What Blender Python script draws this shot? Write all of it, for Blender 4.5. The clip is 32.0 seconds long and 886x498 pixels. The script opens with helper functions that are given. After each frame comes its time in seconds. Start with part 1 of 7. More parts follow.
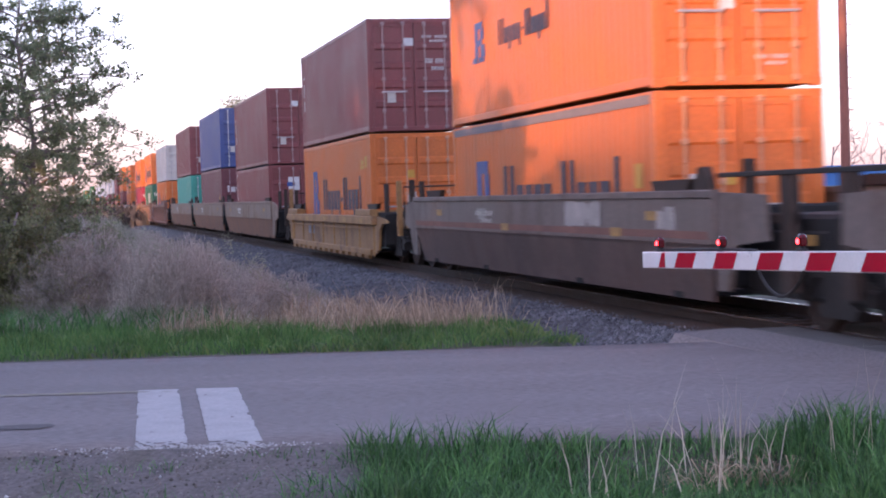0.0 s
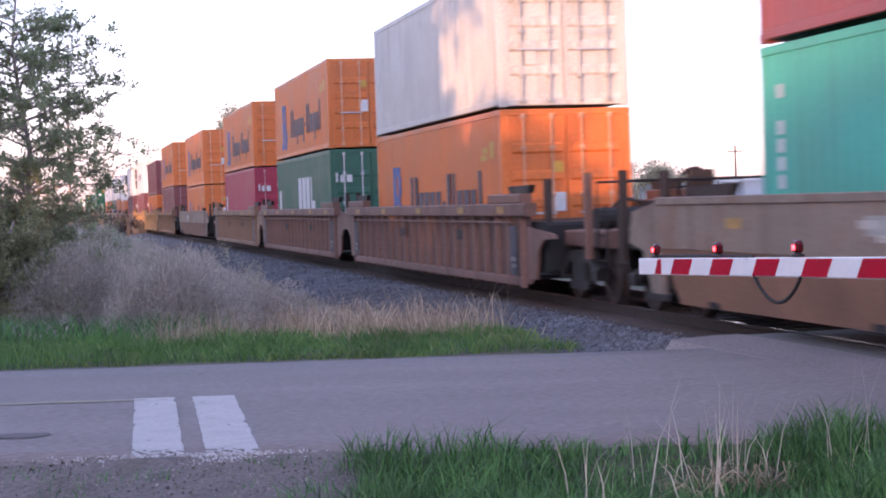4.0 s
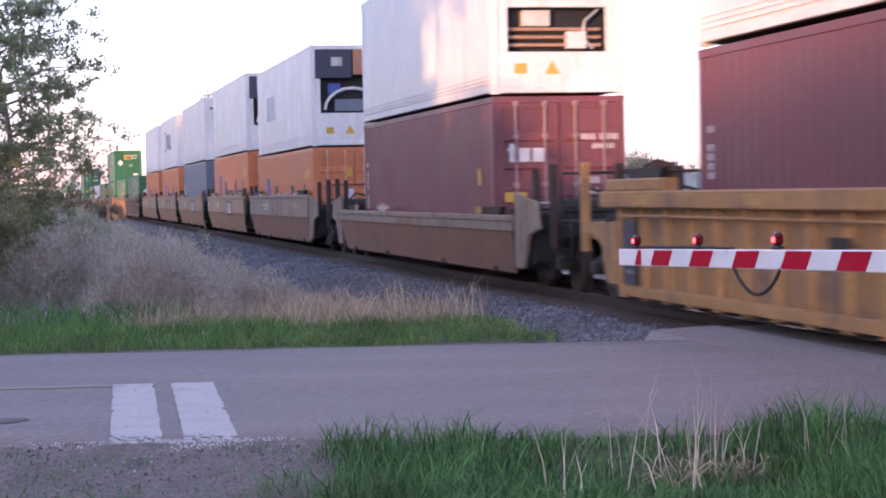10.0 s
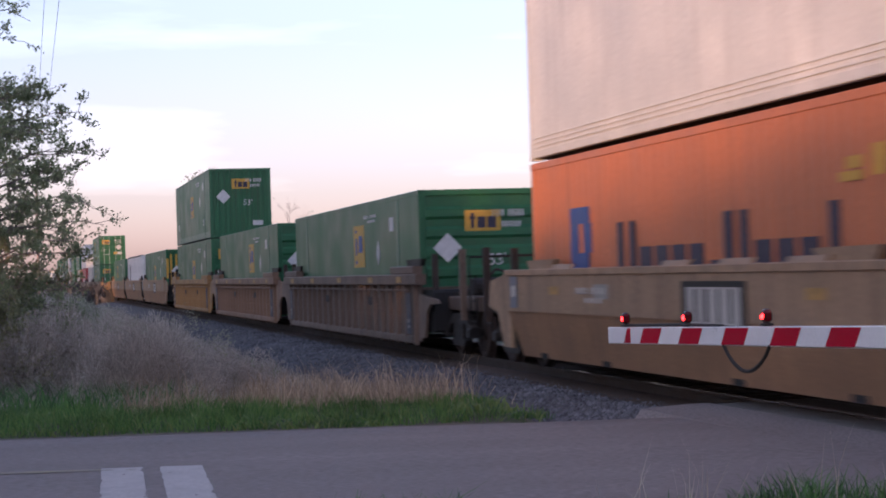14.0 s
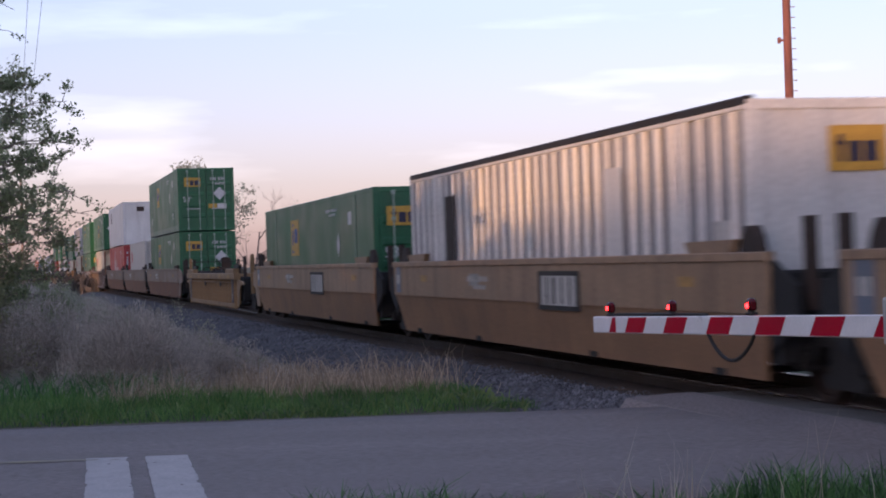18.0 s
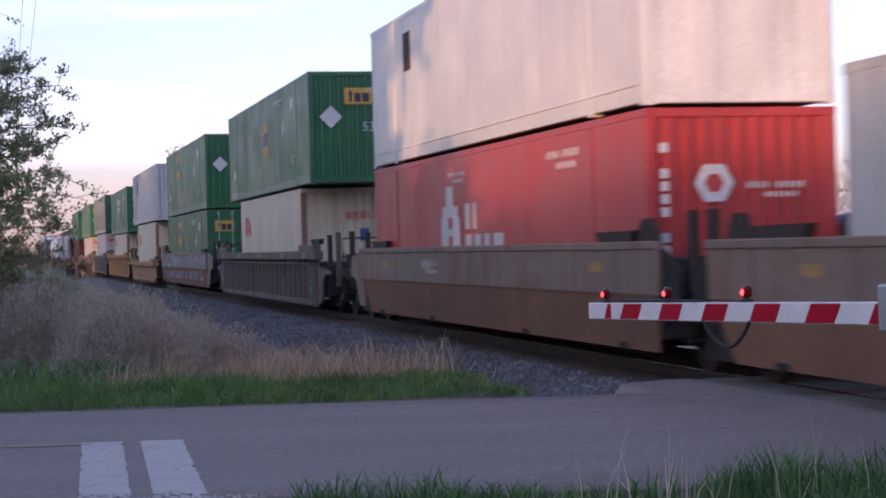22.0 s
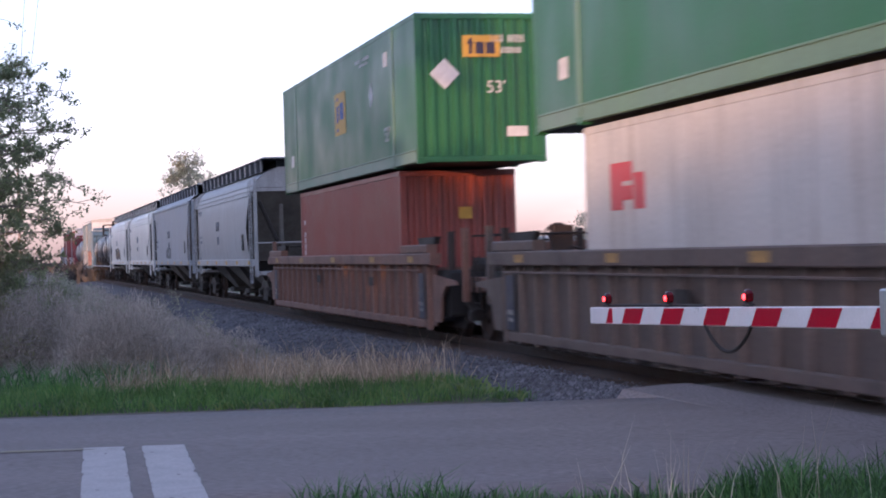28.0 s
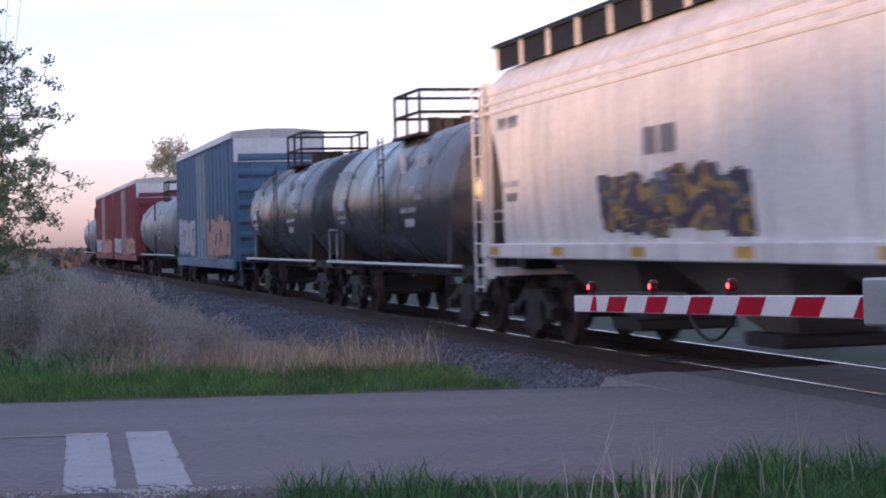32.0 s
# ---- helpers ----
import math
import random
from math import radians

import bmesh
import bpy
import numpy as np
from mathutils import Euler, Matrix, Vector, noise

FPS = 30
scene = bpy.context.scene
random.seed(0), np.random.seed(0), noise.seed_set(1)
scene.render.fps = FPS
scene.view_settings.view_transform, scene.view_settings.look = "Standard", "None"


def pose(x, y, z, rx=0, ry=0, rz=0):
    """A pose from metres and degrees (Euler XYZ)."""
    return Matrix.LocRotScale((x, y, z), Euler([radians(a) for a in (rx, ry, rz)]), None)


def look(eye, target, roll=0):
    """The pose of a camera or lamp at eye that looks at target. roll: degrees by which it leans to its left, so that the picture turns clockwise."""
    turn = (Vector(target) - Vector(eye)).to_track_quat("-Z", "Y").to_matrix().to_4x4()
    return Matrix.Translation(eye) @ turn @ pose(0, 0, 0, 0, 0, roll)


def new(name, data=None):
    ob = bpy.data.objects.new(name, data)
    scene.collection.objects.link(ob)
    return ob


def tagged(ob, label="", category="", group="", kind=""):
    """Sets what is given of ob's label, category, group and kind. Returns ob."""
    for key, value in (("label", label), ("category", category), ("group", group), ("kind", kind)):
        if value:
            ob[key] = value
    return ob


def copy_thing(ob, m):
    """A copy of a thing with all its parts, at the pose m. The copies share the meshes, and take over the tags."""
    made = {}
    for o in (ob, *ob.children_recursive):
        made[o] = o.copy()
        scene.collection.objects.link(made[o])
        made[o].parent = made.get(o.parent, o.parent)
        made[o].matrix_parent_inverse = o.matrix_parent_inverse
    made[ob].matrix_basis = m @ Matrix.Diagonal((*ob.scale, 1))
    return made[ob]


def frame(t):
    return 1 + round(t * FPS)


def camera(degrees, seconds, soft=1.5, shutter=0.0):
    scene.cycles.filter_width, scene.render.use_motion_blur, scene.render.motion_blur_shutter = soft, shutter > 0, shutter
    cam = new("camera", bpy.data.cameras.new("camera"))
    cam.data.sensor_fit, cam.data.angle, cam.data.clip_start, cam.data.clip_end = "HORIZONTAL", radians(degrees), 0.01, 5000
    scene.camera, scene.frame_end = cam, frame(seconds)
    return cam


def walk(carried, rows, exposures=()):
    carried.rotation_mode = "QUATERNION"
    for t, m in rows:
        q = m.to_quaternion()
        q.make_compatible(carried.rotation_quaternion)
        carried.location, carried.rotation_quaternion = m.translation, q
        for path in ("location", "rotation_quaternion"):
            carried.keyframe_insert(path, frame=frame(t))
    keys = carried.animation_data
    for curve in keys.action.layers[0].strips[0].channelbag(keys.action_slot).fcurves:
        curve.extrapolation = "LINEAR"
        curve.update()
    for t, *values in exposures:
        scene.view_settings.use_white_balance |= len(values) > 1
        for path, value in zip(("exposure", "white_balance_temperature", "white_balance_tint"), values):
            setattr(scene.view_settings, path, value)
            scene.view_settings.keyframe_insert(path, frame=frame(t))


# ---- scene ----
# ---------------- camera ----------------
EYE = (0.0, 0.0, 1.63)
cam = camera(28.39, 32.0, soft=1.9, shutter=0.3)
# seconds, heading (left +), tilt (up +), lean
HEADING = [
    (0, -0.17, -1.76, 1.71), (0.5, -0.34, -1.9, 1.8), (1, -0.42, -1.59, 1.68), (1.5, -0.52, -1.5, 1.63), (2, -0.51, -1.52, 1.61),
    (2.5, -0.4, -1.63, 1.63), (3, -0.28, -1.57, 1.63), (3.5, -0.32, -1.53, 1.9), (5.5, 0.08, -1.61, 1.49), (6, -0, -1.75, 1.07),
    (6.5, -0.39, -1.83, 1.1), (7, -0.68, -1.95, 1.49), (7.5, -0.78, -1.92, 1.52), (8, -0.9, -1.95, 1.55), (8.5, -0.87, -1.93, 1.62),
    (9, -0.91, -1.93, 1.52), (9.5, -0.86, -1.98, 1.46), (10, -0.93, -1.91, 1.29), (10.5, -0.99, -1.72, 1.14), (11, -1.17, -1.73, 1.09),
    (11.5, -1.21, -1.85, 1.31), (12, -1.13, -1.7, 1.41), (12.5, -1.17, -1.14, 1.51), (13, -1.25, 0.09, 1.75), (13.5, -1.25, 0.82, 1.93),
    (14, -1.37, 0.69, 1.84), (14.5, -1.38, 0.44, 1.64), (16.5, -1.55, 0.66, 1.64), (17, -1.58, 0.59, 1.74), (17.5, -1.87, 0.54, 1.92),
    (18, -1.84, 0.33, 1.87), (18.5, -1.83, 0.12, 1.77), (19, -1.91, -0.07, 1.62), (19.5, -1.91, -0.13, 1.63), (20, -1.94, -0.16, 1.69),
    (20.5, -1.97, -0.19, 1.85), (21, -1.89, -0.01, 1.72), (21.5, -1.93, 0.1, 1.58), (22, -1.97, -0.14, 1.67), (22.5, -1.94, -0.22, 1.66),
    (23, -2, -0.28, 1.67), (23.5, -2.04, 0.08, 1.63), (24, -2.07, 0.17, 1.6), (24.5, -2.04, -0.04, 1.76), (25, -2.09, -0.02, 2.06),
    (25.5, -1.95, -0.1, 1.73), (26, -1.87, -0.03, 1.5), (26.5, -1.82, 0.2, 1.5), (28.5, -1.95, -0.05, 1.75), (29, -1.94, -0.1, 1.66),
    (29.5, -2.04, -0.23, 1.66), (30, -2.19, -0.34, 1.49), (30.5, -2.26, -0.3, 1.22), (31, -2.31, -0.34, 1.28), (31.5, -2.42, -0.3, 1.22),
    (32, -2.42, -0.41, 1.46),
]


def aim(yaw, pitch, lean):
    a, b, c = radians(yaw), radians(pitch), radians(lean)
    turn = Matrix.Rotation(a, 4, "Z") @ Matrix.Rotation(b + math.pi / 2, 4, "X") @ Matrix.Rotation(-c, 4, "Z")
    return Matrix.Translation(EYE) @ turn


EXPOSURES = [(t, e + 2.02, 5790 if t < 13 else (5890 if t < 21 else 5620), 36 if t < 13 else 31) for t, e in ((0, 0.4), (1.5, 0.63), (12.2, 0.6), (13, 0.34), (13.6, -0.05), (14.3, -0.5), (18, -0.58), (20, -0.62), (21, -0.15), (22, -0.3), (23, -0.05), (24, 0.03), (30, 0.0), (32, -0.15))]
walk(cam, [(t, aim(y, p, l)) for t, y, p, l in HEADING], EXPOSURES)

# ---------------- sky and sun ----------------
SUN_AZ, SUN_EL = 210.0, 4.0
sun_to = Vector((math.sin(radians(SUN_AZ)) * math.cos(radians(SUN_EL)), math.cos(radians(SUN_AZ)) * math.cos(radians(SUN_EL)), math.sin(radians(SUN_EL))))
world = bpy.data.worlds.new("dusk_sky")
scene.world = world
world.use_nodes = True
wn = world.node_tree
wn.nodes.clear()
w_out = wn.nodes.new("ShaderNodeOutputWorld")
w_bg = wn.nodes.new("ShaderNodeBackground")
w_sky = wn.nodes.new("ShaderNodeTexSky")
w_sky.sky_type = "NISHITA"
w_sky.sun_disc = False
w_sky.sun_elevation, w_sky.sun_rotation = radians(SUN_EL), radians(SUN_AZ)
w_sky.air_density, w_sky.dust_density, w_sky.ozone_density = 1.0, 0.8, 2.2
w_bg.inputs["Strength"].default_value = 0.15
# thin haze and a few faint clouds whiten the blue
w_hsv = wn.nodes.new("ShaderNodeHueSaturation")
w_hsv.inputs["Saturation"].default_value = 0.62
w_tc = wn.nodes.new("ShaderNodeTexCoord")
w_map = wn.nodes.new("ShaderNodeMapping")
w_map.inputs["Scale"].default_value = (2.5, 2.5, 16.0)
w_noise = wn.nodes.new("ShaderNodeTexNoise")
w_noise.inputs["Scale"].default_value, w_noise.inputs["Detail"].default_value = 2.2, 5
w_ramp = wn.nodes.new("ShaderNodeMapRange")
w_ramp.inputs["From Min"].default_value, w_ramp.inputs["From Max"].default_value = 0.52, 0.72
w_ramp.inputs["To Min"].default_value, w_ramp.inputs["To Max"].default_value = 1.0, 1.3
w_mul = wn.nodes.new("ShaderNodeVectorMath")
w_mul.operation = "SCALE"
wn.links.new(w_sky.outputs[0], w_hsv.inputs["Color"])
wn.links.new(w_tc.outputs["Generated"], w_map.inputs["Vector"])
wn.links.new(w_map.outputs[0], w_noise.inputs["Vector"])
wn.links.new(w_noise.outputs["Fac"], w_ramp.inputs["Value"])
wn.links.new(w_hsv.outputs[0], w_mul.inputs[0])
wn.links.new(w_ramp.outputs[0], w_mul.inputs["Scale"])
# rose belt above the horizon after sundown
w_sep = wn.nodes.new("ShaderNodeSeparateXYZ")
w_belt = wn.nodes.new("ShaderNodeValToRGB")
w_belt.color_ramp.elements[0].position, w_belt.color_ramp.elements[0].color = 0.0, (0.92, 0.82, 1.0, 1)
w_belt.color_ramp.elements[1].position, w_belt.color_ramp.elements[1].color = 0.22, (1, 1, 1, 1)
w_belt.color_ramp.elements.new(0.07).color = (0.98, 0.87, 1.0, 1)
w_tint = wn.nodes.new("ShaderNodeMix")
w_tint.data_type, w_tint.blend_type = "RGBA", "MULTIPLY"
w_tint.inputs[0].default_value = 1.0
wn.links.new(w_tc.outputs["Generated"], w_sep.inputs[0])
wn.links.new(w_sep.outputs["Z"], w_belt.inputs["Fac"])
wn.links.new(w_mul.outputs[0], w_tint.inputs[6])
wn.links.new(w_belt.outputs["Color"], w_tint.inputs[7])
wn.links.new(w_tint.outputs[2], w_bg.inputs["Color"])
wn.links.new(w_bg.outputs[0], w_out.inputs["Surface"])
sun = new("sun", bpy.data.lights.new("sun", "SUN"))
sun.data.energy, sun.data.angle, sun.data.color = 1.02, radians(0.6), (1.0, 0.54, 0.185)
sun.matrix_basis = look(sun_to * 100, (0, 0, 0))

# ---------------- materials ----------------
MATS = {}


def surface(name, rgb, rough=0.6, metal=0.0, vary=0.25, scale=3.0, fine=40.0, bump=0.15, streak=0.0, streak_rgb=(0.10, 0.06, 0.04), spread=0.0, stretch=(1, 1, 1), second=None, second_at=0.5, gloss_vary=0.1, grit=None):
    """Procedural surface: base colour, broad stains, fine grain, relief and optional vertical runs of rust."""
    if name in MATS:
        return MATS[name]
    m = bpy.data.materials.new(name)
    MATS[name] = m
    m.use_nodes = True
    nt = m.node_tree
    N, L = nt.nodes, nt.links
    b = N["Principled BSDF"]
    tc = N.new("ShaderNodeTexCoord")
    mp = N.new("ShaderNodeMapping")
    mp.inputs["Scale"].default_value = stretch
    L.new(tc.outputs["Object"], mp.inputs["Vector"])

    def noise_tex(sc, detail, src=mp.outputs[0]):
        n = N.new("ShaderNodeTexNoise")
        n.inputs["Scale"].default_value, n.inputs["Detail"].default_value = sc, detail
        L.new(src, n.inputs["Vector"])
        return n

    def mixer(fac, a, c, mode="MIX"):
        x = N.new("ShaderNodeMix")
        x.data_type, x.blend_type = "RGBA", mode
        for sock, v in ((x.inputs[0], fac), (x.inputs[6], a), (x.inputs[7], c)):
            if isinstance(v, (int, float)):
                sock.default_value = v
            elif isinstance(v, tuple):
                sock.default_value = (*v, 1)
            else:
                L.new(v, sock)
        return x.outputs[2]

    def ramp(src, lo, hi, a=0.0, c=1.0):
        r = N.new("ShaderNodeMapRange")
        r.inputs["From Min"].default_value, r.inputs["From Max"].default_value = lo, hi
        r.inputs["To Min"].default_value, r.inputs["To Max"].default_value = a, c
        L.new(src, r.inputs["Value"])
        return r.outputs[0]

    broad, grain = noise_tex(scale, 5), noise_tex(fine, 3)
    col = rgb
    if second:
        col = mixer(ramp(broad.outputs["Fac"], second_at - 0.08, second_at + 0.08), rgb, second)
    col = mixer(vary, col, mixer(ramp(broad.outputs["Fac"], 0.25, 0.75), (0.35, 0.33, 0.31), (1.5, 1.5, 1.5)), "MULTIPLY")
    col = mixer(vary * 0.8 if grit is None else grit, col, mixer(ramp(grain.outputs["Fac"], 0.3, 0.7), (0.5, 0.5, 0.5), (1.4, 1.4, 1.4)), "MULTIPLY")
    if streak:
        mp2 = N.new("ShaderNodeMapping")
        mp2.inputs["Scale"].default_value = (2.2, 2.2, 0.16)
        L.new(tc.outputs["Object"], mp2.inputs["Vector"])
        runs = noise_tex(2.0, 6, mp2.outputs[0])
        col = mixer(ramp(runs.outputs["Fac"], 0.5, 0.78, 0.0, streak), col, streak_rgb)
    if spread:
        info = N.new("ShaderNodeObjectInfo")
        hsv = N.new("ShaderNodeHueSaturation")
        L.new(ramp(info.outputs["Random"], 0, 1, 1 - spread, 1 + spread), hsv.inputs["Value"])
        L.new(col, hsv.inputs["Color"])
        col = hsv.outputs[0]
    if isinstance(col, tuple):
        b.inputs["Base Color"].default_value = (*col, 1)
    else:
        L.new(col, b.inputs["Base Color"])
    b.inputs["Metallic"].default_value = metal
    L.new(ramp(broad.outputs["Fac"], 0.3, 0.7, max(rough - gloss_vary, 0.02), min(rough + gloss_vary, 1)), b.inputs["Roughness"])
    if bump:
        bp = N.new("ShaderNodeBump")
        bp.inputs["Strength"].default_value, bp.inputs["Distance"].default_value = bump, 0.01
        L.new(grain.outputs["Fac"], bp.inputs["Height"])
        L.new(bp.outputs[0], b.inputs["Normal"])
    return m


def paint(name, rgb, dirt=0.25, rough=0.42):
    return surface("paint_" + name, rgb, rough=rough, vary=0.28, scale=0.7, fine=18, bump=0.05, streak=dirt, spread=0.05)


def glow(name, rgb, strength):
    if name in MATS:
        return MATS[name]
    m = bpy.data.materials.new(name)
    MATS[name] = m
    m.use_nodes = True
    b = m.node_tree.nodes["Principled BSDF"]
    b.inputs["Base Color"].default_value = (*rgb, 1)
    b.inputs["Emission Color"].default_value = (*rgb, 1)
    b.inputs["Emission Strength"].default_value = strength
    return m


# ---------------- mesh building ----------------
class Geo:
    """Gathers vertices and faces of one mesh."""

    def __init__(self):
        self.v, self.f = [], []

    def add(self, verts, faces):
        k = len(self.v)
        self.v += [tuple(p) for p in verts]
        self.f += [tuple(i + k for i in q) for q in faces]
        return self

    def box(self, x0, x1, y0, y1, z0, z1, c=0.0):
        """A box with chamfered long edges when c > 0 (chamfer along its longest axis)."""
        if c <= 0:
            return self.add([(x0, y0, z0), (x1, y0, z0), (x1, y1, z0), (x0, y1, z0), (x0, y0, z1), (x1, y0, z1), (x1, y1, z1), (x0, y1, z1)],
                            [(0, 3, 2, 1), (4, 5, 6, 7), (0, 1, 5, 4), (1, 2, 6, 5), (2, 3, 7, 6), (3, 0, 4, 7)])
        dx, dy, dz = x1 - x0, y1 - y0, z1 - z0
        if dx >= dy and dx >= dz:
            ring, put = self.octagon(y0, y1, z0, z1, c), lambda t, p: (t, p[0], p[1])
            a, b = x0, x1
        elif dy >= dz:
            ring, put = self.octagon(z0, z1, x0, x1, c), lambda t, p: (p[1], t, p[0])
            a, b = y0, y1
        else:
            ring, put = self.octagon(x0, x1, y0, y1, c), lambda t, p: (p[0], p[1], t)
            a, b = z0, z1
        return self.loft([[put(a, p) for p in ring], [put(b, p) for p in ring]])

    @staticmethod
    def octagon(a0, a1, b0, b1, c):
        return [(a0 + c, b0), (a1 - c, b0), (a1, b0 + c), (a1, b1 - c), (a1 - c, b1), (a0 + c, b1), (a0, b1 - c), (a0, b0 + c)]

    def loft(self, rings, cap=True):
        k, n = len(self.v), len(rings[0])
        for r in rings:
            self.v += [tuple(p) for p in r]
        for i in range(len(rings) - 1):
            for j in range(n):
                a, b = k + i * n + j, k + i * n + (j + 1) % n
                self.f.append((a, b, b + n, a + n))
        if cap:
            self.f.append(tuple(k + j for j in reversed(range(n))))
            self.f.append(tuple(k + (len(rings) - 1) * n + j for j in range(n)))
        return self

    def tube(self, pts, r, n=8, r2=None):
        """A round bar through points, radius r to r2."""
        pts = [Vector(p) for p in pts]
        r2 = r if r2 is None else r2
        rings = []
        for i, p in enumerate(pts):
            d = (pts[min(i + 1, len(pts) - 1)] - pts[max(i - 1, 0)]).normalized()
            u = d.orthogonal().normalized() if i == 0 else (u - d * u.dot(d)).normalized()
            w = d.cross(u)
            rr = r + (r2 - r) * i / (len(pts) - 1)
            rings.append([p + (u * math.cos(k * 2 * math.pi / n) + w * math.sin(k * 2 * math.pi / n)) * rr for k in range(n)])
        return self.loft(rings)

    def prism(self, poly, axis, a, b):
        """A polygon drawn out along an axis from a to b. poly: for x (y, z), for y (x, z), for z (x, y)."""
        put = {"x": lambda t, p: (t, p[0], p[1]), "y": lambda t, p: (p[0], t, p[1]), "z": lambda t, p: (p[0], p[1], t)}[axis]
        return self.loft([[put(a, p) for p in poly], [put(b, p) for p in poly]])

    def mesh(self, name, smooth=0):
        me = bpy.data.meshes.new(name)
        me.from_pydata(self.v, [], self.f)
        bm = bmesh.new()
        bm.from_mesh(me)
        bmesh.ops.recalc_face_normals(bm, faces=bm.faces)
        bm.to_mesh(me)
        bm.free()
        if smooth:
            me.shade_smooth()
            me.set_sharp_from_angle(angle=radians(smooth))
        return me


def put(name, mesh, mat, parent=None, label="", at=None):
    """Links a mesh (a Geo or mesh data that others share) as one object under its thing."""
    if isinstance(mesh, Geo):
        mesh = mesh.mesh(name)
    ob = new(name, mesh)
    if not mesh.materials:
        mesh.materials.append(mat)
    if mesh.materials[0] is not mat:
        ob.material_slots[0].link = "OBJECT"
        ob.material_slots[0].material = mat
    if parent is not None:
        ob.parent = parent
    if at is not None:
        ob.matrix_basis = at
    if label:
        ob["label"] = label
    return ob


CACHE = {}


def shared(key, make):
    if key not in CACHE:
        g = make()
        CACHE[key] = g.mesh(str(key[0]) if isinstance(key, tuple) else key) if isinstance(g, Geo) else g
    return CACHE[key]


def holder(name, label, category, group="", kind=""):
    return tagged(new(name), label, category, group, kind)


# ---------------- track frame: x back along the train, y towards the road side, z up from the rail head ----------------
TRACK = 12.195
DIR = Vector((-math.sin(radians(TRACK)), math.cos(radians(TRACK)), 0))
SIDE = Vector((math.cos(radians(TRACK)), math.sin(radians(TRACK)), 0))
ORIGIN = SIDE * 9.07


def on_track(s, lat=0.0, z=0.0):
    """Pose of a thing at s metres along the track, lat metres to the road side."""
    p = ORIGIN + DIR * s - SIDE * lat + Vector((0, 0, z))
    return pose(p.x, p.y, p.z, 0, 0, 90 + TRACK)


def run(t):
    """How far the train has come at t seconds."""
    q = t - 16
    return 24.826 * q + 0.00555 * q * q + 0.000257 * q ** 3


MOVING = []   # (thing, place in the train, height)
# ---------------- colours ----------------
ORANGE = paint("orange", (0.66, 0.175, 0.035), 0.22)
SALMON = paint("sun_faded_orange", (0.58, 0.19, 0.08), 0.25)
MAROON = paint("maroon", (0.22, 0.06, 0.062), 0.2)
PLUM = paint("plum", (0.165, 0.055, 0.066), 0.2)
BROWNRED = paint("brown_red", (0.27, 0.062, 0.048), 0.2)
CRIMSON = paint("crimson", (0.36, 0.035, 0.07), 0.12)
BLUE = paint("blue", (0.06, 0.095, 0.265), 0.3)
TEAL = paint("teal", (0.06, 0.38, 0.30), 0.2)
DEEPGREEN = paint("deep_green", (0.03, 0.13, 0.085), 0.12)
GREEN = paint("green", (0.022, 0.134, 0.057), 0.14)
DARKGREEN = paint("dark_green", (0.02, 0.095, 0.065), 0.2, 0.22)
WHITE = paint("white", (0.72, 0.71, 0.70), 0.18)
GREYWHITE = paint("grey_white", (0.56, 0.54, 0.51), 0.4)
SILVER = surface("brushed_silver", (0.30, 0.30, 0.315), rough=0.45, metal=0.1, vary=0.3, scale=0.8, fine=18, bump=0.05, streak=0.25)
CREAM = paint("cream", (0.68, 0.61, 0.47), 0.35)
SLATE = paint("slate", (0.14, 0.17, 0.22), 0.15)
RED = paint("red", (0.44, 0.05, 0.05), 0.2)
def worn(name, rgb, patch, at=0.57):
    return surface("paint_" + name, rgb, rough=0.6, vary=0.5, scale=0.9, fine=16, bump=0.08, streak=0.6, spread=0.06, second=patch, second_at=at)


YELLOWCAR = worn("well_yellow", (0.40, 0.215, 0.075), (0.20, 0.115, 0.065))
BROWNCAR = worn("well_brown", (0.135, 0.10, 0.085), (0.085, 0.066, 0.058))
GRIMECAR = worn("well_grime", (0.185, 0.15, 0.135), (0.13, 0.095, 0.08), 0.57)
# grey of the sky's reflection, for the strip on a container's top edge
SKYTOP = surface("sky_grey_top_edge", (0.25, 0.22, 0.23), rough=0.7, vary=0.3, scale=3)
FADEDRED = surface("faded_red_stripe", (0.24, 0.12, 0.095), rough=0.8, vary=0.5, scale=1.5)
SCUFF = surface("scuffed_white", (0.42, 0.39, 0.37), rough=0.8, vary=0.4, scale=3)
OCHRE = worn("well_ochre", (0.25, 0.13, 0.06), (0.145, 0.085, 0.05), 0.53)
REDBROWN = worn("well_red_brown", (0.215, 0.11, 0.08), (0.13, 0.07, 0.055))
TANCAR = worn("well_tan", (0.37, 0.24, 0.145), (0.26, 0.175, 0.115), 0.6)
TARNISHED = worn("well_tarnished_yellow", (0.32, 0.19, 0.085), (0.19, 0.12, 0.075))
UMBER = worn("well_umber", (0.165, 0.11, 0.08), (0.105, 0.075, 0.06))
RUSTTAN = worn("well_rust_tan", (0.27, 0.155, 0.095), (0.17, 0.10, 0.07))
GREYCAR = worn("well_grey", (0.265, 0.20, 0.155), (0.19, 0.115, 0.075), 0.57)
HOPGREY = paint("hopper_grey", (0.43, 0.435, 0.44), 0.4, 0.5)
HOPBLUE = paint("hopper_blue_grey", (0.36, 0.39, 0.43), 0.55, 0.5)
PALESILVER = paint("pale_silver", (0.52, 0.51, 0.52), 0.35, 0.4)
HOPWHITE = paint("hopper_white", (0.80, 0.785, 0.745), 0.42, 0.42)
TANKBLACK = paint("tank_black", (0.07, 0.075, 0.085), 0.3, 0.3)
TANKGREY = paint("tank_grey", (0.20, 0.21, 0.22), 0.3, 0.4)
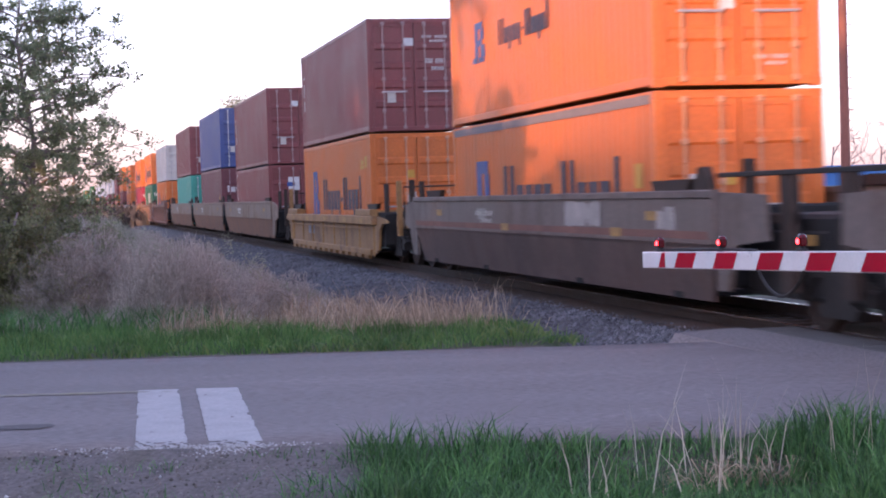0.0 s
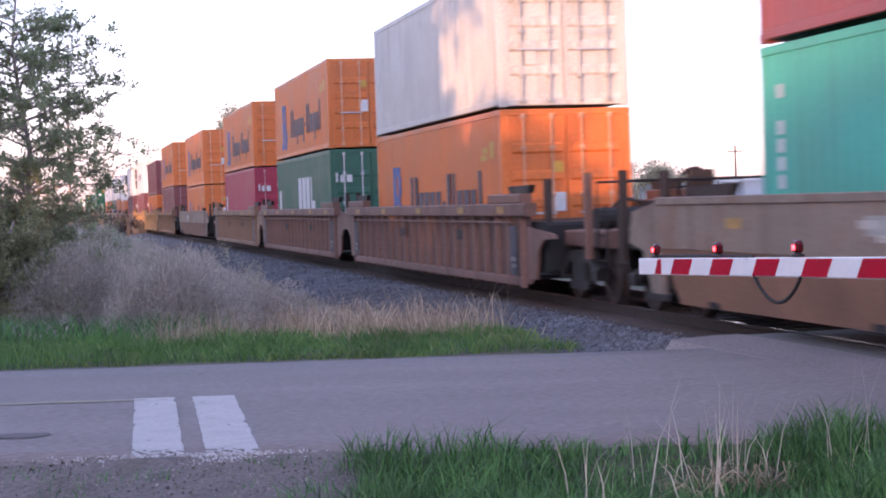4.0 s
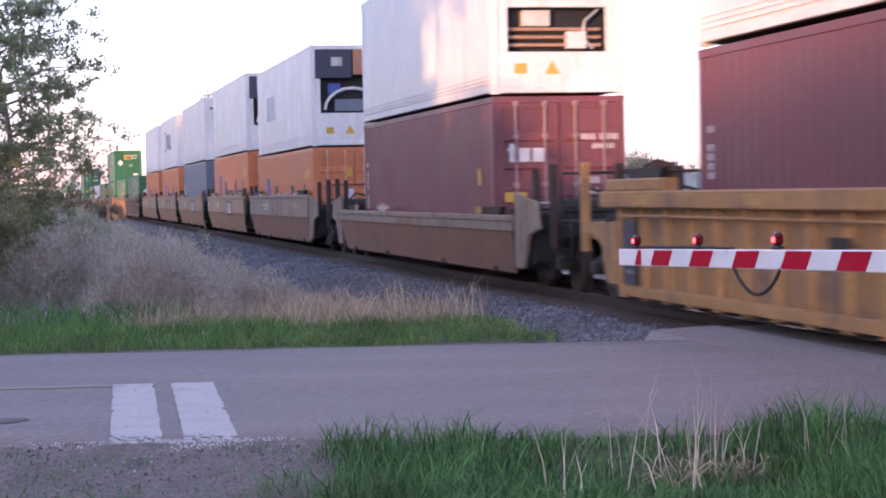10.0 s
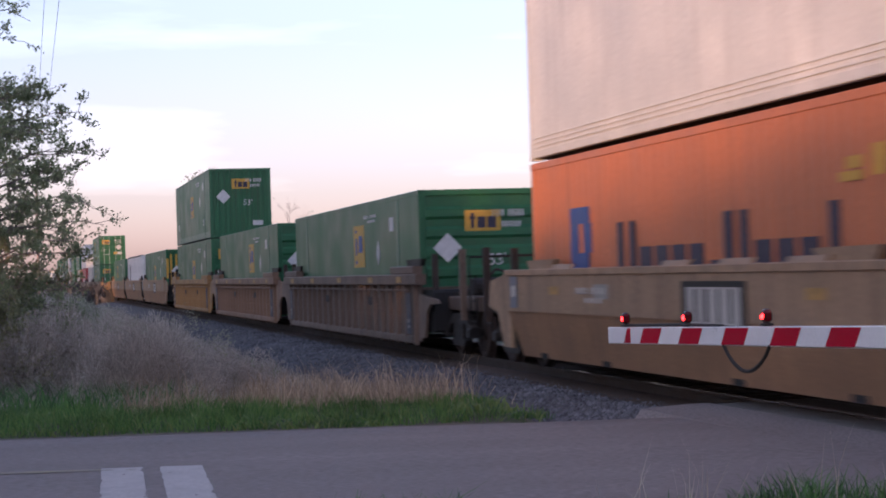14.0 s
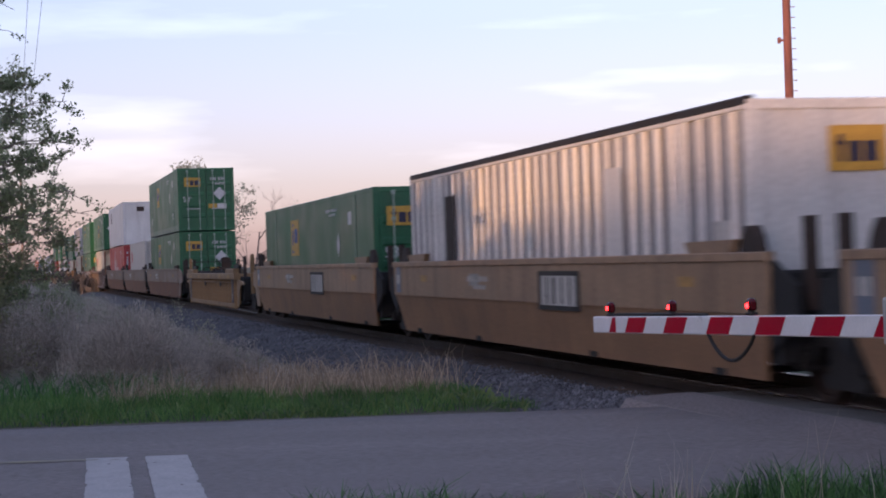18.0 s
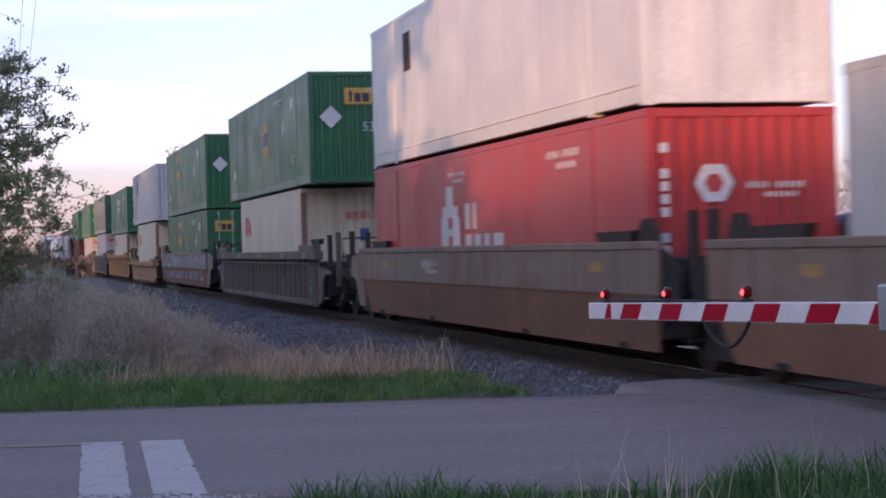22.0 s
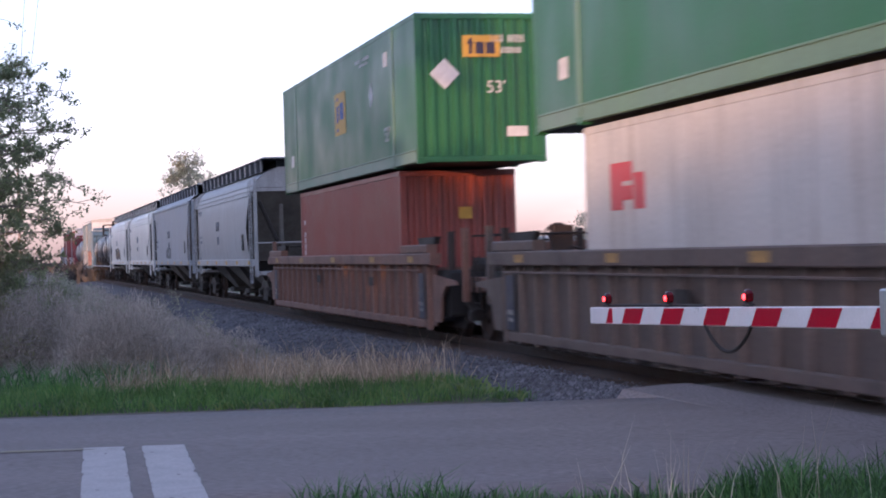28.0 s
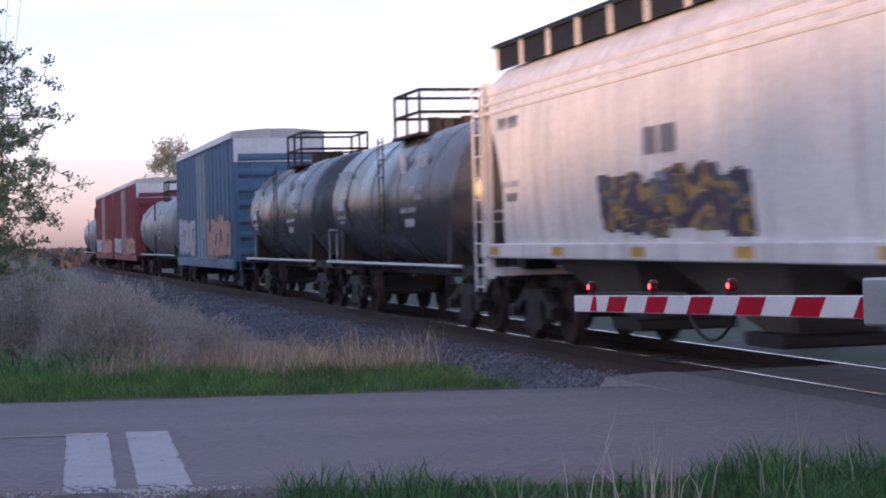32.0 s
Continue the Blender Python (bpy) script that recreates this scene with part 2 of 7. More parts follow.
BOXBLUE = paint("box_blue", (0.085, 0.165, 0.25), 0.3, 0.5)
BOXRED = paint("box_red", (0.20, 0.03, 0.042), 0.35, 0.5)
STEEL = surface("grimy_steel", (0.035, 0.03, 0.028), rough=0.65, metal=0.3, vary=0.4, scale=4)
RUSTCREAM = paint("rusty_cream", (0.30, 0.15, 0.09), 0.5, 0.7)
RAILGREEN = paint("pale_green_rail", (0.13, 0.24, 0.17), 0.2)
RUST = surface("rusty_steel", (0.058, 0.04, 0.033), rough=0.8, metal=0.2, vary=0.5, scale=5, fine=60)
GALV = surface("galvanised", (0.55, 0.56, 0.58), rough=0.45, metal=0.7, vary=0.2, scale=6)
RAILTOP = surface("polished_rail", (0.6, 0.6, 0.62), rough=0.2, metal=1.0, vary=0.3, scale=4)
MARK_WHITE = surface("mark_white", (0.62, 0.62, 0.63), rough=0.5, vary=0.2, scale=8)
MARK_BLUE = surface("mark_blue", (0.04, 0.09, 0.30), rough=0.5, vary=0.2, scale=6)
MARK_DARK = surface("mark_dark", (0.035, 0.03, 0.06), rough=0.5, vary=0.2, scale=6)
MARK_YELLOW = surface("mark_yellow", (0.58, 0.34, 0.05), rough=0.5, vary=0.25, scale=6)
PALERED = surface("faded_red_paint", (0.6, 0.23, 0.2), rough=0.6, vary=0.4, scale=5)
MARK_RED = surface("mark_red", (0.55, 0.08, 0.09), rough=0.5, vary=0.2, scale=6)
NAVY = surface("dark_navy", (0.03, 0.035, 0.06), rough=0.5, vary=0.3)
SHEETBLUE = paint("pale_blue", (0.16, 0.36, 0.5), 0.1)
COPPER = paint("copper_tan", (0.36, 0.22, 0.15), 0.2)
RUSTPANEL = paint("rust_orange", (0.40, 0.17, 0.09), 0.3)
FAINT = surface("bleached_blue_grey", (0.52, 0.55, 0.6), rough=0.5, vary=0.3, scale=3)
STENCIL = surface("worn_stencil", (0.6, 0.61, 0.62), rough=0.6, vary=0.5, scale=5)
WALKDARK = surface("dark_walkway_and_gap_shade", (0.013, 0.016, 0.024), rough=0.85, vary=0.3, scale=4)
RODS = {ORANGE: paint("orange_rods", (0.62, 0.33, 0.20), 0.2), SALMON: paint("salmon_rods", (0.56, 0.34, 0.25), 0.2), MAROON: paint("maroon_rods", (0.36, 0.25, 0.25), 0.2), PLUM: paint("plum_rods", (0.30, 0.20, 0.22), 0.2), GREEN: paint("green_rods", (0.33, 0.42, 0.35), 0.2), CRIMSON: paint("crimson_rods", (0.5, 0.28, 0.28), 0.2), WHITE: paint("white_rods", (0.42, 0.42, 0.43), 0.2), GREYWHITE: paint("grey_rods", (0.4, 0.4, 0.41), 0.2)}
BLACKHOLE = surface("recess_and_window_black", (0.012, 0.012, 0.014), rough=0.7, vary=0.2)


# ---------------- containers ----------------
def wave(L, y, z0, z1, pitch, depth, x0=0.0, axis="x", thick=0.03):
    """A corrugated sheet with trapezoid folds: runs along axis from x0 for L; y is the outer plane, folds go inwards by depth (signed)."""
    g = Geo()
    n = max(1, round(L / pitch))
    p = L / n
    prof = [(x0, 0.0)]
    for i in range(n):
        a = x0 + i * p
        prof += [(a + 0.28 * p, 0.0), (a + 0.45 * p, 1.0), (a + 0.78 * p, 1.0), (a + 0.95 * p, 0.0)]
    prof.append((x0 + L, 0.0))
    th = math.copysign(thick, depth)
    k = len(prof)
    verts = []
    for z, off in ((z0, 0), (z1, 0), (z0, th), (z1, th)):
        for a, d in prof:
            yy = y + d * depth + off
            verts.append((a, yy, z) if axis == "x" else (yy, a, z))
    faces = []
    for i in range(k - 1):
        faces.append((i, i + 1, k + i + 1, k + i))
        faces.append((2 * k + i, 3 * k + i, 3 * k + i + 1, 2 * k + i + 1))
    return g.add(verts, faces)


def bars(pattern, w, h, t=0.006):
    """Flat marks: rows of (x, y, width, height) in parts of w and h, as thin raised film in the local x-z plane facing +y."""
    g = Geo()
    for x, z, a, b in pattern:
        g.box(x * w, (x + a) * w, 0, t, z * h, (z + b) * h)
    return g


# a word drawn as plain strokes: two tall ends, low middle blocks, descenders
WORD = ([(0.0, .25, .035, .75), (.07, .25, .035, .75)] + [(.13 + .087 * k, .25, .066, .46) for k in range(4)] + [(.217, .04, .03, .21), (.43, .04, .03, .21), (.485, .45, .04, .09), (.55, .25, .04, .75), (.62, .25, .035, .75)]
        + [(.68 + .087 * k, .25, .066, .46) for k in range(3)] + [(.80, .04, .03, .21), (.955, .25, .035, .75)])
NUMS = [(i * 0.1, 0.58, 0.05, 0.36) for i in range(10) if i != 4] + [(i * 0.1, 0.05, 0.05, 0.3) for i in range(3, 9)]
COLNUM = [(0.0, i * 0.1, 0.9, 0.075) for i in range(10) if i not in (3, 8)]
BADGE = [(0.0, 0.0, 1.0, 1.0)]
BLUE_DEVICE = [(.2, .12, .26, .88), (.46, .84, .34, .16), (.62, .56, .24, .28), (.46, .42, .3, .14), (.62, .12, .34, .3), (.0, .0, .34, .14), (.46, .0, .4, .12)]
LETTERS3 = [(0.05, 0, .12, 1), (0, .6, .22, .16), (.3, 0, .3, .76), (.68, 0, .32, .76)]
LETTERS4 = [(0, 0, .2, 1), (.25, 0, .2, 1), (.5, 0, .2, 1), (.76, 0, .07, 1), (.83, 0, .17, .25)]


def side_mark(parent, name, pattern, x, z, w, h, mat, y, label=""):
    """A mark on the road side; x runs back along the container, so patterns are mirrored to read from outside."""
    g = bars([(1 - a - c, b, c, d) for a, b, c, d in pattern], w, h)
    ob = put(name, shared(("mark", name, w, h, len(pattern)), lambda: g), mat, parent, label, pose(x, y, z))
    return tagged(ob, kind="stuff") if len(pattern) > 5 else ob


def end_mark(parent, name, pattern, y, z, w, h, mat, x, label=""):
    """A mark on the leading end, seen from in front; y is the mark's left border as seen."""
    g = bars(pattern, w, h)
    # local x to the right as seen (towards -y of the container), face to -x
    ob = put(name, shared(("emark", name, w, h, len(pattern)), lambda: g), mat, parent, label, Matrix.Translation((x, y, z)) @ pose(0, 0, 0, 0, 0, -90))
    return tagged(ob, kind="stuff") if len(pattern) > 5 else ob


GLYPHS = {}


def lettering(parent, text, size, mat, m):
    """Real lettering from the built-in font as thin mesh."""
    if (text, size) not in GLYPHS:
        cu = bpy.data.curves.new("lettering", "FONT")
        cu.body, cu.size, cu.extrude = text, size, 0.003
        tmp = bpy.data.objects.new("lettering", cu)
        scene.collection.objects.link(tmp)
        GLYPHS[(text, size)] = bpy.data.meshes.new_from_object(tmp.evaluated_get(bpy.context.evaluated_depsgraph_get()))
        bpy.data.objects.remove(tmp)
    me = GLYPHS[(text, size)]
    return put("length_marking", me, mat, parent, "", m)


def container(length, high, mat, end="doors", skin="steel", label="", group="containers on the train", marks=()):
    """A freight container, origin under the middle of its leading end; x back, y to the road side."""
    W = 2.438 if length < 13 else 2.591
    H = 2.896 if high else 2.591
    y = W / 2
    L = length
    key = (L, H)
    ob = holder("container", label, "container", group)
    frame_mat = WHITE if mat is SILVER else mat
    long = L > 13
    posts = [0.0, L - 0.16] if not long else [0.0, 1.98, L - 2.14, L - 0.16]
    # frame
    rail = shared(("bottom_rail",) + key, lambda: Geo().box(0.16, L - 0.16, -0.05, 0.05, 0.035, 0.16 if not long else 0.28, 0.012))
    low_mat = RAILGREEN if mat is GREEN else mat
    toprail = shared(("top_rail",) + key, lambda: Geo().box(0.16, L - 0.16, -0.04, 0.04, H - 0.11, H, 0.012))
    for sgn in (1, -1):
        put("bottom_rail", rail, low_mat, ob, "", pose(0, sgn * (y - 0.052), 0))
        put("top_rail", toprail, frame_mat, ob, "", pose(0, sgn * (y - 0.045), 0))
        post = shared(("corner_post", H), lambda: Geo().box(0, 0.16, -0.07, 0.07, 0.12, H - 0.12, 0.015))
        for x in posts:
            put("corner_post", post, RUSTCREAM if mat is CREAM and x < 0.1 else (RAILGREEN if mat is GREEN and 1 < x < L - 1 else frame_mat), ob, "", pose(x, sgn * (y - (0.07 if x < 1 or x > L - 1 else 0.06)), 0))
        cast = shared("corner_casting", lambda: Geo().box(0, 0.178, -0.081, 0.081, 0, 0.118, 0.012))
        for x in posts:
            for z in (0.0, H - 0.118):
                put("corner_casting", cast, frame_mat, ob, "", pose(x - 0.004 if x < 1 else x + 0.002, sgn * (y - 0.08), z))
        pitch, depth = (0.278, 0.016) if skin == "steel" else ((0.55, 0.05) if skin == "ribbed" else (1.21, 0.0022))
        panel = shared(("side_panel", skin, sgn) + key, lambda: wave(L - 0.30, 0, 0.155, H - 0.105, pitch, -sgn * depth, 0.15))
        put("side_panel", panel, mat, ob, "", pose(0, sgn * (y - (0.012 if skin == "steel" else (0.03 if skin == "ribbed" else 0.006))), 0))
        if skin == "ribbed" and sgn > 0:
            post2 = shared(("side_rib", H), lambda: Geo().prism([(-0.085, -0.03), (-0.055, 0.022), (0.055, 0.022), (0.085, -0.03)], "z", 0.2, H - 0.11))
            for i in range(34):
                put("side_rib", post2, WHITE if mat is SILVER else mat, ob, "", pose(0.5 + i * (L - 1.0) / 33, y - 0.024, 0))
    put("roof", shared(("roof",) + key, lambda: wave(L - 0.2, 0, -y + 0.06, y - 0.06, 0.36, 0.02, 0.1)), mat, ob, "", Matrix(((1, 0, 0, 0), (0, 0, 1, 0), (0, -1, 0, H - 0.02), (0, 0, 0, 1))))
    put("floor", shared(("floor", W) + key, lambda: Geo().box(0.1, L - 0.1, -y + 0.1, y - 0.1, 0.03, 0.14)), STEEL, ob)
    # ends
    if long and skin == "smooth":
        put("side_lip", shared(("side_lip",) + key, lambda: Geo().box(0.17, L - 0.17, -0.02, 0.016, 0.255, 0.285, 0.006)), low_mat, ob, "", pose(0, y - 0.002, 0))
    header = shared(("header", W), lambda: Geo().box(-0.0, 0.09, -y + 0.16, y - 0.16, 0, 0.12, 0.012))
    for x in (0.0, L - 0.09):
        put("end_header", header, frame_mat, ob, "", pose(x, 0, H - 0.12))
        put("end_sill", header, frame_mat, ob, "", pose(x, 0, 0.02))
    put("rear_end", shared(("rear_end", W) + key, lambda: wave(W - 0.28, 0, 0.13, H - 0.11, 0.25, -0.04, -y + 0.14, "y")), frame_mat, ob, "", pose(L - 0.03, 0, 0))
    iy = y - 0.14
    if end == "doors":
        leaf = shared(("door", W, H), lambda: door_leaf(iy - 0.012, H))
        rod = shared(("locking_rod", H), lambda: lock_rod(H))
        for sgn in (1, -1):
            dr = put("door", leaf, mat, ob, "", pose(0.035, sgn * (iy / 2 + 0.006), 0))
            put("door_frame", shared(("door_frame", W, H), lambda: door_frame(iy - 0.012, H)), mat, dr)
            for i in range(1, 5):
                put("door_fold", shared(("door_fold", W), lambda: Geo().prism([(0.0, -0.10), (-0.03, -0.06), (-0.03, 0.06), (0.0, 0.10)], "y", -iy / 2 + 0.076, iy / 2 - 0.076)), mat, dr, "", pose(-0.0005, 0, 0.22 + i * (H - 0.43) / 5))
            for off in (-0.27, 0.26):
                put("locking_rod", rod, RODS.get(mat, GALV), dr, "painted locking rod with brackets", pose(-0.055, off, 0))
            put("door_handle", shared("door_handle", lambda: Geo().box(-0.02, 0.005, -0.33, 0.33, -0.018, 0.018, 0.006)), GALV, dr, "", pose(-0.07, 0, 1.02))
    elif end == "vertical":
        put("front_end", shared(("front_v", W, H), lambda: wave(W - 0.28, 0, 0.13, H - 0.11, 0.23, 0.05, -iy, "y")), frame_mat, ob, "", pose(0.012, 0, 0))
    elif end == "horizontal":
        def make():
            return Geo().box(0.05, 0.08, -iy, iy, 0.13, H - 0.11)
        fe = put("front_end", shared(("front_h", W, H), make), mat, ob)
        for i in range(6):
            put("end_fold", shared(("end_fold", W), lambda: Geo().prism([(0.05, 0), (0.0, 0.06), (0.0, 0.2), (0.05, 0.26)], "y", -iy, iy)), mat, fe, "", pose(0, 0, 0.3 + i * (H - 0.5) / 6))
    elif end == "plain":
        put("front_end", shared(("front_p", W, H), lambda: wave(W - 0.28, 0, 0.13, H - 0.11, 0.8, 0.02, -iy, "y")), frame_mat, ob, "", pose(0.012, 0, 0))
    elif end.startswith("reefer"):
        reefer_unit(ob, end[7:], iy, H)
        for z in (0.2, 0.27, 0.34):
            put("base_bead", shared(("base_bead", L), lambda: Geo().box(0.2, L - 0.2, -0.012, 0.012, -0.012, 0.012, 0.004)), mat, ob, "", pose(0, y - 0.002, z))
    for mk in marks:
        mk(ob, y, L, H) if callable(mk) else None
    return ob


def door_leaf(w, H):
    g = Geo().box(0.0, 0.04, -w / 2, w / 2, 0.13, H - 0.12)
    return g


def door_frame(w, H):
    g = Geo()
    g.box(-0.025, 0.0, -w / 2, w / 2, 0.13, 0.22)
    g.box(-0.025, 0.0, -w / 2, w / 2, H - 0.21, H - 0.12)
    for s in (-1, 1):
        g.box(-0.025, 0.0, s * w / 2 - (0.06 if s > 0 else 0), s * w / 2 + (0.06 if s < 0 else 0), 0.22, H - 0.21)
    return g


def lock_rod(H):
    g = Geo().tube([(0, 0, 0.1), (0, 0, H - 0.08)], 0.02, 8)
    for z in (0.11, 0.55, 1.35, H - 0.7, H - 0.13):
        g.box(-0.03, 0.045, -0.045, 0.045, z - 0.04, z + 0.04, 0.01)
    return g


def reefer_unit(ob, style, iy, H):
    """The machinery end of a refrigerated container. style: slots, fan, dark or panel."""
    def strip(name, mat, boxes, label="", x0=0.02, x1=0.1):
        def make():
            g = Geo()
            for y0, y1, z0, z1 in boxes:
                g.box(x0, x1, y0, y1, z0, z1, 0.012)
            return g
        return put(name, shared((name, style, len(boxes), x0), make), mat, ob, label)
    top = H - 0.12
    # back sheet is near black: the depth's shade is put into its colour
    put("recess", shared(("reefer_back", iy, H), lambda: Geo().box(0.3, 0.34, -iy, iy, 0.13, H - 0.1)), BLACKHOLE, ob, "back sheet of the machinery recess, blackened as its shade")
    low_top = 0.95 if style == "dark" else 0.74
    if style == "panel":
        lower = strip("machinery_panel", WHITE, [(-iy, iy, 0.13, top)], "white panelled end")
        strip("ridge", WHITE, [(iy - 0.12, iy - 0.04, 0.2, top - 0.06)], "", -0.01, 0.02)
        strip("ridge", GREYWHITE, [(-0.04, 0.04, 0.2, top - 0.06)], "", -0.008, 0.02)
        strip("blue_plate", SHEETBLUE, [(0.35, 0.85, top - 0.55, top - 0.36)], "pale blue plate", 0.008, 0.018)
        strip("door_handle", GALV, [(-0.5, 0.5, 1.3, 1.34)], "", -0.02, 0.018)
    else:
        lower = strip("machinery_panel", WHITE, [(-iy, iy, 0.13, low_top)], "white lower machinery panel")
    for yy, zz in ((0.55, 0.42), (0.55, 0.62)) if style == "panel" else ((0.68, 0.45),):
        put("warning_plate", shared("warning_plate", lambda: Geo().box(-0.006, 0, -0.11, 0.11, -0.09, 0.09)), MARK_YELLOW, lower, "yellow warning plate", pose(0.018, yy, zz))
    put("warning_triangle", shared("warning_tri", lambda: Geo().prism([(-0.14, -0.1), (0.14, -0.1), (0, 0.14)], "x", -0.006, 0)), MARK_YELLOW, lower, "yellow warning triangle", pose(0.018, 0.1 if style != "panel" else 0.55, 0.45 if style != "panel" else 1.0))
    if style == "slots":
        strip("machinery_frame", WHITE, [(-iy, iy, 0.74, 0.86), (0.6, iy, 0.86, 1.3), (-iy, -0.8, 0.86, 1.3), (-iy, iy, 1.3, 1.62), (0.62, iy, 1.62, 2.25), (-iy, -0.45, 1.62, 2.25), (-iy, iy, 2.25, top)], "white machinery frame")
        strip("compressor", GREYWHITE, [(-0.35, 0.2, 0.9, 1.22)], "grey compressor body", 0.14, 0.28)
        strip("valve_box", WHITE, [(-0.72, -0.58, 0.95, 1.28)], "", 0.1, 0.24)
        strip("vent", NAVY, [(-0.75, -0.55, 1.85, 2.05), (0.7, 0.95, 2.35, 2.45)], "dark air vent", 0.012, 0.022)
        strip("control_box", SLATE, [(0.0, 0.36, 1.7, 2.1)], "", 0.18, 0.28)
    elif style == "fan":
        strip("machinery_frame", WHITE, [(0.9, iy, 0.74, top), (-iy, -0.9, 0.74, top), (-0.9, 0.9, 1.52, 1.66), (-0.9, 0.9, top - 0.16, top)], "white machinery frame")
        brace = shared("arch_brace", lambda: Geo().prism([(0.62, 1.66), (0.5, 1.66), (0.28, 2.62), (0.4, 2.62)], "x", 0.04, 0.1))
        for q in (pose(0, 0, 0), pose(0, -0.9, 0)):
            put("arch_brace", brace, WHITE, ob, "white arched strut", q)

        def disc():
            ring = [(math.cos(k * math.pi / 12), math.sin(k * math.pi / 12)) for k in range(24)]
            return Geo().loft([[(x, c * r, d * r) for c, d in ring] for x, r in ((0.2, 0.42), (0.1, 0.42), (0.1, 0.35), (0.16, 0.33), (0.16, 0.14), (0.1, 0.1), (0.1, 0.02))])
        put("fan", shared("reefer_fan_disc", disc), COPPER, ob, "tan round condenser fan", pose(0.0, 0.05, 2.14))
        strip("coil", COPPER, [(-0.85, 0.85, 0.84 + 0.14 * k, 0.9 + 0.14 * k) for k in range(3)], "copper-brown coil rows", 0.18, 0.26)
        strip("compressor", GREYWHITE, [(0.1, 0.6, 1.2, 1.48)], "", 0.14, 0.28)
        strip("valve_box", WHITE, [(-0.55, -0.2, 0.8, 1.1)], "", 0.08, 0.24)
    elif style == "dark":
        strip("machinery_frame", WHITE, [(0.94, iy, 0.95, 1.95), (-iy, -0.94, 0.95, 1.95)], "white machinery frame")
        strip("unit_head", NAVY, [(0.02, iy, 1.95, top)], "dark navy refrigeration unit cover", -0.02, 0.2)
        strip("cover_panel", RUSTPANEL, [(-iy, -0.02, 2.05, top)], "rust-orange unit panel", -0.01, 0.16)
        strip("label_panel", GREYWHITE, [(0.3, 0.62, 2.3, 2.55)], "pale label", -0.03, -0.022)
        put("arch_pipe", shared("arch_pipe", lambda: Geo().tube([(0.1, 0.8 * math.cos(k * math.pi / 10), 1.05 + 0.62 * math.sin(k * math.pi / 10)) for k in range(11)], 0.045, 6)), WHITE, ob, "white bowed guard pipe")
        strip("compressor", SLATE, [(-0.5, 0.5, 1.0, 1.35)], "dark compressor", 0.12, 0.28)
        strip("valve_box", MARK_BLUE, [(0.35, 0.7, 1.5, 1.8)], "dark blue control box", 0.08, 0.24)
    if style != "panel":
        put("pipe", shared("reefer_pipe", lambda: Geo().tube([(0.16, -0.7, 0.8), (0.16, -0.5, 1.0), (0.14, -0.55, 1.3), (0.16, -0.8, 1.5)], 0.03, 6)), GALV, ob)


# --- liveries ---
def hl_side(ob, y, L, H):
    side_mark(ob, "blue_device", BLUE_DEVICE, L - 3.1, H - 2.28, 1.45, 1.5, MARK_BLUE, y - 0.006, "blue square company device")
    side_mark(ob, "word_stroke", WORD, L - 10.7, H - 2.25, 6.7, 1.2, MARK_DARK, y - 0.006, "dark strokes of a painted company word")
    side_mark(ob, "yellow_sticker", BADGE, 0.55, H - 0.85, 0.3, 0.3, MARK_YELLOW, y - 0.006, "yellow sticker")
    side_mark(ob, "yellow_sticker", [(0, 0, 1, .4), (.3, .5, .7, .5)], 1.05, H - 0.88, 0.5, 0.24, MARK_YELLOW, y - 0.006, "yellow sticker")


def hl_small(ob, y, L, H):
    side_mark(ob, "small_blue_device", BLUE_DEVICE, L - 2.9, H - 1.78, 1.0, 0.75, MARK_BLUE, y - 0.006, "blue square company device")
    side_mark(ob, "small_word_stroke", WORD, L - 7.2, H - 1.74, 3.3, 0.6, MARK_DARK, y - 0.006, "dark strokes of a painted company word")


def hl_raised(ob, y, L, H):
    side_mark(ob, "blue_device", BLUE_DEVICE, L - 3.1, H - 2.2, 1.45, 1.5, MARK_BLUE, y - 0.006, "blue square company device")
    side_mark(ob, "word_stroke", WORD, L - 10.7, H - 2.03, 6.7, 1.2, MARK_DARK, y - 0.006, "dark strokes of a painted company word")


def hl_high(ob, y, L, H):
    hl_raised(ob, y, L, H)
    side_mark(ob, "yellow_sticker", BADGE, 0.55, H - 1.3, 0.34, 0.34, MARK_YELLOW, y - 0.006, "yellow sticker")
    # sky reflection on the top rail, put on as a grey strip
    side_mark(ob, "bare_top_edge", BADGE, 0.15, H - 0.17, L - 0.3, 0.13, SKYTOP, y - 0.004, "grey strip painted as sky reflected on the top edge")
    end_mark(ob, "placard", [(.2, 0, .6, .25), (0, .25, 1, .5), (.2, .75, .6, .25)], y - 0.42, 1.22, 0.3, 0.24, MARK_WHITE, -0.003, "white placard")
    end_mark(ob, "warning_plate", BADGE, y - 0.95, 1.3, 0.2, 0.12, MARK_YELLOW, -0.003, "yellow warning plate")


def hl_end(ob, y, L, H):
    end_mark(ob, "warning_plate", BADGE, y - 0.95, 1.75, 0.2, 0.2, MARK_YELLOW, -0.003, "yellow warning plate")
    end_mark(ob, "data_plate", BADGE, y - 0.92, 1.05, 0.26, 0.34, MARK_WHITE, -0.003, "white data plate")
    end_mark(ob, "number_bar", NUMS, -0.25, 0.28, 0.5, 0.16, MARK_WHITE, -0.003)


